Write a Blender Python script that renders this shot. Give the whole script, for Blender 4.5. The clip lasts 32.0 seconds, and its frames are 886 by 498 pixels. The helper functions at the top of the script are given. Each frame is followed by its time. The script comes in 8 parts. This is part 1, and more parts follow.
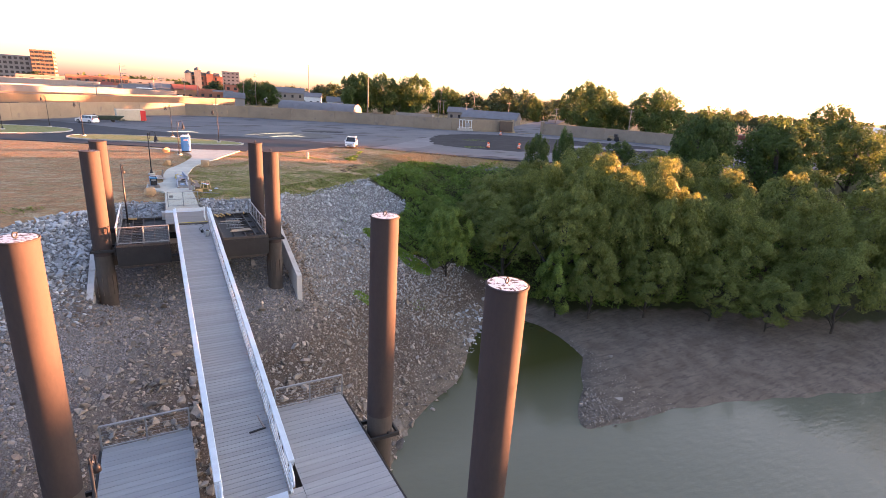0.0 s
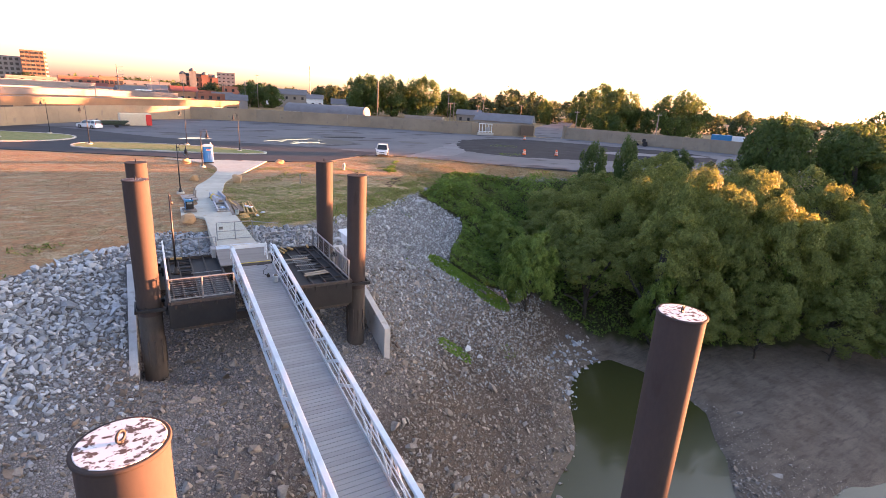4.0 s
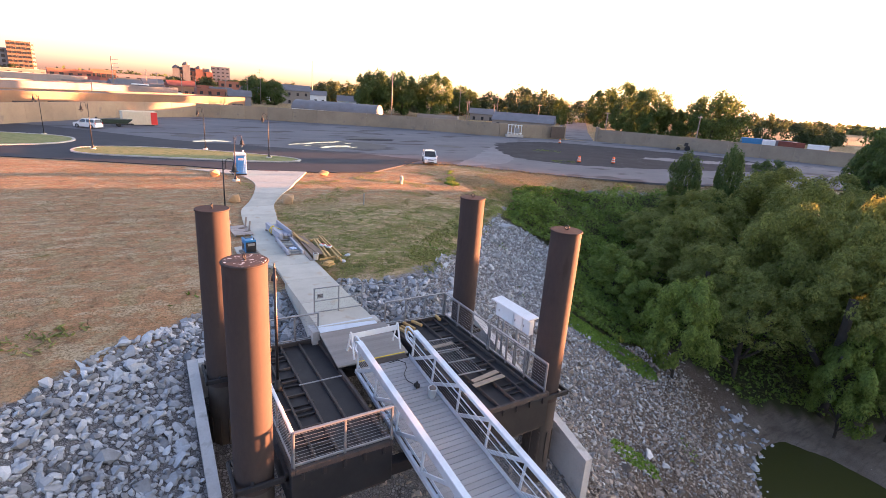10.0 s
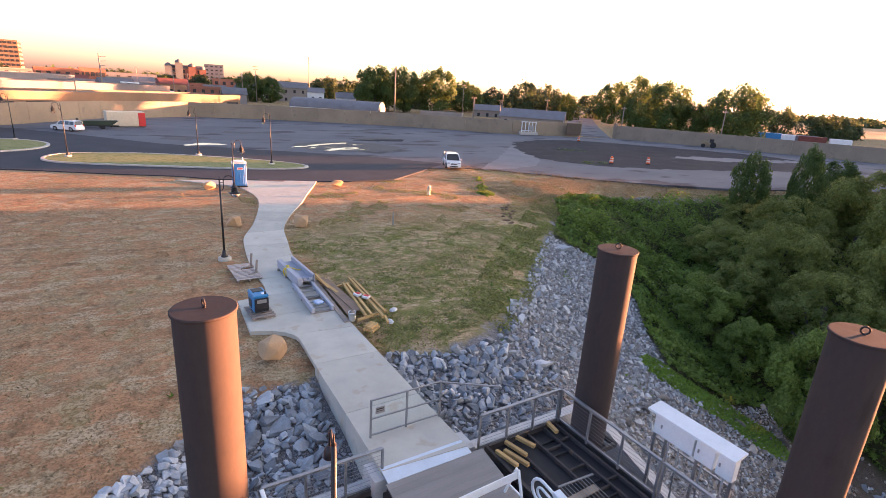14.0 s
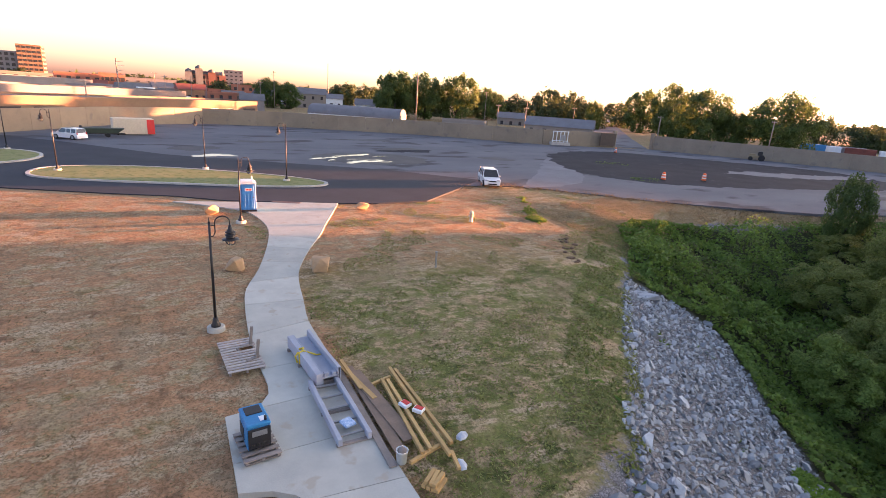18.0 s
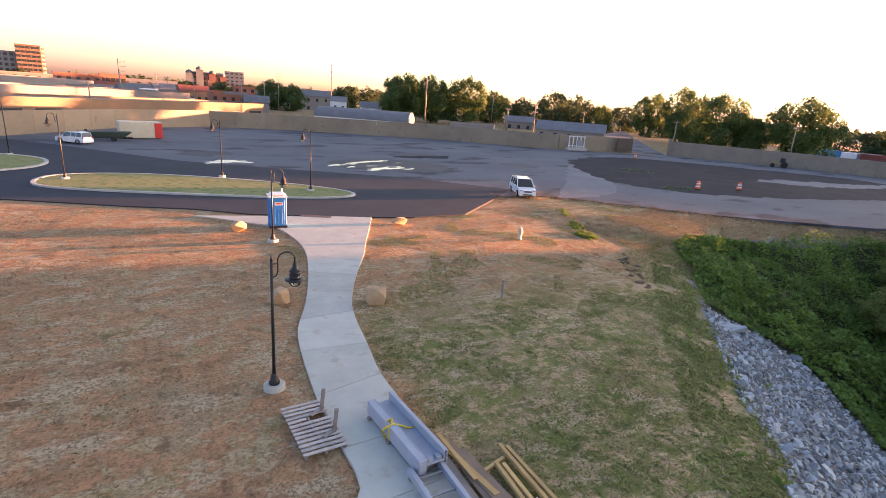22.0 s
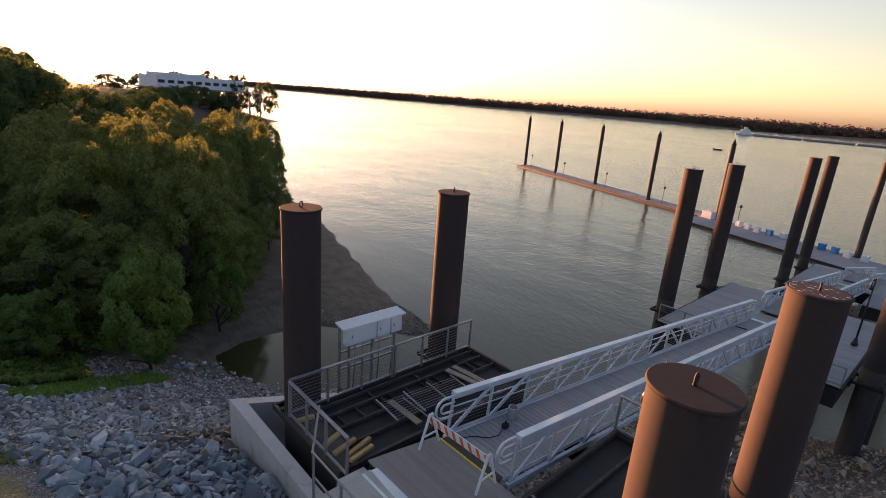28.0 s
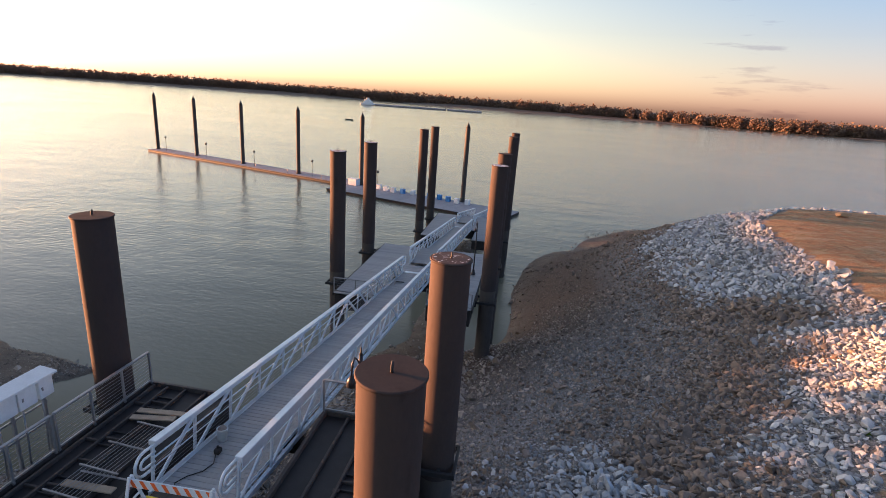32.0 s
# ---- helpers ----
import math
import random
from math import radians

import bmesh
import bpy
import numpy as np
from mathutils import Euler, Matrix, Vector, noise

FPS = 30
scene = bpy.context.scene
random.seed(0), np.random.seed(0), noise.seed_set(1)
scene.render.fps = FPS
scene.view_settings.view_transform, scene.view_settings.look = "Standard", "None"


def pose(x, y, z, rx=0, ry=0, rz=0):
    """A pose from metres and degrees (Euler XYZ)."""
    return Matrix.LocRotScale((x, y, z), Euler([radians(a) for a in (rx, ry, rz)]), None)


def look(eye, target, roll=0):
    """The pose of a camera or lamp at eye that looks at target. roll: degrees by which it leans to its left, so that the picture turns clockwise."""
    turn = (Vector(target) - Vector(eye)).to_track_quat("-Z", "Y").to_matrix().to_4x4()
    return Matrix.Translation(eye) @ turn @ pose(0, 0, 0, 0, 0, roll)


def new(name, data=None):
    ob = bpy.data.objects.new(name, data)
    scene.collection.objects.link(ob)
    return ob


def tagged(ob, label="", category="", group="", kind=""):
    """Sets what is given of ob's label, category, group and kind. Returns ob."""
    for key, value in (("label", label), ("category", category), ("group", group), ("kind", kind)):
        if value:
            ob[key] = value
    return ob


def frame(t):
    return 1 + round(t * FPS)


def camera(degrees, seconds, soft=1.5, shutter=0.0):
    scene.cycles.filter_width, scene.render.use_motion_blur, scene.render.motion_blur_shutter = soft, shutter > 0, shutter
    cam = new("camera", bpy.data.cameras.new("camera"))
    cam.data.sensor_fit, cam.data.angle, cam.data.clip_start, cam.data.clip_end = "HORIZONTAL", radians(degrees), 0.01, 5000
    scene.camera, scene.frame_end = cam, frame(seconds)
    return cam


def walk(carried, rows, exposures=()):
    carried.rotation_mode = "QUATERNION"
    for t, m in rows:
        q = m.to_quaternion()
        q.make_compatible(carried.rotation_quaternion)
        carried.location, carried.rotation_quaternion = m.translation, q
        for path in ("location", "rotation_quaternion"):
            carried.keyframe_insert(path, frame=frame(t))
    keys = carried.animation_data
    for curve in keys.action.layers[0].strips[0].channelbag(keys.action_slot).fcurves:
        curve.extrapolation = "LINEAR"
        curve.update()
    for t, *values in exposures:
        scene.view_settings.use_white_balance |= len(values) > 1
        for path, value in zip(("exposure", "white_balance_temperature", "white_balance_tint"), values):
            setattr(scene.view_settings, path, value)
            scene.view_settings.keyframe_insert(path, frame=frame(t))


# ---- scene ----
def carried_pose(x, y, z, yaw, pitch, roll):
    """Eye in metres; heading, tilt and lean in degrees."""
    h, p = radians(yaw), radians(pitch)
    way = Vector((-math.sin(h) * math.cos(p), math.cos(h) * math.cos(p), math.sin(p)))
    return look((x, y, z), Vector((x, y, z)) + way, roll)


cam = camera(82.3, 32.0, soft=0.65)
PATH = [
    (0, -0.628, -3.646, 9.369, -29.87, -16.71, 3.50),
    (0.5, -1.017, -2.304, 9.323, -30.01, -16.59, 3.67),
    (1, -1.436, -0.923, 9.287, -30.13, -16.44, 3.80),
    (1.5, -1.858, 0.402, 9.326, -30.23, -16.46, 3.78),
    (2, -2.298, 1.715, 9.355, -30.27, -16.54, 3.70),
    (2.5, -2.766, 3.107, 9.333, -30.41, -16.52, 3.60),
    (3, -3.223, 4.446, 9.339, -30.56, -16.53, 3.50),
    (3.5, -3.533, 5.618, 9.352, -30.64, -16.52, 3.51),
    (5.5, -3.342, 9.651, 9.257, -30.85, -16.70, 3.60),
    (6, -3.344, 10.754, 9.261, -30.92, -16.71, 3.80),
    (6.5, -3.455, 11.912, 9.254, -30.94, -16.69, 3.89),
    (7, -3.628, 13.044, 9.224, -31.01, -16.66, 3.97),
    (7.5, -3.874, 14.234, 9.185, -31.04, -16.68, 4.07),
    (8, -4.198, 15.470, 9.160, -31.09, -16.68, 4.20),
    (8.5, -4.667, 16.696, 9.148, -31.26, -16.69, 4.24),
    (9, -5.157, 17.929, 9.136, -31.44, -16.74, 4.20),
    (9.5, -5.594, 19.194, 9.130, -31.55, -16.75, 4.15),
    (10, -6.018, 20.462, 9.147, -31.73, -16.78, 4.12),
    (10.5, -6.314, 21.697, 9.182, -31.90, -16.82, 4.07),
    (11, -6.511, 22.911, 9.181, -32.08, -16.87, 4.00),
    (11.5, -6.521, 24.061, 9.118, -32.22, -16.90, 3.89),
    (12, -6.390, 25.182, 9.068, -32.35, -16.94, 3.76),
    (12.5, -6.133, 26.255, 9.023, -32.40, -16.97, 3.62),
    (13, -5.773, 27.252, 8.950, -32.44, -17.01, 3.50),
    (13.5, -5.339, 28.273, 8.873, -32.33, -17.10, 3.54),
    (14, -4.858, 29.304, 8.864, -32.15, -17.16, 3.60),
    (14.5, -4.384, 30.317, 8.859, -31.94, -17.12, 3.60),
    (16.5, -3.144, 34.219, 8.845, -30.89, -16.80, 3.70),
    (17, -2.980, 35.304, 8.798, -30.77, -16.68, 3.80),
    (17.5, -2.878, 36.214, 8.800, -30.57, -16.62, 3.88),
    (18, -2.797, 37.131, 8.789, -30.39, -16.56, 3.90),
    (18.5, -2.719, 37.953, 8.826, -30.23, -16.57, 3.97),
    (19, -2.708, 38.741, 8.882, -30.15, -16.58, 4.10),
    (19.5, -2.805, 39.422, 8.866, -30.16, -16.49, 4.15),
    (20, -3.005, 40.037, 8.869, -30.27, -16.44, 4.20),
    (20.5, -3.245, 40.641, 8.885, -30.45, -16.42, 4.32),
    (21, -3.454, 41.164, 8.911, -30.59, -16.44, 4.40),
    (21.5, -3.745, 41.528, 8.865, -30.62, -16.35, 4.35),
    (22, -4.019, 41.803, 8.788, -30.60, -16.29, 4.20),
    (22.5, -4.210, 42.007, 8.681, -32.04, -16.23, 4.00),
    (23, -4.220, 42.200, 8.600, -37.20, -16.15, 3.00),
    (23.5, -4.450, 42.330, 8.520, -45.65, -16.20, 2.75),
    (24, -4.750, 42.470, 8.450, -57.35, -16.50, 2.60),
    (24.5, -5.000, 42.720, 8.400, -70.00, -16.90, 2.70),
    (25, -5.400, 43.020, 8.400, -81.10, -16.65, 3.60),
    (25.5, -5.620, 43.130, 8.180, -91.45, -15.95, 4.60),
    (26, -5.820, 43.150, 8.100, -101.00, -15.90, 4.50),
    (26.5, -5.750, 43.500, 8.180, -111.00, -16.30, 4.10),
    (28.5, -5.820, 43.878, 8.120, -138.98, -16.74, 4.50),
    (29, -5.820, 43.969, 8.200, -144.82, -16.83, 4.60),
    (29.5, -5.830, 44.051, 8.290, -150.46, -16.74, 4.50),
    (30, -5.800, 44.104, 8.400, -155.80, -16.74, 4.50),
    (30.5, -5.743, 44.170, 8.550, -160.83, -16.82, 4.35),
    (31, -5.720, 44.266, 8.740, -165.32, -16.77, 4.20),
    (31.5, -5.680, 44.339, 8.875, -169.12, -16.84, 4.10),
    (32, -5.620, 44.360, 9.000, -171.47, -16.80, 4.10),
]
EXPOSURES = [(0, 3.68, 6400, 28), (8, 3.66, 6400, 28), (14, 3.44, 6350, 29), (20, 3.33, 6300, 28), (22.5, 3.25, 6150, 25), (24, 3.2, 6500, 30), (25, 3.12, 6900, 34), (26, 2.68, 7000, 34), (28.5, 2.0, 6200, 20), (29.4, 1.95, 6350, 18), (30.2, 2.2, 6050, 20), (31, 2.35, 6000, 21), (32, 2.44, 6000, 21)]
walk(cam, [(t, carried_pose(*row)) for t, *row in PATH], EXPOSURES)

# ---- world, sun and exposure ----
SUN_TURN, SUN_LIFT = 97.8, 1.7
world = bpy.data.worlds.new("evening")
scene.world = world
world.use_nodes = True
wn, wl = world.node_tree.nodes, world.node_tree.links
sky = wn.new("ShaderNodeTexSky")
sky.sky_type = "NISHITA"
sky.sun_disc = False
sky.sun_elevation, sky.sun_rotation = radians(SUN_LIFT), radians(SUN_TURN)
sky.air_density, sky.dust_density, sky.ozone_density = 1.0, 0.8, 1.0
wn["Background"].inputs["Strength"].default_value = 0.15
haze = wn.new("ShaderNodeHueSaturation")
haze.inputs["Hue"].default_value = 0.506
haze.inputs["Saturation"].default_value = 0.7
wl.new(sky.outputs["Color"], haze.inputs["Color"])
# one bank of thin evening cloud low over the far shore
aim = wn.new("ShaderNodeTexCoord")
wisp_map, wisp = wn.new("ShaderNodeMapping"), wn.new("ShaderNodeTexNoise")
wisp_map.inputs["Scale"].default_value = (9, 9, 70)
wisp.inputs["Scale"].default_value, wisp.inputs["Detail"].default_value, wisp.inputs["Roughness"].default_value = 1.0, 5, 0.6
wl.new(aim.outputs["Generated"], wisp_map.inputs["Vector"])
wl.new(wisp_map.outputs["Vector"], wisp.inputs["Vector"])
away = wn.new("ShaderNodeVectorMath")
away.operation = "DISTANCE"
away.inputs[1].default_value = (-0.36, -0.93, 0.055)
wl.new(aim.outputs["Generated"], away.inputs[0])
near_bank, thick = wn.new("ShaderNodeMapRange"), wn.new("ShaderNodeMapRange")
near_bank.inputs["From Min"].default_value, near_bank.inputs["From Max"].default_value = 0.17, 0.03
near_bank.inputs["To Max"].default_value = 0.2
wl.new(away.outputs["Value"], near_bank.inputs["Value"])
total = wn.new("ShaderNodeMath")
wl.new(wisp.outputs["Fac"], total.inputs[0])
wl.new(near_bank.outputs["Result"], total.inputs[1])
thick.inputs["From Min"].default_value, thick.inputs["From Max"].default_value = 0.7, 0.82
thick.inputs["To Max"].default_value = 0.55
wl.new(total.outputs[0], thick.inputs["Value"])
cloud = wn.new("ShaderNodeMix")
cloud.data_type, cloud.blend_type = "RGBA", "MULTIPLY"
cloud.inputs["B"].default_value = (0.62, 0.58, 0.68, 1)
wl.new(thick.outputs["Result"], cloud.inputs["Factor"])
# the sky opposite the sun is duller and pinker
facing, dusk_at, dusk = wn.new("ShaderNodeVectorMath"), wn.new("ShaderNodeMapRange"), wn.new("ShaderNodeMix")
facing.operation = "DOT_PRODUCT"
facing.inputs[1].default_value = (math.sin(radians(SUN_TURN)), math.cos(radians(SUN_TURN)), 0)
wl.new(aim.outputs["Generated"], facing.inputs[0])
dusk_at.interpolation_type = "SMOOTHSTEP"
dusk_at.inputs["From Min"].default_value, dusk_at.inputs["From Max"].default_value = 0.4, -0.6
wl.new(facing.outputs["Value"], dusk_at.inputs["Value"])
dusk.data_type, dusk.blend_type = "RGBA", "MULTIPLY"
height, dusk_up, dusk_tone = wn.new("ShaderNodeSeparateXYZ"), wn.new("ShaderNodeMapRange"), wn.new("ShaderNodeMix")
wl.new(aim.outputs["Generated"], height.inputs[0])
dusk_up.inputs["From Min"].default_value, dusk_up.inputs["From Max"].default_value = 0.03, 0.2
wl.new(height.outputs["Z"], dusk_up.inputs["Value"])
dusk_tone.data_type = "RGBA"
dusk_tone.inputs["A"].default_value, dusk_tone.inputs["B"].default_value = (0.64, 0.58, 0.82, 1), (0.4, 0.58, 0.88, 1)
wl.new(dusk_up.outputs["Result"], dusk_tone.inputs["Factor"])
wl.new(dusk_tone.outputs["Result"], dusk.inputs["B"])
wl.new(dusk_at.outputs["Result"], dusk.inputs["Factor"])
wl.new(haze.outputs["Color"], dusk.inputs["A"])
wl.new(dusk.outputs["Result"], cloud.inputs["A"])
wl.new(cloud.outputs["Result"], wn["Background"].inputs["Color"])
sun_data = bpy.data.lights.new("sun", "SUN")
sun_data.energy, sun_data.angle, sun_data.color = 6.8, radians(0.6), (1.0, 0.4, 0.15)
sun = new("sun", sun_data)
sun_way = Vector((math.sin(radians(SUN_TURN)) * math.cos(radians(SUN_LIFT)), math.cos(radians(SUN_TURN)) * math.cos(radians(SUN_LIFT)), math.sin(radians(SUN_LIFT))))
sun.matrix_world = look(sun_way * 50, (0, 0, 0))

# ---- materials ----


def mat(name, a, b=None, scale=3.0, fine=40.0, rough=(0.6, 0.85), metal=0.0, bump=0.15, wear=None, wear_at=0.62, vary=0.0, island=False, stretch=(1, 1, 1), spec=0.4, world_space=True):
    """Two colours mixed by coarse and fine noise, a bump of both, and patches of wear in a third colour."""
    m = bpy.data.materials.new(name)
    m.use_nodes = True
    n, l = m.node_tree.nodes, m.node_tree.links
    p = n["Principled BSDF"]
    b = b or tuple(c * 0.7 for c in a)
    if world_space:
        place = n.new("ShaderNodeNewGeometry").outputs["Position"]
    else:
        place = n.new("ShaderNodeTexCoord").outputs["Object"]
    mp = n.new("ShaderNodeMapping")
    mp.inputs["Scale"].default_value = stretch
    l.new(place, mp.inputs["Vector"])
    big, small = n.new("ShaderNodeTexNoise"), n.new("ShaderNodeTexNoise")
    for node, s, dtl in ((big, scale, 5), (small, fine, 3)):
        node.inputs["Scale"].default_value, node.inputs["Detail"].default_value = s, dtl
        node.inputs["Roughness"].default_value = 0.65
        l.new(mp.outputs["Vector"], node.inputs["Vector"])
    add = n.new("ShaderNodeMath")
    add.operation = "MULTIPLY_ADD"
    add.inputs[1].default_value = 0.45
    l.new(small.outputs["Fac"], add.inputs[0])
    l.new(big.outputs["Fac"], add.inputs[2])
    ramp = n.new("ShaderNodeMapRange")
    ramp.inputs["From Min"].default_value, ramp.inputs["From Max"].default_value = 0.52, 0.93
    l.new(add.outputs[0], ramp.inputs["Value"])
    mix = n.new("ShaderNodeMix")
    mix.data_type = "RGBA"
    mix.inputs["A"].default_value, mix.inputs["B"].default_value = (*a, 1), (*b, 1)
    l.new(ramp.outputs["Result"], mix.inputs["Factor"])
    colour = mix.outputs["Result"]
    if wear:
        spots = n.new("ShaderNodeTexNoise")
        spots.inputs["Scale"].default_value, spots.inputs["Detail"].default_value = scale * 2.3, 6
        l.new(mp.outputs["Vector"], spots.inputs["Vector"])
        cut = n.new("ShaderNodeMapRange")
        cut.inputs["From Min"].default_value, cut.inputs["From Max"].default_value = wear_at, wear_at + 0.08
        l.new(spots.outputs["Fac"], cut.inputs["Value"])
        mw = n.new("ShaderNodeMix")
        mw.data_type = "RGBA"
        mw.inputs["B"].default_value = (*wear, 1)
        l.new(cut.outputs["Result"], mw.inputs["Factor"])
        l.new(colour, mw.inputs["A"])
        colour = mw.outputs["Result"]
    if vary:
        if island:
            r = n.new("ShaderNodeNewGeometry").outputs["Random Per Island"]
        else:
            r = n.new("ShaderNodeObjectInfo").outputs["Random"]
        mr = n.new("ShaderNodeMapRange")
        mr.inputs["To Min"].default_value, mr.inputs["To Max"].default_value = 1 - vary, 1 + vary
        l.new(r, mr.inputs["Value"])
        hs = n.new("ShaderNodeHueSaturation")
        l.new(mr.outputs["Result"], hs.inputs["Value"])
        l.new(colour, hs.inputs["Color"])
        colour = hs.outputs["Color"]
    l.new(colour, p.inputs["Base Color"])
    rr = n.new("ShaderNodeMapRange")
    rr.inputs["To Min"].default_value, rr.inputs["To Max"].default_value = rough
    l.new(small.outputs["Fac"], rr.inputs["Value"])
    l.new(rr.outputs["Result"], p.inputs["Roughness"])
    p.inputs["Metallic"].default_value = metal
    p.inputs["Specular IOR Level"].default_value = spec
    if bump:
        bp = n.new("ShaderNodeBump")
        bp.inputs["Strength"].default_value, bp.inputs["Distance"].default_value = bump, 0.02
        l.new(add.outputs[0], bp.inputs["Height"])
        l.new(bp.outputs["Normal"], p.inputs["Normal"])
    return m


CONCRETE = mat("pale_concrete", (0.49, 0.485, 0.42), (0.38, 0.375, 0.33), 0.7, 30, (0.75, 0.95), bump=0.1, wear=(0.4, 0.36, 0.29), wear_at=0.6, vary=0.09)
KERB = mat("kerb_concrete", (0.50, 0.48, 0.44), (0.38, 0.36, 0.33), 1.5, 30, (0.75, 0.95))
CAST = mat("cast_concrete", (0.56, 0.56, 0.54), (0.42, 0.42, 0.41), 0.7, 18, (0.8, 0.95), bump=0.2, wear=(0.38, 0.37, 0.34), wear_at=0.6)
LEVEE = mat("flood_wall_concrete", (0.29, 0.24, 0.175), (0.22, 0.18, 0.135), 0.25, 6, (0.85, 0.95), bump=0.2, wear=(0.2, 0.17, 0.14), wear_at=0.62, vary=0.06)
ASPHALT = mat("old_asphalt", (0.092, 0.098, 0.112), (0.148, 0.155, 0.172), 0.07, 6, (0.85, 0.97), bump=0.04, wear=(0.055, 0.055, 0.062), wear_at=0.56, spec=0.2, stretch=(0.7, 1.3, 1))
TARMAC = mat("fresh_asphalt", (0.033, 0.036, 0.044), (0.046, 0.05, 0.06), 0.3, 40, (0.8, 0.95), bump=0.04, spec=0.2)
PILE = mat("rusty_brown_steel", (0.059, 0.0455, 0.0415), (0.045, 0.0375, 0.0365), 0.8, 12, (0.75, 0.92), bump=0.1, wear=(0.042, 0.033, 0.03), wear_at=0.62, stretch=(1, 1, 0.35), spec=0.15)
SILT = mat("silt_stained_steel", (0.05, 0.042, 0.038), (0.085, 0.073, 0.063), 0.9, 10, (0.8, 0.95), bump=0.1, stretch=(1, 1, 0.3))
LIME = mat("bird_limed_steel", (0.10, 0.065, 0.055), (0.08, 0.055, 0.05), 5.2, 24, (0.7, 0.9), wear=(0.66, 0.66, 0.68), wear_at=0.4)
LIMEFEW = mat("flecked_steel_cap", (0.085, 0.052, 0.045), (0.065, 0.043, 0.038), 5.0, 18, (0.7, 0.9), wear=(0.7, 0.68, 0.68), wear_at=0.6)
BLACK = mat("black_coated_steel", (0.013, 0.0135, 0.016), (0.024, 0.024, 0.026), 1.5, 20, (0.5, 0.75), bump=0.1, wear=(0.026, 0.024, 0.024), wear_at=0.64)
FRAME = mat("weathered_steel_ribs", (0.07, 0.058, 0.052), (0.042, 0.038, 0.037), 2, 25, (0.6, 0.85), bump=0.1, wear=(0.12, 0.08, 0.055), wear_at=0.6)
ALU = mat("mill_aluminium", (0.66, 0.75, 0.82), (0.53, 0.61, 0.68), 2.0, 40, (0.38, 0.55), metal=0.45, bump=0.03)
GALV = mat("galvanised_steel", (0.33, 0.34, 0.35), (0.25, 0.26, 0.27), 3.0, 30, (0.4, 0.6), metal=0.6, bump=0.03)
DOCKDECK = mat("grey_dock_panel", (0.33, 0.335, 0.36), (0.26, 0.265, 0.285), 1.0, 20, (0.75, 0.9), bump=0.03, vary=0.1, spec=0.2)
DECK = mat("grey_composite_board", (0.32, 0.335, 0.345), (0.265, 0.275, 0.285), 1.2, 30, (0.65, 0.85), bump=0.1, vary=0.08, stretch=(0.3, 3, 1))
RAMP = mat("brown_ramp_board", (0.265, 0.255, 0.238), (0.208, 0.2, 0.186), 1.0, 30, (0.6, 0.8), bump=0.1, stretch=(0.4, 3, 1), vary=0.05)
WHITE = mat("white_paint", (0.74, 0.79, 0.81), (0.62, 0.67, 0.69), 1.5, 20, (0.45, 0.65), bump=0.03)
YELLOW = mat("yellow_paint", (0.75, 0.58, 0.05), (0.62, 0.46, 0.05), 3, 20)
ORANGE = mat("orange_reflective_plastic", (0.85, 0.16, 0.03), (0.7, 0.13, 0.03), 3, 20)
LAMPBLACK = mat("black_lamp_enamel", (0.014, 0.014, 0.016), (0.022, 0.021, 0.022), 4, 30, (0.35, 0.5))
RUBBER = mat("black_rubber", (0.016, 0.016, 0.016), (0.028, 0.027, 0.026), 4, 40, (0.75, 0.9))
BLUE = mat("blue_moulded_plastic", (0.03, 0.22, 0.55), (0.025, 0.17, 0.45), 2, 20, (0.4, 0.55), bump=0.02)
TEAL = mat("blue_enamel", (0.02, 0.22, 0.46), (0.02, 0.17, 0.36), 3, 20, (0.35, 0.5))
TIMBER = mat("raw_yellow_timber", (0.55, 0.36, 0.14), (0.42, 0.27, 0.11), 2, 20, (0.7, 0.85), bump=0.1, stretch=(1, 1, 1), vary=0.15)
GREYWOOD = mat("grey_weathered_wood", (0.30, 0.26, 0.23), (0.2, 0.175, 0.155), 2, 25, (0.8, 0.95), bump=0.15, vary=0.15)
PALLETWOOD = mat("bleached_pallet_slat", (0.5, 0.44, 0.4), (0.38, 0.33, 0.3), 3, 25, (0.8, 0.95), bump=0.15, vary=0.12)
PALEBOARD = mat("pale_sawn_board", (0.42, 0.34, 0.25), (0.3, 0.24, 0.18), 3, 25, (0.75, 0.9), bump=0.1)
LILAC = mat("primed_steel_beam", (0.38, 0.405, 0.46), (0.31, 0.33, 0.38), 1.2, 25, (0.5, 0.7), bump=0.04)
SANDSTONE = mat("tan_sandstone", (0.46, 0.31, 0.17), (0.34, 0.23, 0.14), 2.5, 22, (0.85, 0.95), bump=0.4)
CARWHITE = mat("white_car_paint", (0.8, 0.8, 0.8), (0.74, 0.74, 0.75), 1, 10, (0.12, 0.2), bump=0.0, spec=0.6)
TYRE = mat("tyre_rubber", (0.018, 0.018, 0.018), (0.03, 0.03, 0.03), 6, 40, (0.8, 0.95))
DARKGLASS = mat("tinted_glass", (0.012, 0.014, 0.016), (0.018, 0.02, 0.022), 2, 10, (0.05, 0.1), bump=0.0, spec=0.8)
RED = mat("red_paint", (0.6, 0.035, 0.03), (0.5, 0.03, 0.03), 2, 20, (0.4, 0.6))
REDGLASS = mat("red_lens", (0.5, 0.02, 0.02), (0.4, 0.02, 0.02), 2, 20, (0.1, 0.2))
BARK = mat("bark", (0.06, 0.05, 0.04), (0.035, 0.03, 0.025), 5, 30, (0.85, 0.95), bump=0.4)


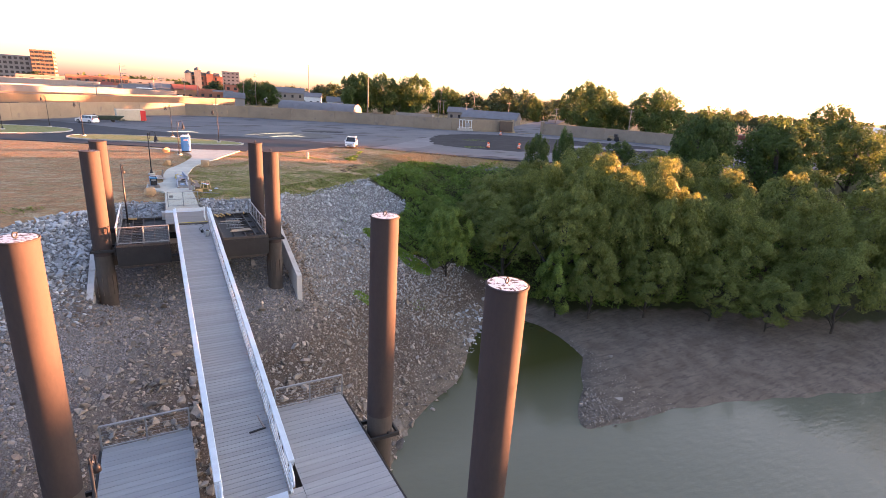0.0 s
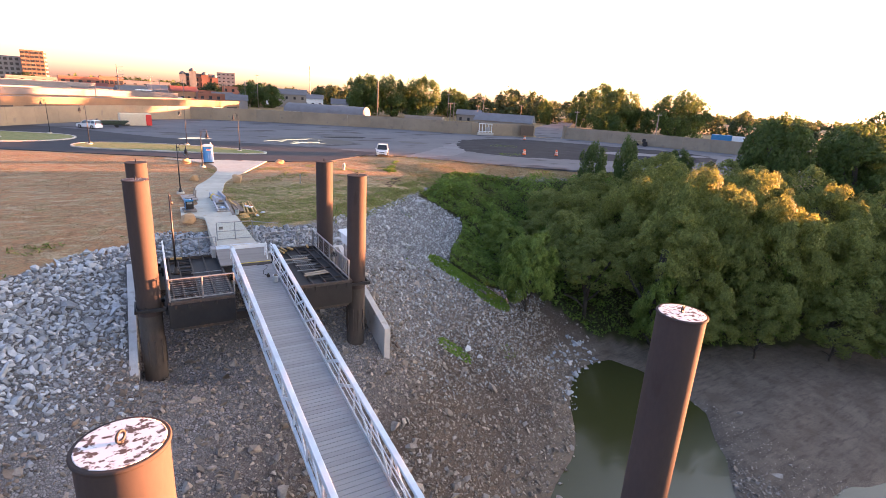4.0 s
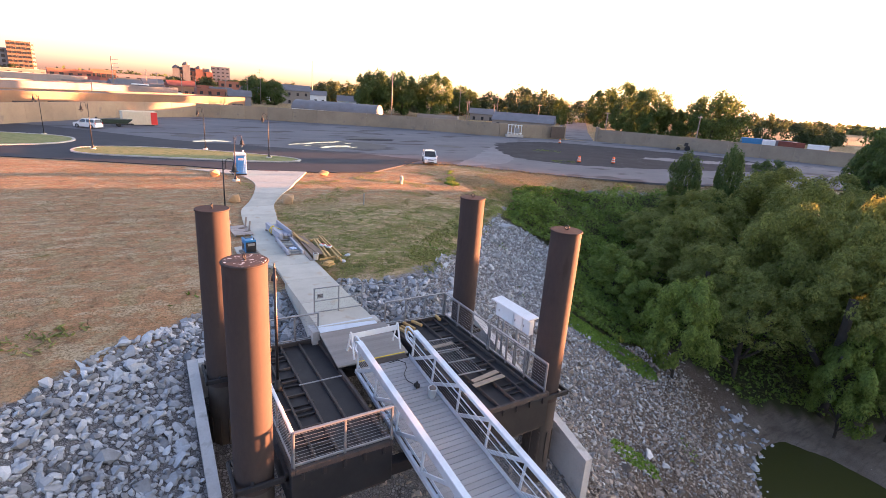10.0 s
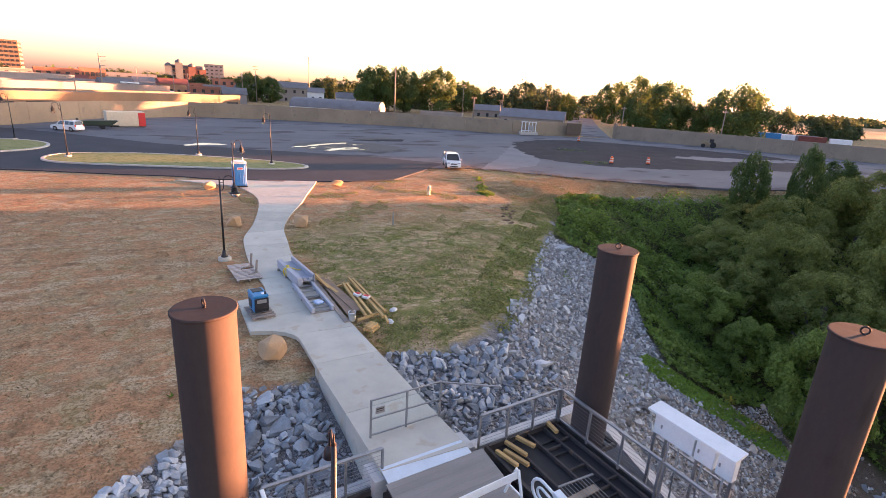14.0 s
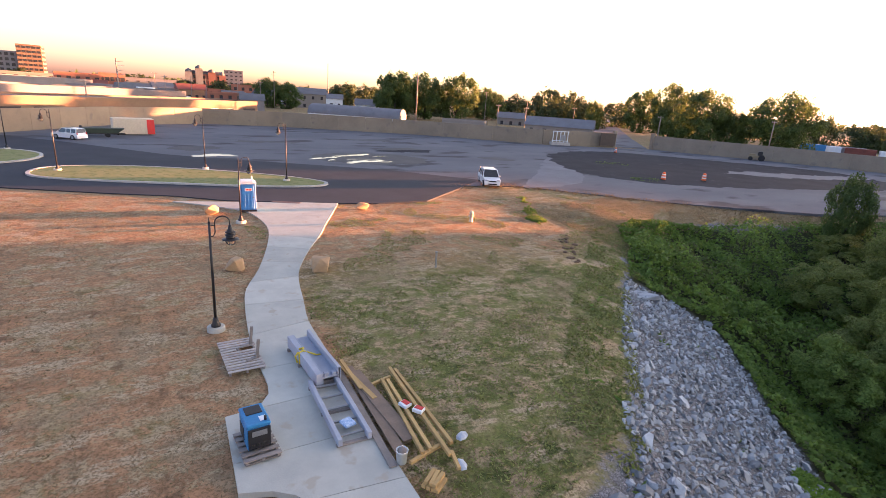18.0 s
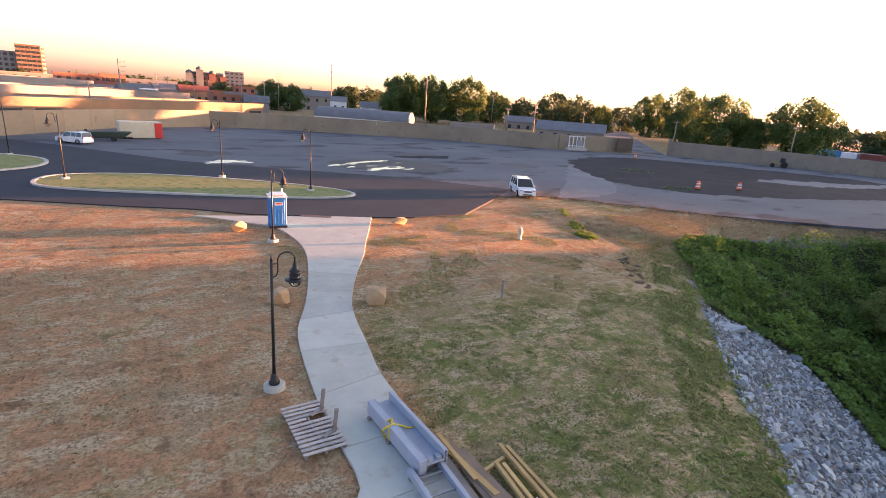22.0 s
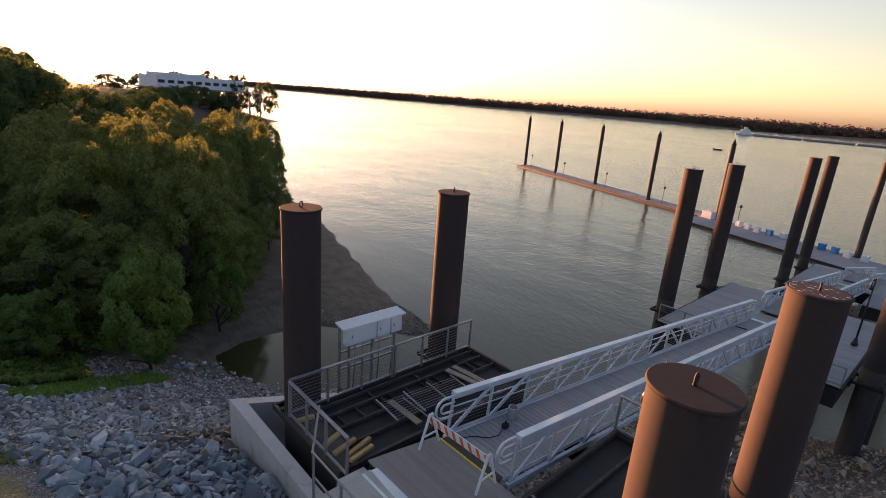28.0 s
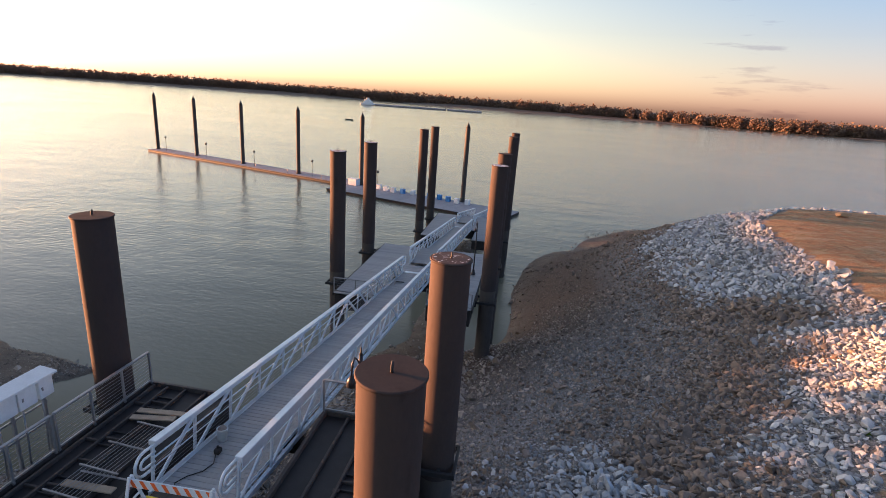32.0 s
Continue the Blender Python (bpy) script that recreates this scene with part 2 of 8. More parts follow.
def leaf_mat(name, a, b, glow_by=1.9):
    m = mat(name, a, b, 0.35, 3.0, (0.6, 0.8), bump=0.0, vary=0.3, island=True, spec=0.25)
    n, l = m.node_tree.nodes, m.node_tree.links
    p, out = n["Principled BSDF"], n["Material Output"]
    tr, mx = n.new("ShaderNodeBsdfTranslucent"), n.new("ShaderNodeMixShader")
    mx.inputs["Fac"].default_value = 0.35
    glow = n.new("ShaderNodeHueSaturation")
    glow.inputs["Hue"].default_value, glow.inputs["Value"].default_value = 0.485, glow_by
    l.new(p.inputs["Base Color"].links[0].from_socket, glow.inputs["Color"])
    l.new(glow.outputs["Color"], tr.inputs["Color"])
    l.new(p.outputs["BSDF"], mx.inputs[1])
    l.new(tr.outputs["BSDF"], mx.inputs[2])
    l.new(mx.outputs["Shader"], out.inputs["Surface"])
    return m


LEAF = leaf_mat("willow_leaf", (0.168, 0.2, 0.052), (0.094, 0.122, 0.031))
YOUNGLEAF = leaf_mat("young_willow_leaf", (0.17, 0.245, 0.05), (0.1, 0.15, 0.032), 1.5)
LEAFDARK = leaf_mat("oak_leaf", (0.07, 0.11, 0.03), (0.045, 0.08, 0.022))
WEED = leaf_mat("weed_leaf", (0.155, 0.25, 0.045), (0.09, 0.15, 0.03), 1.2)
BRIGHTWEED = leaf_mat("bright_grass_blade", (0.17, 0.29, 0.045), (0.12, 0.21, 0.035), 1.3)
VINE = leaf_mat("vine_leaf", (0.13, 0.15, 0.05), (0.09, 0.108, 0.038), 1.3)
FARLEAF = leaf_mat("far_leaf", (0.05, 0.075, 0.03), (0.035, 0.055, 0.022))
# brown of the far woods, lightened so the colour carries the distant haze
BROWNLEAF = leaf_mat("hazy_autumn_leaf", (0.18, 0.125, 0.09), (0.12, 0.09, 0.062), 1.3)
DRYGRASS = leaf_mat("dry_grass_blade", (0.32, 0.23, 0.125), (0.22, 0.165, 0.08), 0.6)
# dry grass lightened: low sun on the lot's verge is put into the colour
SUNLITSTRAW = leaf_mat("sunlit_straw_blade", (0.5, 0.37, 0.2), (0.36, 0.26, 0.14), 0.8)
GREENGRASS = leaf_mat("green_grass_blade", (0.245, 0.27, 0.08), (0.17, 0.19, 0.057), 1.0)


def rock_mat(name, a, b):
    return mat(name, a, b, 2.2, 18, (0.8, 0.95), bump=0.5, vary=0.46, island=True)


ROCK = rock_mat("limestone_riprap", (0.435, 0.462, 0.48), (0.29, 0.31, 0.328))
ROCKLOW = rock_mat("silty_riprap", (0.345, 0.305, 0.26), (0.18, 0.158, 0.134))
ROCKBROWN = rock_mat("brown_river_stone", (0.26, 0.207, 0.165), (0.14, 0.112, 0.09))
ROCKDARK = rock_mat("slate_blue_riprap", (0.335, 0.365, 0.385), (0.2, 0.22, 0.235))
ROCKEAST = rock_mat("grey_crushed_stone", (0.395, 0.415, 0.415), (0.255, 0.27, 0.272))
SILTPIECE = mat("silty_stone", (0.35, 0.315, 0.27), (0.19, 0.168, 0.145), 2.2, 18, (0.8, 0.95), bump=0.4, vary=0.3)
EASTPIECE = mat("crushed_block", (0.395, 0.415, 0.415), (0.255, 0.27, 0.272), 2.2, 18, (0.8, 0.95), bump=0.4, vary=0.3)
ROCKPIECE = mat("limestone_block", (0.45, 0.475, 0.492), (0.305, 0.325, 0.342), 2.2, 18, (0.8, 0.95), bump=0.35, vary=0.25)


def ground_mat():
    """Lawn, stony bank and mud, told apart by the distance from the bank's crest and by height."""
    m = bpy.data.materials.new("bank_ground")
    m.use_nodes = True
    n, l = m.node_tree.nodes, m.node_tree.links
    p = n["Principled BSDF"]
    p.inputs["Specular IOR Level"].default_value = 0.15
    geo = n.new("ShaderNodeNewGeometry")
    sep = n.new("ShaderNodeSeparateXYZ")
    l.new(geo.outputs["Position"], sep.inputs[0])

    def tex(scale, detail=5, rough=0.6, stretch=None):
        t = n.new("ShaderNodeTexNoise")
        t.inputs["Scale"].default_value, t.inputs["Detail"].default_value, t.inputs["Roughness"].default_value = scale, detail, rough
        if stretch:
            mp = n.new("ShaderNodeMapping")
            mp.inputs["Scale"].default_value = stretch
            l.new(geo.outputs["Position"], mp.inputs["Vector"])
            l.new(mp.outputs["Vector"], t.inputs["Vector"])
        else:
            l.new(geo.outputs["Position"], t.inputs["Vector"])
        return t.outputs["Fac"]

    def rng(v, lo, hi):
        r = n.new("ShaderNodeMapRange")
        r.inputs["From Min"].default_value, r.inputs["From Max"].default_value = lo, hi
        l.new(v, r.inputs["Value"])
        return r.outputs["Result"]

    def mixc(f, a, b):
        x = n.new("ShaderNodeMix")
        x.data_type = "RGBA"
        for key, v in (("A", a), ("B", b)):
            if isinstance(v, tuple):
                x.inputs[key].default_value = (*v, 1)
            else:
                l.new(v, x.inputs[key])
        l.new(f, x.inputs["Factor"])
        return x.outputs["Result"]

    def math_node(op, a, b):
        x = n.new("ShaderNodeMath")
        x.operation = op
        for i, v in enumerate((a, b)):
            if isinstance(v, (int, float)):
                x.inputs[i].default_value = v
            else:
                l.new(v, x.inputs[i])
        return x.outputs[0]

    att = n.new("ShaderNodeAttribute")
    att.attribute_name = "bank"
    lush = n.new("ShaderNodeAttribute")
    lush.attribute_name = "lush"
    fine, mid, coarse = tex(12, 5, 0.75), tex(1.6, 5, 0.65), tex(0.16, 4)
    dry = mixc(rng(mid, 0.4, 0.6), (0.43, 0.235, 0.12), (0.268, 0.148, 0.078))
    straw = mixc(rng(mid, 0.44, 0.56), (0.17, 0.145, 0.05), (0.4, 0.29, 0.165))
    green = mixc(rng(mid, 0.42, 0.66), (0.15, 0.165, 0.045), (0.27, 0.225, 0.105))
    lawn = mixc(rng(math_node("ADD", math_node("MULTIPLY", coarse, 0.9), math_node("MULTIPLY", lush.outputs["Fac"], 0.8)), 0.55, 1.0), dry, green)
    lawn = mixc(rng(tex(0.8, 6, 0.75), 0.5, 0.57), lawn, straw)
    lawn = mixc(rng(tex(0.33, 6, 0.75), 0.5, 0.68), lawn, mixc(rng(mid, 0.4, 0.62), (0.34, 0.26, 0.155), (0.25, 0.18, 0.105)))
    lawn = mixc(math_node("MULTIPLY", rng(tex(1.3, 6, 0.78, (0.8, 1.5, 1)), 0.55, 0.6), 0.65), lawn, (0.43, 0.335, 0.19))
    lawn = mixc(math_node("MULTIPLY", rng(tex(0.9, 6, 0.7, (1.2, 0.8, 1)), 0.56, 0.66), 0.7), lawn, mixc(lush.outputs["Fac"], (0.14, 0.085, 0.05), (0.07, 0.085, 0.025)))
    lawn = mixc(math_node("MULTIPLY", rng(tex(0.55, 6, 0.75, (0.7, 1.7, 1)), 0.53, 0.6), 0.85), lawn, mixc(rng(fine, 0.4, 0.6), (0.5, 0.39, 0.25), (0.33, 0.25, 0.15)))
    lawn = mixc(math_node("MULTIPLY", math_node("MULTIPLY", rng(tex(0.75, 6, 0.75, (0.8, 1.4, 1)), 0.54, 0.62), 0.8), lush.outputs["Fac"]), lawn, mixc(rng(fine, 0.4, 0.6), (0.05, 0.075, 0.02), (0.11, 0.125, 0.035)))
    lawn = mixc(math_node("MULTIPLY", rng(fine, 0.47, 0.6), 0.56), lawn, (0.075, 0.056, 0.024))
    def gravel(scale, dark, light, gap):
        """Packed pebbles: one grey for each cell, dark joints between."""
        tone, edge_v = n.new("ShaderNodeTexVoronoi"), n.new("ShaderNodeTexVoronoi")
        edge_v.feature = "DISTANCE_TO_EDGE"
        for v in (tone, edge_v):
            v.inputs["Scale"].default_value = scale
            l.new(geo.outputs["Position"], v.inputs["Vector"])
        bw = n.new("ShaderNodeSeparateColor")
        l.new(tone.outputs["Color"], bw.inputs[0])
        return mixc(rng(edge_v.outputs["Distance"], 0.02, 0.14), gap, mixc(bw.outputs[0], dark, light)), edge_v.outputs["Distance"]

    stone, pebble_h = gravel(8.5, (0.15, 0.15, 0.154), (0.36, 0.36, 0.365), (0.06, 0.058, 0.057))
    fine_stone, _ = gravel(19, (0.14, 0.138, 0.138), (0.31, 0.305, 0.3), (0.07, 0.067, 0.065))
    stone = mixc(rng(tex(0.9, 4, 0.7), 0.42, 0.58), stone, fine_stone)
    silt, _ = gravel(11, (0.085, 0.068, 0.054), (0.21, 0.172, 0.14), (0.05, 0.038, 0.03))
    silt = mixc(rng(tex(1.4, 5, 0.7), 0.4, 0.66), silt, mixc(rng(tex(5, 5, 0.7), 0.35, 0.65), (0.075, 0.057, 0.044), (0.14, 0.11, 0.087)))
    ridge = tex(1.1, 3, 0.5, (0.25, 1.6, 1))
    mud = mixc(rng(tex(0.7, 5), 0.35, 0.65), (0.12, 0.099, 0.077), (0.19, 0.16, 0.128))
    mud = mixc(math_node("MULTIPLY", rng(tex(2.3, 5, 0.7, (0.3, 1.5, 1)), 0.5, 0.66), 0.6), mud, (0.06, 0.05, 0.042))
    mud = mixc(math_node("MULTIPLY", rng(tex(9, 5, 0.8), 0.5, 0.65), 0.5), mud, (0.07, 0.058, 0.048))
    depth = math_node("ADD", sep.outputs["Z"], math_node("MULTIPLY", mid, 1.6))
    bank = mixc(rng(depth, -4.2, -6.2), stone, silt)
    bank = mixc(rng(depth, -9.1, -10.2), bank, mud)
    edge = math_node("ADD", att.outputs["Fac"], math_node("MULTIPLY", math_node("SUBTRACT", mid, 0.5), 2.2))
    brush = n.new("ShaderNodeAttribute")
    brush.attribute_name = "brush"
    bank = mixc(brush.outputs["Fac"], bank, mixc(fine, (0.035, 0.042, 0.018), (0.07, 0.07, 0.03)))
    all_c = mixc(rng(edge, -0.15, 0.25), lawn, bank)
    l.new(all_c, p.inputs["Base Color"])
    l.new(rng(depth, -12.5, -9.5), p.inputs["Roughness"])
    p.inputs["Roughness"].default_value = 0.9
    r = n.new("ShaderNodeMapRange")
    r.inputs["From Min"].default_value, r.inputs["From Max"].default_value = -10.4, -9.6
    r.inputs["To Min"].default_value, r.inputs["To Max"].default_value = 0.75, 0.95
    l.new(depth, r.inputs["Value"])
    l.new(r.outputs["Result"], p.inputs["Roughness"])
    bp = n.new("ShaderNodeBump")
    bp.inputs["Strength"].default_value, bp.inputs["Distance"].default_value = 0.5, 0.05
    l.new(math_node("ADD", math_node("ADD", fine, math_node("MULTIPLY", math_node("MULTIPLY", pebble_h, rng(edge, 0, 0.5)), 2.5)), math_node("ADD", math_node("MULTIPLY", mid, 1.5), math_node("MULTIPLY", ridge, 1.2))), bp.inputs["Height"])
    l.new(bp.outputs["Normal"], p.inputs["Normal"])
    return m


GROUND = ground_mat()


def water_mat():
    m = bpy.data.materials.new("river_water")
    m.use_nodes = True
    n, l = m.node_tree.nodes, m.node_tree.links
    p = n["Principled BSDF"]
    p.inputs["IOR"].default_value = 1.33
    p.inputs["Specular IOR Level"].default_value = 0.5
    geo = n.new("ShaderNodeNewGeometry")
    last = None
    sep = n.new("ShaderNodeSeparateXYZ")
    l.new(geo.outputs["Position"], sep.inputs[0])
    # the still pool is darker than the silty river: willow reflections as base colour
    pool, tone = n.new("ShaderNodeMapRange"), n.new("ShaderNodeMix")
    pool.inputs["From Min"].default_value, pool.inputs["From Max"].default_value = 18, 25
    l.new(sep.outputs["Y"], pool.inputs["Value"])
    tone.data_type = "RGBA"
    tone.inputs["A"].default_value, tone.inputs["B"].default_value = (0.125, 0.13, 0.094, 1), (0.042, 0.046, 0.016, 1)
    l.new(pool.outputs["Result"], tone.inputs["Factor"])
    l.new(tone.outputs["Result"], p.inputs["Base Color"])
    for scale, stretch, strength in ((1.2, (1, 2.2, 1), 0.24), (0.07, (1, 2.0, 1), 0.12)):
        mp, t, bp = n.new("ShaderNodeMapping"), n.new("ShaderNodeTexNoise"), n.new("ShaderNodeBump")
        mp.inputs["Scale"].default_value, mp.inputs["Rotation"].default_value = stretch, (0, 0, radians(18))
        t.inputs["Scale"].default_value, t.inputs["Detail"].default_value = scale, 5
        l.new(geo.outputs["Position"], mp.inputs["Vector"])
        l.new(mp.outputs["Vector"], t.inputs["Vector"])
        lee = n.new("ShaderNodeMapRange")
        lee.inputs["From Min"].default_value, lee.inputs["From Max"].default_value = -10, 22
        lee.inputs["To Min"].default_value, lee.inputs["To Max"].default_value = strength, strength * 0.15
        l.new(sep.outputs["Y"], lee.inputs["Value"])
        l.new(lee.outputs["Result"], bp.inputs["Strength"])
        bp.inputs["Distance"].default_value = 0.25 if scale > 0.5 else 2.0
        l.new(t.outputs["Fac"], bp.inputs["Height"])
        if last:
            l.new(last, bp.inputs["Normal"])
        last = bp.outputs["Normal"]
    l.new(last, p.inputs["Normal"])
    rr = n.new("ShaderNodeMapRange")
    rr.inputs["To Min"].default_value, rr.inputs["To Max"].default_value = 0.04, 0.2
    big = n.new("ShaderNodeTexNoise")
    big.inputs["Scale"].default_value, big.inputs["Detail"].default_value = 0.02, 4
    l.new(geo.outputs["Position"], big.inputs["Vector"])
    l.new(big.outputs["Fac"], rr.inputs["Value"])
    l.new(rr.outputs["Result"], p.inputs["Roughness"])
    return m


WATER = water_mat()


def glass_mat():
    m = bpy.data.materials.new("clear_sheet")
    m.use_nodes = True
    p = m.node_tree.nodes["Principled BSDF"]
    p.inputs["Base Color"].default_value = (0.93, 0.96, 0.95, 1)
    p.inputs["Transmission Weight"].default_value, p.inputs["Roughness"].default_value, p.inputs["IOR"].default_value = 1.0, 0.06, 1.05
    return m


CLEAR = glass_mat()

# ---- mesh building ----


class Shape:
    """Collects vertices and faces of one part."""

    def __init__(self):
        self.v, self.f, self.s = [], [], []

    def add(self, verts, faces, smooth=False):
        o = len(self.v)
        self.v += [tuple(p) for p in verts]
        self.f += [tuple(i + o for i in f) for f in faces]
        self.s += [smooth] * len(faces)
        return self

    def box(self, c, size, bevel=0.0, turn=0.0, m=None):
        """A box round c, with chamfered edges where bevel is given; turn in degrees about z, or a matrix m."""
        hx, hy, hz = (s / 2 for s in size)
        b = min(bevel, hx * 0.9, hy * 0.9, hz * 0.9)
        if b <= 0:
            vs = [(x, y, z) for z in (-hz, hz) for x, y in ((-hx, -hy), (hx, -hy), (hx, hy), (-hx, hy))]
            fs = [(3, 2, 1, 0), (4, 5, 6, 7), (0, 1, 5, 4), (1, 2, 6, 5), (2, 3, 7, 6), (3, 0, 4, 7)]
        else:
            vs, fs, idx = [], [], {}
            for sx in (-1, 1):
                for sy in (-1, 1):
                    for sz in (-1, 1):
                        for ax in range(3):
                            q = [sx * (hx - b), sy * (hy - b), sz * (hz - b)]
                            q[ax] = (sx * hx, sy * hy, sz * hz)[ax]
                            idx[sx, sy, sz, ax] = len(vs)
                            vs.append(tuple(q))
            for sx in (-1, 1):
                fs.append(tuple(idx[sx, a, c2, 0] for a, c2 in ((-1, -1), (1, -1), (1, 1), (-1, 1))[:: sx]))
                fs.append(tuple(idx[a, sx, c2, 1] for a, c2 in ((1, -1), (-1, -1), (-1, 1), (1, 1))[:: sx]))
                fs.append(tuple(idx[a, c2, sx, 2] for a, c2 in ((-1, -1), (1, -1), (1, 1), (-1, 1))[:: sx]))
                for sy in (-1, 1):
                    k = sx * sy
                    fs.append(tuple(((idx[sx, sy, -1, 0], idx[sx, sy, -1, 1], idx[sx, sy, 1, 1], idx[sx, sy, 1, 0]))[:: k]))
                    fs.append(tuple(((idx[sx, -1, sy, 2], idx[sx, -1, sy, 0], idx[sx, 1, sy, 0], idx[sx, 1, sy, 2]))[:: k]))
                    fs.append(tuple(((idx[-1, sx, sy, 1], idx[-1, sx, sy, 2], idx[1, sx, sy, 2], idx[1, sx, sy, 1]))[:: k]))
                    for sz in (-1, 1):
                        fs.append(tuple((idx[sx, sy, sz, 0], idx[sx, sy, sz, 1], idx[sx, sy, sz, 2])[:: sx * sy * sz]))
        if m is None:
            m = Matrix.Rotation(radians(turn), 4, "Z")
        c = Vector(c)
        return self.add([c + m.to_3x3() @ Vector(q) for q in vs], fs)

    def rod(self, p0, p1, r0, r1=None, seg=12, caps=True, smooth=True):
        """A round bar from p0 to p1."""
        p0, p1 = Vector(p0), Vector(p1)
        r1 = r0 if r1 is None else r1
        q = (p1 - p0).to_track_quat("Z", "Y").to_matrix()
        ring = [(math.cos(2 * math.pi * i / seg), math.sin(2 * math.pi * i / seg)) for i in range(seg)]
        vs = [p0 + q @ Vector((x * r0, y * r0, 0)) for x, y in ring] + [p1 + q @ Vector((x * r1, y * r1, 0)) for x, y in ring]
        self.add(vs, [(i, (i + 1) % seg, seg + (i + 1) % seg, seg + i) for i in range(seg)], smooth)
        if caps:
            o = len(self.v) - 2 * seg
            self.f += [tuple(o + i for i in reversed(range(seg))), tuple(o + seg + i for i in range(seg))]
            self.s += [False, False]
        return self

    def beam(self, p0, p1, w, h, bevel=0.0):
        """A square bar from p0 to p1, w wide and h high."""
        p0, p1 = Vector(p0), Vector(p1)
        d = p1 - p0
        y = d.normalized()
        up = Vector((0, 0, 1)) if abs(y.z) < 0.98 else Vector((1, 0, 0))
        x = y.cross(up).normalized()
        z = x.cross(y)
        m = Matrix((x, y, z)).transposed()
        return self.box((p0 + p1) / 2, (w, d.length, h), bevel, m=m.to_4x4())

    def path(self, pts, r, seg=8):
        """A bent round bar."""
        pts = [Vector(p) for p in pts]
        rings = []
        for i, p in enumerate(pts):
            d = (pts[min(i + 1, len(pts) - 1)] - pts[max(i - 1, 0)]).normalized()
            q = d.to_track_quat("Z", "Y").to_matrix()
            rings.append([p + q @ Vector((r * math.cos(2 * math.pi * k / seg), r * math.sin(2 * math.pi * k / seg), 0)) for k in range(seg)])
        for a, b in zip(rings, rings[1:]):
            best = min(range(seg), key=lambda s: sum((a[k] - b[(k + s) % seg]).length for k in range(seg)))
            b[:] = b[best:] + b[:best]
        vs = [v for ring in rings for v in ring]
        fs = [(i * seg + k, i * seg + (k + 1) % seg, (i + 1) * seg + (k + 1) % seg, (i + 1) * seg + k) for i in range(len(rings) - 1) for k in range(seg)]
        self.add(vs, fs, True)
        n0 = len(self.v) - len(vs)
        self.f += [tuple(n0 + k for k in reversed(range(seg))), tuple(n0 + len(vs) - seg + k for k in range(seg))]
        self.s += [False, False]
        return self

    def slab(self, outline, z0, z1):
        """An upright prism over an outline that runs anticlockwise; z1 may be a function of x, y."""
        top = z1 if callable(z1) else (lambda x, y: z1)
        n = len(outline)
        vs = [(x, y, z0 if not callable(z0) else z0(x, y)) for x, y in outline] + [(x, y, top(x, y)) for x, y in outline]
        return self.add(vs, [tuple(reversed(range(n))), tuple(range(n, 2 * n))] + [(i, (i + 1) % n, n + (i + 1) % n, n + i) for i in range(n)])

    def spin(self, profile, seg=16, c=(0, 0, 0), smooth=True):
        """A turned body: profile is a list of radius, height from the bottom up."""
        vs = [(c[0] + r * math.cos(2 * math.pi * k / seg), c[1] + r * math.sin(2 * math.pi * k / seg), c[2] + z) for r, z in profile for k in range(seg)]
        fs = [(i * seg + k, i * seg + (k + 1) % seg, (i + 1) * seg + (k + 1) % seg, (i + 1) * seg + k) for i in range(len(profile) - 1) for k in range(seg)]
        self.add(vs, fs, smooth)
        o = len(self.v) - len(vs)
        self.f += [tuple(o + k for k in reversed(range(seg))), tuple(o + len(vs) - seg + k for k in range(seg))]
        self.s += [False, False]
        return self

    def mesh(self, name, material):
        me = bpy.data.meshes.new(name)
        me.from_pydata(self.v, [], self.f)
        me.polygons.foreach_set("use_smooth", self.s)
        me.materials.append(material)
        me.update()
        return me


def part(name, shape, material, parent, label=""):
    ob = new(name, shape.mesh(name, material) if isinstance(shape, Shape) else shape)
    ob.parent = parent
    return tagged(ob, label)


def thing(name, label, category, place=None, group="", kind=""):
    ob = new(name)
    ob.empty_display_size = 0.2
    if place is not None:
        ob.matrix_basis = place if isinstance(place, Matrix) else Matrix.Translation(place)
    return tagged(ob, label, category, group, kind)


def single(name, shape, material, label, category, place=None, group="", kind=""):
    ob = new(name, shape.mesh(name, material) if isinstance(shape, Shape) else shape)
    if place is not None:
        ob.matrix_basis = place if isinstance(place, Matrix) else Matrix.Translation(place)
    return tagged(ob, label, category, group, kind)


def bulk(name, verts, faces, material, smooth=False):
    """A mesh from arrays: verts (n, 3), faces (m, 3 or 4)."""
    me = bpy.data.meshes.new(name)
    k = faces.shape[1]
    me.vertices.add(len(verts))
    me.vertices.foreach_set("co", np.ascontiguousarray(verts, dtype=np.float32).ravel())
    me.loops.add(faces.size)
    me.loops.foreach_set("vertex_index", np.ascontiguousarray(faces, dtype=np.int32).ravel())
    me.polygons.add(len(faces))
    me.polygons.foreach_set("loop_start", np.arange(0, faces.size, k, dtype=np.int32))
    me.polygons.foreach_set("loop_total", np.full(len(faces), k, dtype=np.int32))
    me.polygons.foreach_set("use_smooth", np.full(len(faces), smooth))
    me.materials.append(material)
    me.update(calc_edges=True)
    me.validate()
    return me


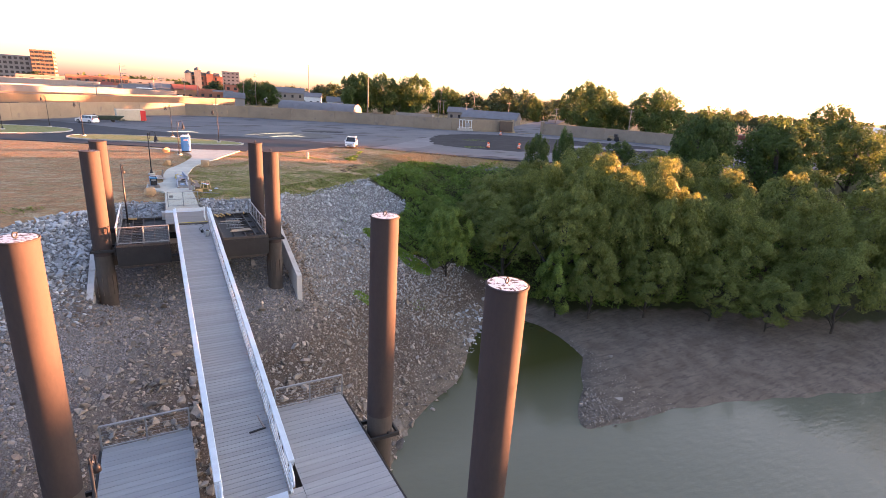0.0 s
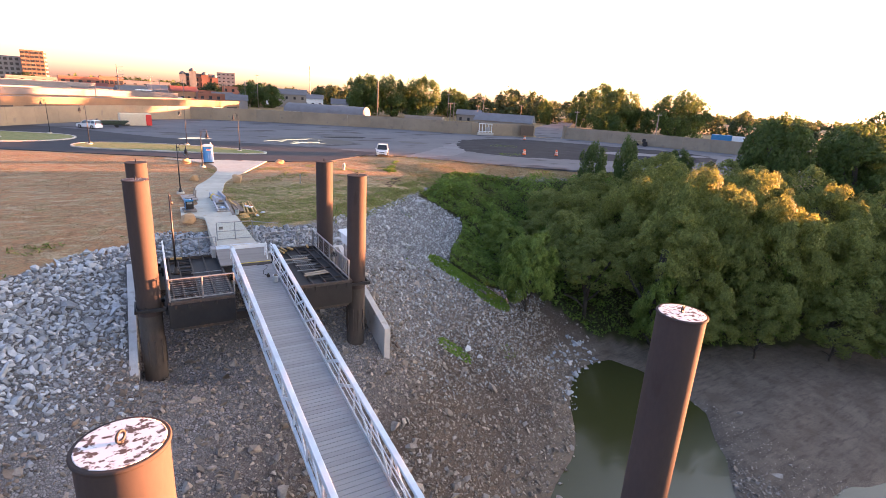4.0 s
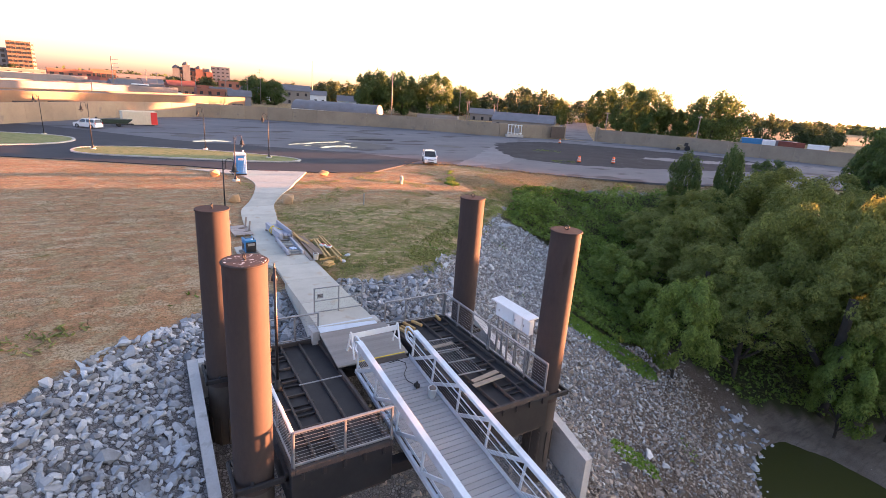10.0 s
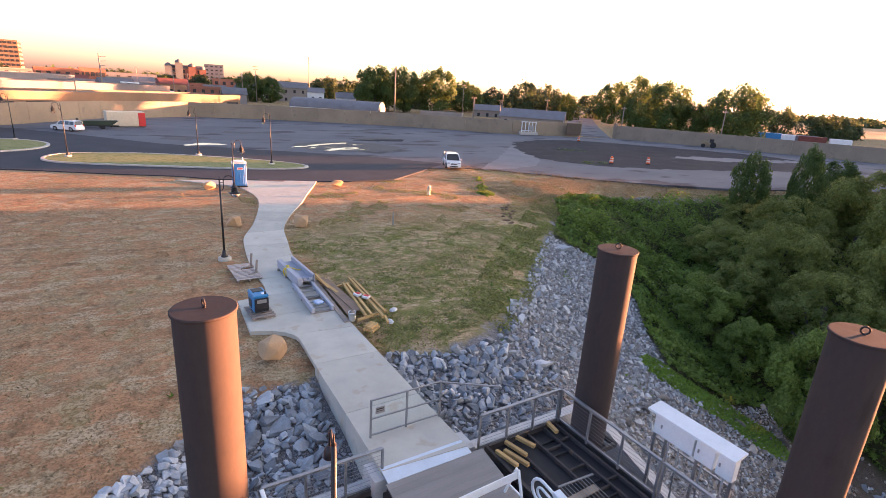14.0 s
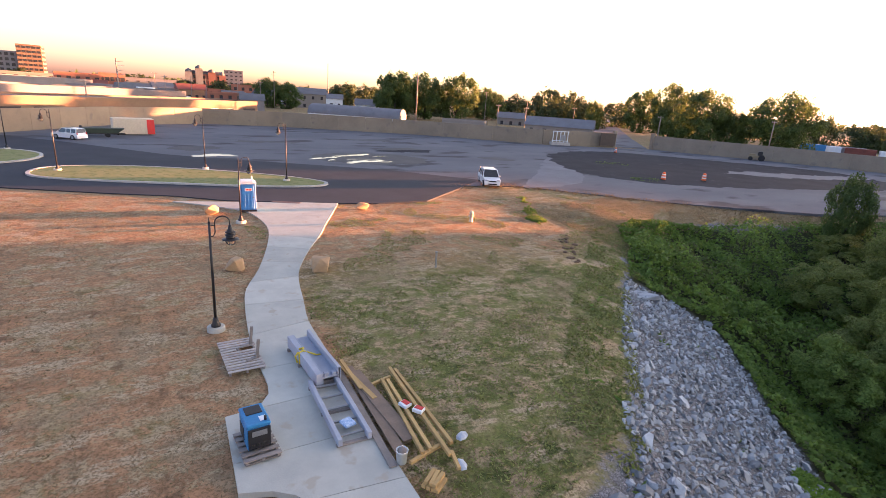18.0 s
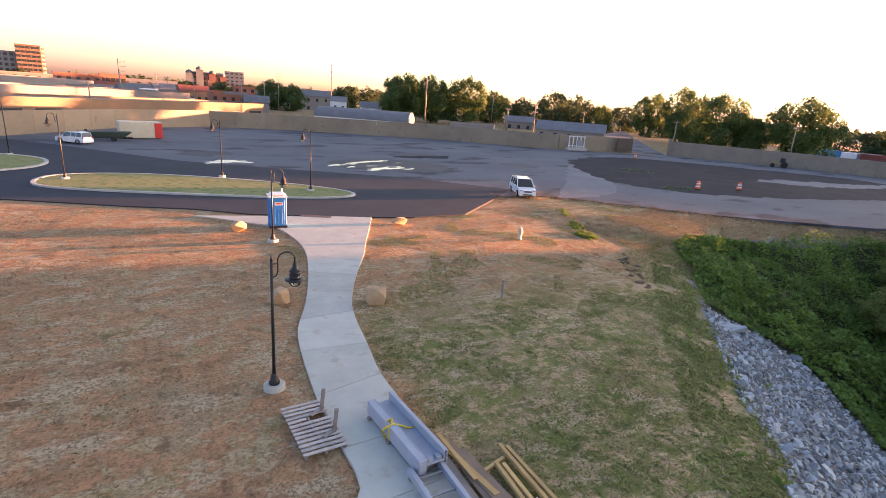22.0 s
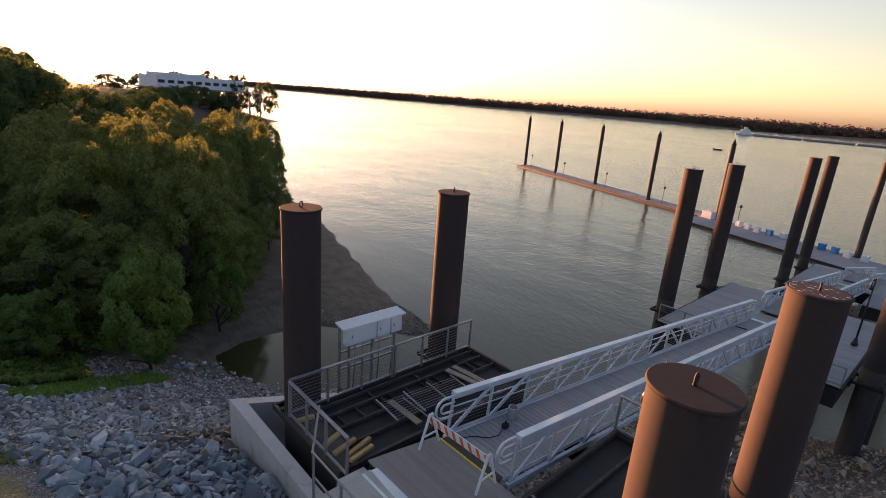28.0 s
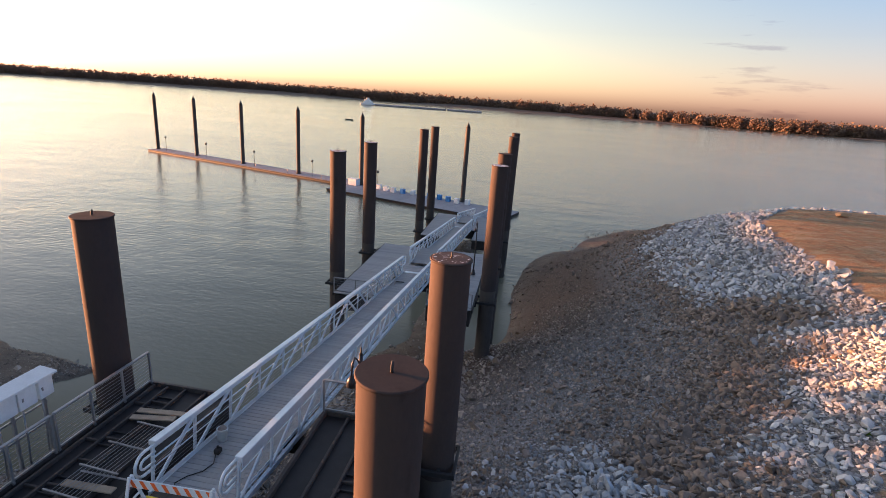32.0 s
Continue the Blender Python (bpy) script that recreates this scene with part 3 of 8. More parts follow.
# ---- the lie of the land ----
WATER_Z = -11.4
CREST = np.array([(-900, -150), (-300, -60), (-120, -36), (-60, -24), (-46.5, -20), (-40.5, -18.8), (-35, -16.6), (-31, -12), (-27.6, -5), (-27.2, 1.5), (-27, 9), (-25.6, 16), (-18, 29), (-10, 38), (-7, 40.3), (-4.5, 42.4), (-2.8, 44), (-0.4, 43.6), (2.3, 44), (4.8, 43.5), (9, 45.4), (12.8, 48.8), (16.7, 52.6), (23.5, 58.6), (30, 64.2), (38, 66.0), (47, 64.6), (60, 56.6), (90, 45.5), (130, 36.5), (200, 20), (270, -20), (300, -46), (330, -44), (420, -20), (900, 60)], float)


def bank_distance(x, y):
    """Metres beyond the bank's crest: above 0 on the river's side."""
    x, y = np.asarray(x, float), np.asarray(y, float)
    best, sign = np.full(x.shape, 1e9), np.zeros(x.shape)
    for (ax, ay), (bx, by) in zip(CREST[:-1], CREST[1:]):
        dx, dy = bx - ax, by - ay
        t = np.clip(((x - ax) * dx + (y - ay) * dy) / (dx * dx + dy * dy), 0, 1)
        d = np.hypot(x - ax - t * dx, y - ay - t * dy)
        side = (x - ax) * dy - (y - ay) * dx
        nearer = d < best - 1e-9
        best, sign = np.where(nearer, d, best), np.where(nearer, np.where(side > 0, 1.0, -1.0), sign)
    return best * sign


def smooth_step(v, lo, hi):
    t = np.clip((np.asarray(v, float) - lo) / (hi - lo), 0, 1)
    return t * t * (3 - 2 * t)


def ripple(x, y, size):
    return (np.sin(x / size + 1.3 * np.sin(y / size * 0.7)) + np.sin(y / size * 1.31 + 1.7 * np.sin(x / size * 0.53 + 2))) * 0.5


def land(x, y):
    """The ground's height."""
    x, y = np.asarray(x, float), np.asarray(y, float)
    d = bank_distance(x, y)
    east = smooth_step(x, 5, 13)
    steep = 0.37 + 0.09 * east - 0.15 * smooth_step(x, 24, 38) + 0.05 * smooth_step(-x, 8, 20) - 0.07 * smooth_step(-y, 0, 25)
    lip = 0.35 + 0.75 * smooth_step(x, 7, 15)
    down = -lip - steep * np.maximum(d, 0)
    up = -lip * np.exp(np.minimum(d, 0) / (2.2 + 2.8 * smooth_step(x, 5, 9) - 3.6 * smooth_step(x, 24, 32)))
    z = np.where(d > 0, down, up)
    z = z + 0.10 * ripple(x, y, 1.9) * smooth_step(d, 0, 3) + 0.012 * ripple(x, y, 6.0) - 0.04
    z = z - 3.5 * smooth_step(d, 9, 25) * smooth_step(-y, -13, -1) * smooth_step(y, -48, -25) * smooth_step(-x, -2, 3)
    # mud bar along the foot of the willows, with a pool behind its tip
    z = z - 0.9 * smooth_step(d, 13, 19) * smooth_step(x, 17, 22) * smooth_step(-y, -40, -34)
    west = np.interp(y, [13, 16.5, 18.1, 20.8, 24.2, 28, 30.5, 34, 37.5, 41, 60], [21.9, 22.1, 23.1, 26.2, 29.3, 30.1, 29.9, 28.4, 28.0, 27, 27])
    south = np.interp(x, [20, 26.5, 30.5, 35, 39, 46, 55, 68, 120, 300], [16.4, 15.7, 15.3, 14.1, 12.7, 10.4, 8.0, 5.2, -9, -64])
    inside = np.minimum(x - west, y - south)
    inside = inside + 0.5 * ripple(x, y, 3.1) + 0.25 * ripple(y, x, 1.1)
    bed = -13.0 + 1.75 * smooth_step(inside, -2.5, 1.2) + 0.55 * smooth_step(inside, 1, 11) + 0.05 * ripple(x, y, 2.3)
    bar2 = np.hypot((x - 390) / 95, (y + 165) / 11)
    bed = np.maximum(bed, -13 + 2.2 * smooth_step(-bar2, -1.2, -0.6))
    z = np.maximum(z, bed)
    # stones heaped up beside the footpath
    z = z + 0.75 * smooth_step(d, 0, 3.2) * np.exp(-((x - 0.75) / 3.6) ** 2) * (y > 39.2)
    # pit between the abutment walls
    pit = (x > -4.75) & (x < 7.35) & (y > 30.6) & (y < 39.0)
    z = np.where(pit, np.minimum(z, -3.3 - 0.19 * (39.0 - y)), z)
    # the far bank
    far = smooth_step(far_bank(x) - y, -6, 30)
    return np.where(y < -420, np.maximum(-13 + 6.5 * far, np.where(bank_distance(x, y) < 40, z, -13)), z)


def far_bank(x):
    return np.interp(x, [-3000, -900, -450, -200, 300, 900, 1900, 4200], [-1500, -860, -880, -1000, -1080, -1010, -820, -700])


def ticks(lo, hi, step, reach):
    mid = list(np.arange(lo, hi + step / 2, step))
    out, g, a, b = [], step, lo, hi
    left, right = [], []
    while a > -reach or b < reach:
        g *= 1.22
        a, b = a - g, b + g
        left.append(a), right.append(b)
    return np.array(left[::-1] + mid + right)


def within(x, y, outline):
    hit = np.zeros(x.shape, bool)
    for (ax, ay), (bx, by) in zip(outline, outline[1:] + outline[:1]):
        cross = ((ay > y) != (by > y)) & (x < (bx - ax) * (y - ay) / (by - ay + 1e-12) + ax)
        hit ^= cross
    return hit


BRUSH = [(30.6, 65.6), (28.6, 62.6), (25.0, 59.3), (22.6, 57.0), (24.6, 55.8), (26.4, 53.2), (24.6, 50.3), (21.2, 46.6), (18.6, 42.8), (20.4, 41.2), (27, 41), (30, 36), (36, 31), (51, 25), (62, 17), (120, 5), (130, 40), (90, 49), (60, 58.6), (52.4, 61.4), (45.3, 63.8), (38, 66.2), (33.5, 66.4)]


def ground_sheet():
    xs = np.sort(np.concatenate([ticks(-30, 62, 0.75, 4200), [-4.76, -4.74, 7.34, 7.36]]))
    ys = np.sort(np.concatenate([ticks(4, 72, 0.75, 4200), [38.99, 39.01, 30.59, 30.61]]))
    gx, gy = np.meshgrid(xs, ys)
    gz = land(gx, gy)
    nx, ny = len(xs), len(ys)
    i = np.arange(nx * ny).reshape(ny, nx)
    faces = np.stack([i[:-1, :-1], i[:-1, 1:], i[1:, 1:], i[1:, :-1]], -1).reshape(-1, 4)
    me = bulk("ground", np.stack([gx, gy, gz], -1).reshape(-1, 3), faces, GROUND, True)
    d = bank_distance(gx, gy).ravel()
    a = me.attributes.new("bank", "FLOAT", "POINT")
    a.data.foreach_set("value", d.astype(np.float32))
    a = me.attributes.new("brush", "FLOAT", "POINT")
    a.data.foreach_set("value", within(gx, gy, BRUSH).ravel().astype(np.float32))
    lush = (smooth_step(gx, 1.5, 4) * smooth_step(66 - gy, 0, 10)).ravel() * (0.85 + 0.2 * smooth_step(d, -5.5, -1.5) + 0.3 * (np.hypot(gx - 6.5, gy - 47).ravel() < 5)) + smooth_step(gx, 22, 30).ravel() * 0.4
    a = me.attributes.new("lush", "FLOAT", "POINT")
    a.data.foreach_set("value", lush.astype(np.float32))
    return tagged(new("ground", me), "dry patchy lawn falling to a stony river bank with mud at its foot", "ground", kind="structure")


ground_sheet()
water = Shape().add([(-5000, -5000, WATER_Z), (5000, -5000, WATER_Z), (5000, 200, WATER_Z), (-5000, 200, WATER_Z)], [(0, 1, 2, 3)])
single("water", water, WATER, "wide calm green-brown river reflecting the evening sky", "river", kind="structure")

# ---- walk, road, island and flood wall ----
WEST = [(-0.45, 38.45), (-0.4, 41), (-0.38, 43), (-0.3, 45.9), (-0.36, 46.2), (-0.62, 46.62), (-1.05, 46.95), (-1.45, 47.1), (-1.75, 47.2), (-1.65, 50.25), (-1.1, 50.3), (-0.62, 50.55), (-0.36, 50.95), (-0.28, 51.5), (-0.3, 53), (-0.25, 55), (0.05, 57.9), (0.42, 59.8), (1.36, 62.2), (2.5, 66), (3.3, 69.7), (3.3, 72.6), (2.75, 75.2), (0.9, 77.3), (-1.7, 79.6)]
EAST = [(1.93, 38.3), (1.9, 41), (1.9, 43), (1.87, 45.7), (1.87, 46.0), (1.87, 46.3), (1.87, 46.6), (1.87, 46.9), (1.86, 47.2), (1.85, 50.25), (1.86, 50.4), (1.87, 50.65), (1.88, 51.0), (1.9, 51.6), (2.0, 53.1), (2.05, 55.5), (2.42, 57.7), (2.8, 60), (3.34, 61.9), (4.6, 64.8), (6.1, 67.7), (7.2, 70.2), (8.6, 73.2), (9.6, 75.4), (10.2, 76.7)]


def soft_line(pts):
    """A smooth line through the points, with two more points in each span of the winding part."""
    out = []
    for i in range(len(pts) - 1):
        p0, p1, p2, p3 = (Vector(pts[min(max(k, 0), len(pts) - 1)]) for k in (i - 1, i, i + 1, i + 2))
        for t in (0, 1 / 3, 2 / 3):
            if p1.y < 51:
                out.append(tuple(p1.lerp(p2, t)))
            else:
                out.append(tuple(0.5 * (2 * p1 + (p2 - p0) * t + (2 * p0 - 5 * p1 + 4 * p2 - p3) * t * t + (3 * p1 - p0 - 3 * p2 + p3) * t ** 3)))
    return out + [pts[-1]]


def walkway():
    root = thing("pavement", "pale concrete footpath of cast slabs with saw-cut joints", "footpath", kind="structure")
    west, east = soft_line(WEST), soft_line(EAST)
    cuts, run = [0], 0.0
    for i in range(1, len(west)):
        run += ((Vector(west[i]) - Vector(west[i - 1])).length + (Vector(east[i]) - Vector(east[i - 1])).length) / 2
        if run > 2.3 or i == len(west) - 1:
            cuts.append(i)
            run = 0.0
    for i, j in zip(cuts, cuts[1:]):
        ring = [Vector(p) for p in east[i:j + 1]] + [Vector(p) for p in west[i:j + 1]][::-1]
        m = sum(ring, Vector((0, 0))) / len(ring)
        d = (Vector(east[j]) + Vector(west[j]) - Vector(east[i]) - Vector(west[i])).normalized() * 0.009
        n = j - i
        ring = [p + d if k in (0, len(ring) - 1) else (p - d if k in (n, n + 1) else p) for k, p in enumerate(ring)]
        part("slab", Shape().slab([tuple(p) for p in ring], -1.2 if m.y < 44 else -0.12, 0.035), CONCRETE, root)


def flat(name, pts, z, material, label, category):
    return single(name, Shape().slab(pts, -0.3, z), material, label, category, kind="structure")


OLD = [(-60, 20), (-40, 80), (-26, 93), (-12.9, 88.4), (-1.5, 82.6), (10.1, 77.6), (18, 77), (25.2, 82.4), (32.2, 81.2), (37.6, 75.6), (42.5, 70.4), (55.4, 62), (80, 54), (120, 46), (135, 60), (128, 78), (117.5, 100), (103, 121.5), (76.5, 129), (53, 147.5), (24, 159.5), (7.5, 161), (-9, 150), (-22, 133), (-48, 90), (-90, 60)]
NEW = [(-60, 40), (-26, 92.5), (-12.9, 87.0), (-5.9, 83.5), (-1.6, 81.7), (2, 79.2), (10.1, 76.5), (13.3, 75.8), (18.0, 75.9), (25.1, 81.6), (29.8, 85.6), (21.4, 94), (13.4, 98.7), (5, 103.4), (-1.4, 107.8), (-14, 122), (-24, 131), (-48, 88)]


def kerbed_island(outline, lift, label):
    root = thing("traffic_island", label, "traffic island", kind="structure")
    c = sum((Vector(p) for p in outline), Vector((0, 0))) / len(outline)
    inner = [c + (Vector(p) - c) * (1 - 0.32 / max((Vector(p) - c).length, 1)) for p in outline]
    n = len(outline)
    for i in range(n):
        a, b, p, q = outline[i], outline[(i + 1) % n], inner[(i + 1) % n], inner[i]
        part("kerb", Shape().slab([a, b, tuple(p), tuple(q)], -0.2, lift), KERB, root)
    part("turf", Shape().slab([tuple(p) for p in inner], -0.1, lift - 0.03), TURF, root, "short green grass")


TURF = mat("island_turf", (0.17, 0.19, 0.05), (0.25, 0.23, 0.09), 0.8, 18, (0.85, 0.95), bump=0.4, wear=(0.12, 0.15, 0.03), wear_at=0.55)
flat("road", OLD, 0.03, ASPHALT, "worn grey asphalt lot with old patches and cracks", "road")
flat("road_fresh", NEW, 0.045, TARMAC, "fresh black asphalt lane round a traffic island", "road")


def rounded(pts, times=2):
    for _ in range(times):
        out = []
        for a, b in zip(pts, pts[1:] + pts[:1]):
            out += [tuple(0.75 * Vector(a) + 0.25 * Vector(b)), tuple(0.25 * Vector(a) + 0.75 * Vector(b))]
        pts = out
    return pts


kerbed_island(rounded([(-13, 93.6), (-11, 90.6), (-2.07, 86.9), (6.5, 83.9), (11.6, 83.6), (12.2, 86.6), (5.6, 92.6), (-4.2, 97.8), (-11.5, 98)]), 0.19, "long kerbed island of short green grass in the asphalt")
kerbed_island(rounded([(-34, 98), (-19, 98), (-13.2, 101.5), (-12.6, 107.5), (-17, 112), (-36, 118)]), 0.19, "kerbed turf island at the bend of the lane")

# ---- piles ----
PILE_TOP = 5.1


def pile(x, y, low, r=0.51, limed=False, turn=0.0, label="tall rust-brown steel pipe pile with a flat cap and lifting eye"):
    root = thing("mooring_pile", label, "pile", (x, y, 0), "steel piles of the landing")
    root.rotation_euler.z = radians(turn)
    mark = -1.2 if y > 25 else (-3.0 if y > 0 else -5.6)
    body = Shape()
    body.rod((0, 0, mark), (0, 0, PILE_TOP), r, seg=40, caps=False)
    for z in (-0.2, 2.5):
        body.rod((0, 0, z), (0, 0, z + 0.03), r + 0.006, seg=40, caps=False)
    part("shaft", body, PILE, root)
    part("lower_shaft", Shape().rod((0, 0, low), (0, 0, mark), r - 0.004, seg=40, caps=False), SILT, root, "silt-stained grey-brown lower shaft")
    cap = part("cap", Shape().spin([(r + 0.03, PILE_TOP), (r + 0.03, PILE_TOP + 0.03), (r + 0.015, PILE_TOP + 0.045)], 40), PILE, root)
    if limed:
        part("bird_lime", Shape().spin([(0.49, PILE_TOP + 0.046), (0.48, PILE_TOP + 0.049)], 30), LIME if limed > 1 else LIMEFEW, cap, "white bird lime splashed over the cap")
    pts = [(0.07 * math.cos(a), 0, PILE_TOP + 0.13 + 0.07 * math.sin(a)) for a in np.linspace(0, 2 * math.pi, 13)]
    part("lifting_eye", Shape().path(pts, 0.018, 6).rod((0, 0, PILE_TOP + 0.03), (0, 0, PILE_TOP + 0.07), 0.03, seg=8), BLACK, cap)
    if y > 25:
        strap = Shape().box((r + 0.01, 0, -3.1), (0.05, 0.09, 1.3), 0.01).mesh("splice_strap", SILT)
        for k in range(10):
            part("splice_strap", strap, SILT, root).rotation_euler.z = 2 * math.pi * k / 10
        part("brace_tag", Shape().box((-0.1, -r - 0.004, -0.4), (0.22, 0.02, 0.14), 0.004), FRAME, root)
    return root


for x, y, low, limed in ((-4.06, 38.05, -8, False), (-4.06, 32.42, -9, 1), (6.03, 37.85, -8, False), (6.13, 32.35, -9, False)):
    pile(x, y, low, limed=limed, turn=20 * x)
for x, y, limed in ((-4.09, 12.97, 2), (6.36, 12.86, 2), (6.48, 5.53, 2), (-4.02, 5.5, False), (6.3, -14.3, False), (6.3, -21.2, False), (-3.98, -13.9, False), (-3.98, -20.8, False)):
    pile(x, y, -16, limed=limed, turn=31 * x)


def guide(x, y, z, side):
    """The bracket by which a float rides on a pile; side is the way from the pile to the float."""
    root = thing("pile_guide", "black steel pile guide bracket with roller pads", "pile guide", (x, y, z), "pile guides")
    for s in (-1, 1):
        part("arm", Shape().box((side * 0.1, s * 0.6, 0), (1.36, 0.1, 0.16), 0.01), BLACK, root)
        part("roller", Shape().rod((-side * 0.15, s * 0.56, -0.1), (-side * 0.15, s * 0.56, 0.14), 0.045, seg=10), RUBBER, root)
    part("yoke", Shape().box((-side * 0.57, 0, 0), (0.08, 1.3, 0.16), 0.01), BLACK, root)
    part("base_plate", Shape().box((side * 0.72, 0, -0.05), (0.14, 1.3, 0.5), 0.01), BLACK, root)


# ---- floats ----


def rail(parent_name, p0, p1, z, label, group, posts=5, height=1.12, wires=9, mat_top=None):
    """A guard rail with square posts, a flat top rail, a foot rail and taut wires."""
    p0, p1 = Vector((*p0, z)), Vector((*p1, z))
    root = thing(parent_name, label, "railing", p0, group)
    d = p1 - p0
    up = Vector((0, 0, 1))
    part("top_rail", Shape().beam(up * height, d + up * height, 0.09, 0.05, 0.008), mat_top or GALV, root)
    part("foot_rail", Shape().beam(up * 0.12, d + up * 0.12, 0.05, 0.05), GALV, root)
    for k in range(posts):
        q = d * (k / (posts - 1))
        part("post", Shape().box(q + up * height / 2, (0.06, 0.06, height), 0.006), GALV, root)
    for k in range(wires):
        h = 0.2 + (height - 0.28) * k / (wires - 1)
        part("wire", Shape().rod(up * h, d + up * h, 0.0055, seg=5, caps=False), GALV, root)
    return root


def framed_pontoon(x0, x1, y0, y1, z, label, inner):
    """A black box pontoon with its plating off: long stringers beside the gangway, hatch bays between ribs on the outer side. inner: the side of the gangway."""
    root = thing("pontoon", label, "pontoon", ((x0 + x1) / 2, (y0 + y1) / 2, z), "landing pontoons")
    w, l = x1 - x0, y1 - y0
    part("hull", Shape().box((0, 0, -0.72), (w, l, 1.2), 0.02), BLACK, root)
    part("skirt", Shape().box((0, 0, -1.4), (w - 0.25, l - 0.25, 0.2), 0.02), FRAME, root)
    for s in (-1, 1):
        part("edge_beam", Shape().box((s * (w / 2 - 0.05), 0, -0.04), (0.1, l, 0.16), 0.01), FRAME, root)
        part("end_beam", Shape().box((0, s * (l / 2 - 0.05), -0.04), (w - 0.22, 0.1, 0.16), 0.01), FRAME, root)
    for k in (0.22, -0.02, -0.24, -0.4):
        part("stringer", Shape().box((inner * k * w, 0, -0.06), (0.07, l - 0.22, 0.12), 0.01), FRAME, root)
    part("tie_bar", Shape().box((inner * 0.2 * w, 0.06 * l, 0.02), (0.52 * w, 0.05, 0.03), 0.005), GALV, root)
    n = 8
    for k in range(1, n):
        y = -l / 2 + l * k / n
        part("rib", Shape().box((-inner * 0.13 * w, y, -0.075), (0.2 * w, 0.06, 0.09), 0.01), FRAME, root)
        if k % 2:
            part("rib", Shape().box((-inner * 0.32 * w, y + 0.16, -0.075), (0.14 * w, 0.06, 0.09), 0.01), FRAME, root)
    for k in range(4):
        y = -l / 2 + l * (2 * k + 1) / 8
        tray = Shape()
        for dx, dy, sx, sy in ((0, 0.27, 0.22 * w, 0.04), (0, -0.27, 0.22 * w, 0.04), (-0.1 * w, 0, 0.04, 0.5), (0.1 * w, 0, 0.04, 0.5)):
            tray.box((-inner * 0.13 * w + dx, y + dy, -0.085), (sx, sy, 0.07), 0.006)
        part("hatch_frame", tray, BLACK, root)
        part("hatch_bolt", Shape().rod((-inner * 0.13 * w, y, -0.13), (-inner * 0.13 * w, y, -0.09), 0.05, seg=10), FRAME, root)
        part("gusset", Shape().box((-inner * 0.02 * w, y + 0.34, -0.05), (0.16, 0.1, 0.05), 0.006), FRAME, root)
    for k in range(5):
        y = -w / 2 + w * (k + 0.5) / 5
        part("fender_lug", Shape().box((y, -l / 2 - 0.03, -0.2), (0.09, 0.06, 0.22), 0.01), BLACK, root)
    return root


LAND_Z = -0.5
framed_pontoon(-3.3, -0.38, 31.55, 38.6, LAND_Z, "black steel pontoon with open ribbed deck frame, hung between piles", 1)
framed_pontoon(2.75, 5.62, 31.55, 38.6, LAND_Z, "black steel pontoon with open ribbed deck under loose boards", -1)
for x, y, s in ((-4.06, 38.05, 1), (-4.06, 32.42, 1), (6.03, 37.85, -1), (6.13, 32.35, -1)):
    guide(x, y, LAND_Z - 0.35, s)
for y in (33.0, 37.6):
    single("cross_beam", Shape().box((1.18, y - (1.1 if y < 35 else 0), LAND_Z - 1.15), (3.1, 0.4, 0.4), 0.02), BLACK, "black steel cross beam joining the two pontoons", "beam", group="cross beams")
R = "railings of the landing"
rail("railing", (5.45, 31.65), (5.45, 35.0), LAND_Z, "galvanised guard rail with taut wires along the pontoon edge", R, 4)
rail("railing", (5.45, 35.1), (5.45, 38.5), LAND_Z, "galvanised guard rail with taut wires along the pontoon edge", R, 4)
rail("railing", (2.5, 38.55), (5.4, 38.55), LAND_Z, "galvanised guard rail across the pontoon's landward end", R, 4)
rail("railing", (-3.2, 38.55), (-0.4, 38.55), LAND_Z, "galvanised guard rail across the pontoon's landward end", R, 4)
rail("railing", (-3.2, 31.65), (-0.4, 31.65), LAND_Z, "galvanised guard rail across the pontoon's river end", R, 3)
rail("railing", (-3.22, 31.7), (-3.22, 38.5), LAND_Z, "pale guard rail along the pontoon edge beside the piles", R, 5, mat_top=WHITE)


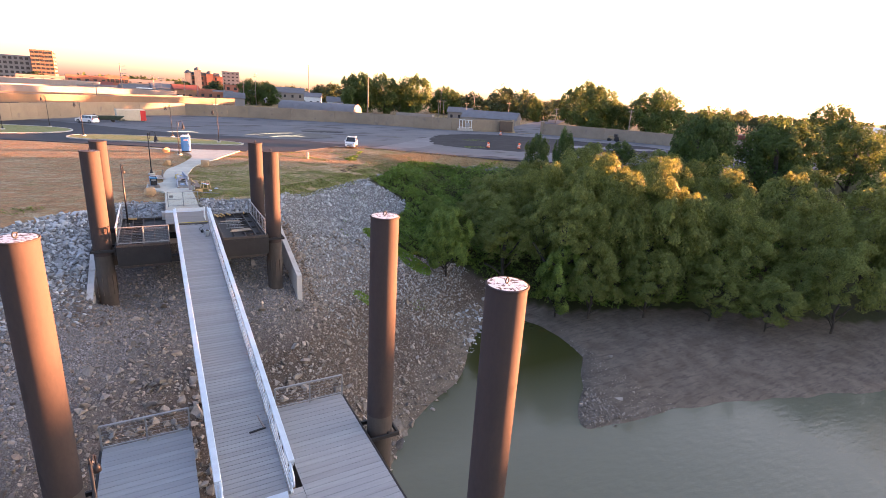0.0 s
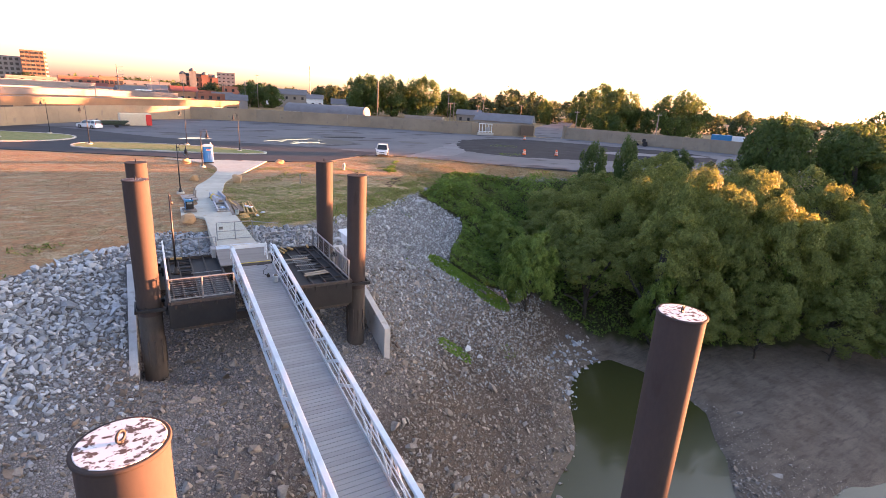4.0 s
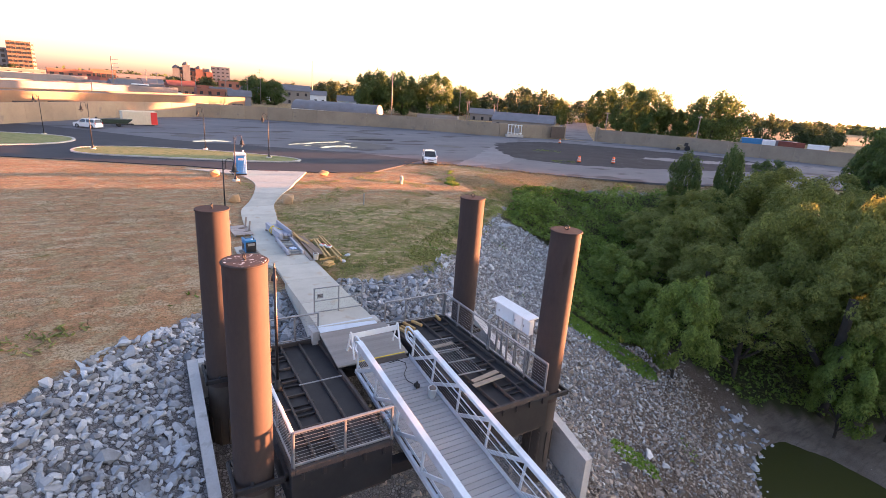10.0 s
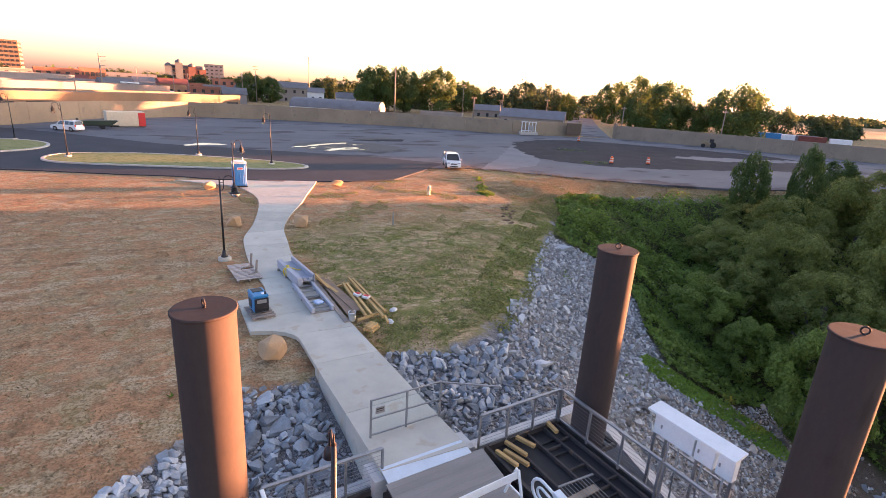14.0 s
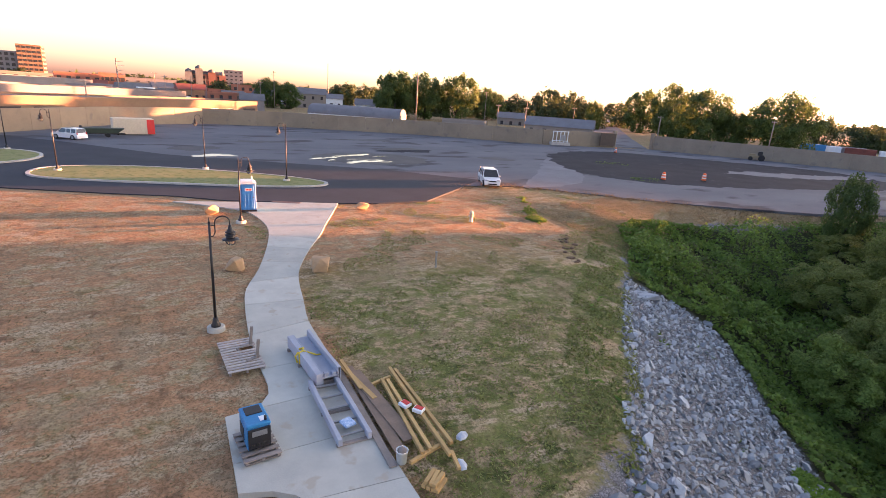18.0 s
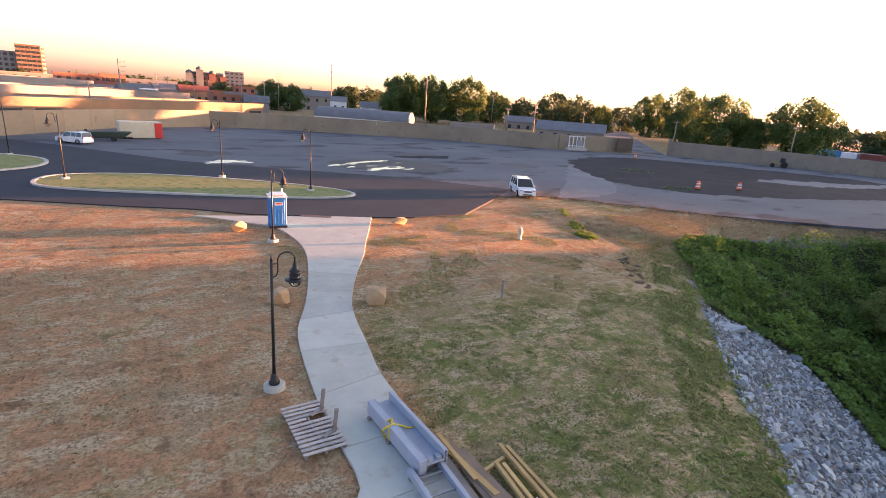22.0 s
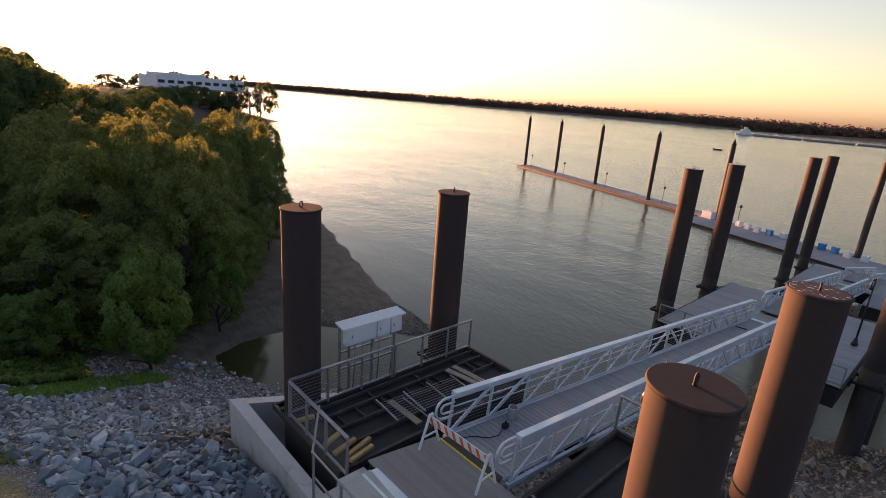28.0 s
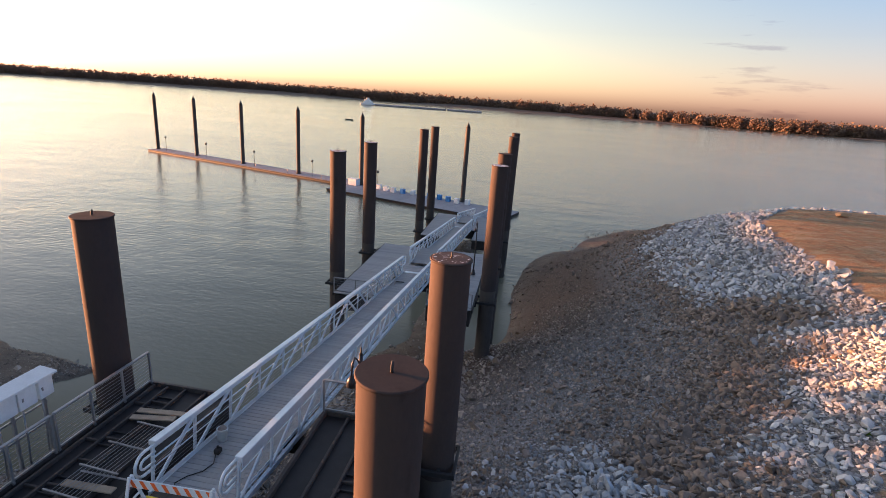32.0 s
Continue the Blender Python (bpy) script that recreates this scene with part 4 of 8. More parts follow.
def landing_ramp():
    root = thing("landing_ramp", "grey-brown boarded ramp plate between footpath and gangway", "ramp")
    n = 12
    zz = lambda y: -0.05 - (38.12 - y) * 0.145
    for k in range(n):
        y0, y1 = 38.12 - 2.2 * k / n, 38.12 - 2.2 * (k + 1) / n
        part("board", Shape().add([(-0.5, y1 + 0.003, zz(y1)), (2.3, y1 + 0.003, zz(y1)), (2.3, y0, zz(y0)), (-0.5, y0, zz(y0)), (-0.5, y1 + 0.003, zz(y1) - 0.05), (2.3, y1 + 0.003, zz(y1) - 0.05), (2.3, y0, zz(y0) - 0.05), (-0.5, y0, zz(y0) - 0.05)], [(0, 1, 2, 3), (7, 6, 5, 4), (0, 4, 5, 1), (1, 5, 6, 2), (2, 6, 7, 3), (3, 7, 4, 0)]), RAMP, root)
    for x in (-0.43, 2.22):
        part("bearer", Shape().beam((x, 38.1, -0.2), (x, 35.95, -0.5), 0.1, 0.2), BLACK, root)
    part("threshold_plate", Shape().add([(-0.45, 38.1, -0.035), (1.95, 38.1, -0.035), (1.9, 38.56, 0.05), (-0.45, 38.56, 0.05), (-0.45, 38.1, -0.06), (1.95, 38.1, -0.06), (1.9, 38.56, 0.02), (-0.45, 38.56, 0.02)], [(0, 1, 2, 3), (7, 6, 5, 4), (0, 4, 5, 1), (1, 5, 6, 2), (2, 6, 7, 3), (3, 7, 4, 0)]), ALU, root, "pale aluminium threshold plate")
    part("tread_strip", Shape().box((1.2, 35.96, -0.355), (1.95, 0.05, 0.02)), YELLOW, root, "yellow warning strip")


landing_ramp()


def gangway(y0, z0, y1, z1, x, label):
    """An aluminium truss gangway along y, from its upper end (y0, z0) to its lower end (y1, z1)."""
    length = math.hypot(y1 - y0, z1 - z0)
    tip = math.atan2(z0 - z1, y0 - y1)
    root = thing("gangway", label, "gangway", Matrix.Translation((x, y0, z0)) @ Matrix.Rotation(math.pi, 4, "Z") @ Matrix.Rotation(-tip, 4, "X"), "truss gangways")
    h, w = 1.16, 1.1
    bays = round(length / 1.75)
    step = length / bays
    for s in (-1, 1):
        part("top_chord", Shape().beam((s * w, 0.1, h), (s * w, length - 0.1, h), 0.2, 0.13, 0.015), ALU, root)
        part("bottom_chord", Shape().beam((s * w, 0, -0.12), (s * w, length, -0.12), 0.10, 0.16, 0.01), ALU, root)
        part("fascia", Shape().box((s * (w + 0.075), length / 2, h - 0.13), (0.02, length - 0.3, 0.2)), ALU, root)
        part("kick_plate", Shape().box((s * (w - 0.07), length / 2, 0.07), (0.012, length, 0.12)), ALU, root)
        for k in range(bays + 1):
            y = min(max(k * step, 0.12), length - 0.12)
            part("upright", Shape().box((s * w, y, h / 2 - 0.07), (0.065, 0.075, h + 0.05), 0.008), ALU, root)
        for k in range(bays):
            a, b = (k * step, (k + 1) * step) if k < bays / 2 else ((k + 1) * step, k * step)
            a, b = min(max(a, 0.12), length - 0.12), min(max(b, 0.12), length - 0.12)
            part("diagonal", Shape().beam((s * w, a, -0.05), (s * w, b, h - 0.06), 0.05, 0.12, 0.006), ALU, root)
        for hgt in (0.86, 0.62):
            part("handrail", Shape().rod((s * (w - 0.11), 0.0, hgt), (s * (w - 0.11), length, hgt), 0.022 if hgt > 0.8 else 0.014, seg=8), ALU, root)
        for i in range(6):
            part("wire", Shape().rod((s * (w - 0.04), 0.1, 0.12 + 0.1 * i), (s * (w - 0.04), length - 0.1, 0.12 + 0.1 * i), 0.006, seg=4, caps=False), GALV, root)
        for end, way in ((0.0, -1), (length, 1)):
            for reach, top, low, thick in ((0.52, 1.14, 0.55, 0.036), (0.34, 0.95, 0.7, 0.03)):
                mid, half = (top + low) / 2, (top - low) / 2
                loop = [(s * (w - 0.06), end - way * 0.12, top)] + [(s * (w - 0.06), end + way * (reach - half + half * math.cos(a)), mid + half * math.sin(a)) for a in np.linspace(math.pi / 2, -math.pi / 2, 9)] + [(s * (w - 0.06), end - way * 0.12, low)]
                part("rail_loop", Shape().path(loop, thick), ALU, root)
    for k in range(bays):
        part("cross_member", Shape().box((0, (k + 0.5) * step, -0.13), (2 * w, 0.09, 0.12)), ALU, root)
    n = round(length / 0.2)
    pitch = length / n
    plank = Shape().box((0, 0, 0), (2 * w - 0.18, pitch - 0.012, 0.035), 0.006).mesh("plank", DECK)
    for k in range(n):
        ob = part("plank", plank, DECK, root)
        ob.location = (0, (k + 0.5) * pitch, -0.02)
    part("toe_plate", Shape().box((0, length + 0.22, 0.0), (2 * w - 0.3, 0.5, 0.02)), ALU, root)
    part("hinge_plate", Shape().box((0, -0.12, 0.01), (2 * w - 0.3, 0.34, 0.02)), SILT, root, "dark steel hinge plate")
    return root


gangway(35.7, -0.43, 10.5, -3.42, 1.2, "long silver aluminium truss gangway with grey plank deck")
gangway(8.1, -3.45, -16.6, -6.55, 1.25, "second silver truss gangway stepping down to the lower float")
gangway(-19.2, -6.6, -43.0, -10.75, 1.25, "third silver truss gangway reaching the outer dock")


def slotted_float(yn, ys, z, slot, label, group="landing floats"):
    """A boarded float with a slot at its landward end, in which the gangway lands."""
    root = thing("float", label, "float", (1.15, 0, z), group)
    for x0, x1 in ((-4.45, -1.55), (1.55, 4.45)):
        part("hull", Shape().box(((x0 + x1) / 2, (yn + ys) / 2, -0.65), (x1 - x0 - 0.1, yn - ys - 0.1, 1.0), 0.02), BLACK, root)
        n = round((yn - ys) / 0.28)
        p = (yn - ys) / n
        board = Shape().box((0, 0, 0), (x1 - x0, p - 0.01, 0.045), 0.005).mesh("deck_board", DECK)
        for k in range(n):
            part("deck_board", board, DECK, root).location = ((x0 + x1) / 2, ys + p * (k + 0.5), -0.02)
    n = round((slot - ys) / 0.28)
    p = (slot - ys) / n
    board = Shape().box((0, 0, 0), (3.08, p - 0.01, 0.045), 0.005).mesh("deck_board", DECK)
    for k in range(n):
        part("deck_board", board, DECK, root).location = (0, ys + p * (k + 0.5), -0.025)
    part("hull", Shape().box((0, (slot + ys) / 2, -0.65), (3.0, slot - ys - 0.1, 1.0), 0.02), BLACK, root)
    for s in (-1, 1):
        part("rub_strip", Shape().box((s * 4.5, (yn + ys) / 2, -0.12), (0.1, yn - ys, 0.2), 0.02), RUBBER, root)
    return root


slotted_float(15.5, 3.5, -3.55, 10.7, "grey boarded float hung on its piles above the low river")
slotted_float(-11.9, -23.9, -6.7, -16.4, "grey boarded float between brown piles")
for z, rows in ((-3.8, ((-4.09, 12.97, 1), (6.36, 12.86, -1), (6.48, 5.53, -1), (-4.02, 5.5, 1))), (-6.95, ((6.3, -14.3, -1), (6.3, -21.2, -1), (-3.98, -13.9, 1), (-3.98, -20.8, 1)))):
    for x, y, s in rows:
        guide(x, y, z, s)
for x0, x1 in ((-3.3, -0.45), (2.75, 5.6)):
    rail("railing", (x0, 15.4), (x1, 15.4), -3.55, "low galvanised rail across the float's landward end", R, 3, 1.0, 6)

# ---- abutment walls ----


def abutment():
    root = thing("retaining_wall", "cast concrete abutment walls round the landing pit", "retaining wall", kind="structure")
    top = lambda x, y: -0.85 - max(0.0, 39.0 - y) * 0.325
    part("west_wall", Shape().slab([(-5.1, 30.9), (-4.75, 30.9), (-4.75, 39.35), (-5.1, 39.35)], -8, top), CAST, root)
    part("east_wall", Shape().slab([(7.35, 30.9), (7.7, 30.9), (7.7, 39.35), (7.35, 39.35)], -8, top), CAST, root)
    part("back_wall", Shape().slab([(-4.745, 39.0), (7.345, 39.0), (7.345, 39.345), (-4.745, 39.345)], -8, lambda x, y: -0.85 + 0.6 * min(1, max(0, 1 - abs(x - 1.2) / 6))), CAST, root)
    part("bridge_seat", Shape().slab([(-0.7, 38.3), (2.2, 38.3), (2.2, 38.995), (-0.7, 38.995)], -1.5, -0.08), CAST, root)


abutment()

# ---- things on and beside the landing ----


def lamp_post(x, y, z, height, arm, label, group="park lamps", lantern=True):
    """A black pole on a round footing with a gooseneck arm and a caged bell lantern."""
    root = thing("street_lamp", label, "street lamp", Matrix.Translation((x, y, z)) @ Matrix.Rotation(radians(arm), 4, "Z"), group)
    if lantern:
        part("footing", Shape().spin([(0.32, -0.3), (0.32, 0.12), (0.29, 0.15)], 20), CONCRETE, root, "round concrete footing")
    part("foot", Shape().spin([(0.17, 0.1), (0.17, 0.22), (0.12, 0.3), (0.10, 0.42), (0.07, 0.5)], 14), LAMPBLACK, root)
    part("pole", Shape().rod((0, 0, 0.3), (0, 0, height), 0.055, 0.04, 12).spin([(0.045, height), (0.02, height + 0.05), (0.012, height + 0.16), (0.002, height + 0.2)], 10), LAMPBLACK, root)
    if not lantern:
        part("bracket", Shape().path([(0, 0, height - 0.25), (0.14, 0, height - 0.05), (0.26, 0, height + 0.06), (0.36, 0, height - 0.05), (0.38, 0, height - 0.3)], 0.02), LAMPBLACK, root)
        part("lantern", Shape().spin([(0.1, height - 0.52), (0.09, height - 0.4), (0.04, height - 0.3)], 12, (0.38, 0, 0)), LAMPBLACK, root)
        return root
    top = height - 0.02
    arc = [(0.0, 0, top - 0.5), (0.12, 0, top - 0.48), (0.18, 0, top - 0.35), (0.18, 0, top - 0.05)] + [(0.43 - 0.25 * math.cos(a), 0, top + 0.22 * math.sin(a)) for a in np.linspace(0.1, math.pi, 9)] + [(0.68, 0, top - 0.2)]
    part("arm", Shape().path(arc, 0.022).rod((0, 0, top - 0.1), (0.18, 0, top - 0.1), 0.018, seg=8), LAMPBLACK, root)
    head = part("lantern", Shape().spin([(0.16, 0.0), (0.16, 0.1), (0.13, 0.12), (0.13, 0.3), (0.08, 0.36), (0.05, 0.5), (0.03, 0.52)], 18, (0.68, 0, top - 0.64)), LAMPBLACK, root)
    part("brim", Shape().spin([(0.3, 0.0), (0.3, 0.015), (0.17, 0.05)], 20, (0.68, 0, top - 0.66)), LAMPBLACK, head)
    for z in (0.14, 0.24):
        part("fin", Shape().spin([(0.18, z), (0.18, z + 0.03), (0.13, z + 0.05)], 18, (0.68, 0, top - 0.64)), LAMPBLACK, head)
    part("globe", Shape().spin([(0.02, -0.2), (0.1, -0.17), (0.14, -0.09), (0.14, 0.0)], 14, (0.68, 0, top - 0.66)), CLEAR, head, "clear glass globe")
    for k in range(6):
        a = math.pi * k / 6
        part("cage_bar", Shape().path([(0.68 + 0.19 * math.cos(t) * math.cos(a), 0.19 * math.cos(t) * math.sin(a), top - 0.66 - 0.22 * math.sin(t)) for t in np.linspace(0, math.pi, 9)], 0.008, 5), LAMPBLACK, head)
    return root


lamp_post(-1.25, 56.0, 0, 4.1, 5, "black gooseneck park lamp with caged bell lantern beside the footpath")
lamp_post(2.0, 72.0, 0, 4.1, 5, "black gooseneck park lamp with caged bell lantern beside a toilet cabin")
for x, y, a in ((-10.4, 94.9, 170), (2.0, 95.2, 175), (8.4, 87.0, 180), (-16.8, 111.0, 160), (-22.0, 104.0, 160)):
    lamp_post(x, y, 0.15, 5.2, a, "tall black park lamp standing on the grassy traffic island")
lamp_post(-2.73, 35.38, LAND_Z, 4.3, 80, "slim black hooked lamp pole standing on the pontoon", "pontoon lamps", False)
lamp_post(-2.7, 9.1, -3.55, 4.0, 80, "slim black hooked lamp pole standing on the float", "pontoon lamps", False)


def clear_gate():
    root = thing("gate", "galvanised gate frame with clear sheet infill across the footpath", "gate", (0, 39.72, 0.03))
    for x in (-0.2, 0.85, 1.9):
        part("post", Shape().box((x, 0, 0.58), (0.05, 0.05, 1.16), 0.005), GALV, root)
    for z in (0.08, 0.58, 1.14):
        part("bar", Shape().box((0.85, 0, z), (2.05, 0.035, 0.035)), GALV, root)
    pane = part("pane", Shape().box((0.85, 0, 0.6), (2.04, 0.008, 1.06)), CLEAR, root, "clear plastic sheet")
    pane.visible_shadow = False
    sign = part("notice", Shape().box((0.05, -0.02, 0.8), (0.26, 0.01, 0.2), 0.003), GALV, root, "small grey notice plate")
    part("print", Shape().box((0.05, -0.027, 0.84), (0.2, 0.004, 0.03)).box((0.05, -0.027, 0.78), (0.2, 0.004, 0.02)), BLACK, sign)
    part("side_rail", Shape().beam((1.95, 0, 1.1), (3.3, -0.9, 1.1), 0.04, 0.04), GALV, root)


clear_gate()


def barricade():
    root = thing("barricade", "white A-frame barricade, its landward board striped orange, across the gangway", "barricade", Matrix.Translation((1.1, 36.42, -0.29)) @ Matrix.Rotation(radians(2), 4, "Z"))
    board = part("board", Shape().box((0, 0, 0.78), (2.05, 0.03, 0.22), 0.005), WHITE, root)
    for k in range(8):
        x = -0.9 + k * 0.257
        part("stripe", Shape().add([(x - 0.1, 0.019, 0.68), (x, 0.019, 0.68), (x + 0.1, 0.019, 0.88), (x, 0.019, 0.88)], [(3, 2, 1, 0)]), ORANGE, board, "orange diagonal stripe")
    for x in (-0.95, 0.95):
        for s in (-1, 1):
            part("leg", Shape().beam((x, 0.03 * s, 0.95), (x, 0.34 * s, 0.0), 0.06, 0.05, 0.006), WHITE, root)
        part("brace", Shape().beam((x, -0.2, 0.35), (x, 0.2, 0.35), 0.04, 0.03), WHITE, root)


barricade()


def notice_board():
    root = thing("electrical_panel_rack", "white weatherproof panel boxes under a hood on steel posts", "panel rack", (6.68, 35.1, 0))
    part("hood", Shape().add([(-0.3, -1.2, 1.1), (0.22, -1.2, 1.16), (0.22, 1.2, 1.16), (-0.3, 1.2, 1.1), (-0.3, -1.2, 1.04), (0.22, -1.2, 1.1), (0.22, 1.2, 1.1), (-0.3, 1.2, 1.04)], [(0, 1, 2, 3), (7, 6, 5, 4), (0, 4, 5, 1), (1, 5, 6, 2), (2, 6, 7, 3), (3, 7, 4, 0)]), WHITE, root)
    for y, w in ((-0.95, 0.42), (-0.42, 0.5), (0.45, 1.15)):
        box = part("panel_box", Shape().box((-0.05, y, 0.72), (0.22, w, 0.62), 0.015), WHITE, root)
        part("latch", Shape().box((-0.17, y + w * 0.3, 0.7), (0.02, 0.04, 0.1)), GALV, box)
    for y in (-1.05, -0.15, 0.75, 1.1):
        part("post", Shape().box((0.12, y, -2.0), (0.08, 0.08, 6.1), 0.006), GALV, root)
    for z in (0.1, -0.5):
        part("strut", Shape().box((0.12, 0.02, z), (0.05, 2.3, 0.05)), GALV, root)
    for y in (-0.9, -0.35, 0.3, 0.6):
        part("conduit", Shape().path([(0.0, y, 0.42), (0.0, y, -0.6), (0.05, y, -1.2), (0.05, y, -3.6)], 0.025, 8), GALV, root)
    return root


notice_board()


def bucket(x, y, z, label, tilt=0):
    root = thing("bucket", label, "bucket", Matrix.Translation((x, y, z)) @ Matrix.Rotation(radians(tilt), 4, "X"), "buckets")
    part("pail", Shape().spin([(0.125, 0), (0.15, 0.34), (0.158, 0.34), (0.158, 0.37), (0.148, 0.37), (0.13, 0.2)], 18), WHITE, root)
    part("bail", Shape().path([(0.15 * math.cos(a), 0.02, 0.34 - 0.1 * math.sin(a)) for a in np.linspace(0, math.pi, 9)], 0.006, 5), GALV, root)
    part("rag", Shape().spin([(0.1, 0.3), (0.12, 0.36), (0.05, 0.44), (0.01, 0.45)], 9), GREYWOOD, root)
    return root


bucket(1.98, 46.6, 0.035, "white plastic pail standing at the footpath's edge")
bucket(1.92, 33.35, -0.7, "white plastic pail with rags standing on the gangway", 6)
single("charger", Shape().box((0, 0, 0.09), (0.16, 0.2, 0.16), 0.03).rod((0, 0, 0.17), (0, 0, 0.24), 0.03, seg=8), RUBBER, "small black power adapter on the gangway deck", "adapter", (1.66, 33.95, -0.63))
single("cable", Shape().path([(1.66, 34.05, -0.59), (1.5, 34.4, -0.56), (1.55, 34.75, -0.515), (1.8, 35.05, -0.48), (1.9, 35.35, -0.44), (1.7, 35.6, -0.42), (1.35, 35.55, -0.42)], 0.014, 6), RUBBER, "black power cable trailing along the gangway", "cable")
for x, y, a, length in ((2.95, 37.85, 12, 0.75), (3.2, 37.75, 16, 0.8), (3.42, 38.05, 14, 0.75), (3.85, 38.15, 20, 0.6), (5.0, 38.3, -8, 0.5), (-2.6, 38.2, 80, 0.6)):
    single("timber_block", Shape().box((0, 0, 0.05), (0.11, length, 0.1), 0.008), TIMBER, "short sawn yellow timber block lying on the pontoon frame", "timber", Matrix.Translation((x, y, LAND_Z + 0.04)) @ Matrix.Rotation(radians(a), 4, "Z"), "timber blocks")
for x, y, a, length in ((3.7, 35.95, -88, 1.3), (4.1, 33.3, -80, 1.25), (4.05, 33.0, -84, 1.4)):
    single("plank", Shape().box((0, 0, 0.02), (0.2, length, 0.04), 0.004), PALEBOARD, "loose pale plank lying across the pontoon ribs", "plank", Matrix.Translation((x, y, LAND_Z + 0.06)) @ Matrix.Rotation(radians(a), 4, "Z"), "loose planks")


def grating(x, y, a, length):
    """A dismantled guard rail panel: posts across, taut wires along."""
    root = thing("rail_panel", "dismantled wire rail panel lying flat on the pontoon", "rail panel", Matrix.Translation((x, y, LAND_Z + 0.13)) @ Matrix.Rotation(radians(a), 4, "Z"), "rail panels")
    for k in range(4):
        part("bar", Shape().box((0.06 * (k % 2), -length / 2 + length * k / 3, 0), (1.15, 0.05, 0.04), 0.005), GALV, root)
    for k in range(9):
        part("wire", Shape().rod((-0.46 + k * 0.11, -length / 2, 0), (-0.46 + k * 0.11, length / 2, 0), 0.008, seg=5), GALV, root)


grating(3.85, 35.0, -4, 2.7)


def deck_tool(x, y, z, a):
    root = thing("hand_rail_bracket", "dark steel angle bracket lying on the gangway deck", "bracket", Matrix.Translation((x, y, z)) @ Matrix.Rotation(radians(a), 4, "Z"))
    part("flat", Shape().box((0, 0, 0.03), (0.6, 0.07, 0.05), 0.005), BLACK, root)
    part("upright", Shape().box((0.26, 0.55, 0.04), (0.05, 1.1, 0.07), 0.005), GREYWOOD, root)


deck_tool(1.75, 13.6, -3.03, 8)

# ---- things along the footpath ----


def boulder(x, y, size, turn, seed, label):
    rnd = random.Random(seed)
    bm = bmesh.new()
    for i in range(17):
        v = Vector((rnd.uniform(-1, 1), rnd.uniform(-1, 1), rnd.uniform(-1, 1)))
        k = max(abs(v.x), abs(v.y), abs(v.z))
        v = (0.55 * v / k + 0.62 * v.normalized()) * (0.84 + 0.2 * rnd.random())
        bm.verts.new((v.x * size[0] / 2, v.y * size[1] / 2, v.z * size[2] / 2))
    hull = bmesh.ops.convex_hull(bm, input=bm.verts)
    bmesh.ops.delete(bm, geom=[g for g in hull["geom_interior"] if isinstance(g, bmesh.types.BMVert)], context="VERTS")
    bmesh.ops.bevel(bm, geom=bm.edges[:], offset=0.025, segments=1, affect="EDGES")
    me = bpy.data.meshes.new("boulder")
    bm.to_mesh(me)
    bm.free()
    me.materials.append(SANDSTONE)
    single("boulder", me, SANDSTONE, label, "boulder", Matrix.Translation((x, y, size[2] * 0.36)) @ Matrix.Rotation(radians(turn), 4, "Z"), "sandstone blocks")


boulder(0.55, 74.9, (1.0, 0.7, 0.7), 10, 1, "tan sandstone block on the dry lawn")
boulder(11.2, 74.1, (1.1, 0.7, 0.65), -5, 2, "tan sandstone block near the road's edge")
boulder(0.3, 62.6, (0.95, 0.75, 0.75), 25, 3, "tan sandstone block west of the footpath")
boulder(4.2, 61.2, (0.9, 0.8, 0.85), -20, 4, "upright tan sandstone block in the lawn")
boulder(-1.4, 45.2, (0.95, 0.75, 0.7), 15, 5, "tan sandstone block by the riprap")

boulder(-38.0, -12.5, (1.5, 0.8, 0.5), 20, 6, "low tan sandstone block on the western lawn")
CLOD = mat("bare_brown_earth", (0.17, 0.11, 0.07), (0.1, 0.068, 0.046), 3, 20, (0.9, 0.98), bump=0.5)
rnd = random.Random(61)
for k in range(18):
    x, y = 20.2 + 0.19 * k + rnd.uniform(-0.5, 0.5), 59.4 + 0.29 * k + rnd.uniform(-0.6, 0.6)
    me = Shape().spin([(0.34, -0.2), (0.4, 0.0), (0.3, 0.16), (0.12, 0.24)], 7, smooth=False)
    single("earth_clod", me, CLOD, "brown clod of earth slumped at the bank's edge", "earth", Matrix.Translation((x, y, float(land(x, y)))) @ Matrix.Rotation(1.3 * k, 4, "Z") @ Matrix.Diagonal((rnd.uniform(0.25, 0.8), rnd.uniform(0.2, 0.55), rnd.uniform(0.25, 0.55), 1)), "earth clods")


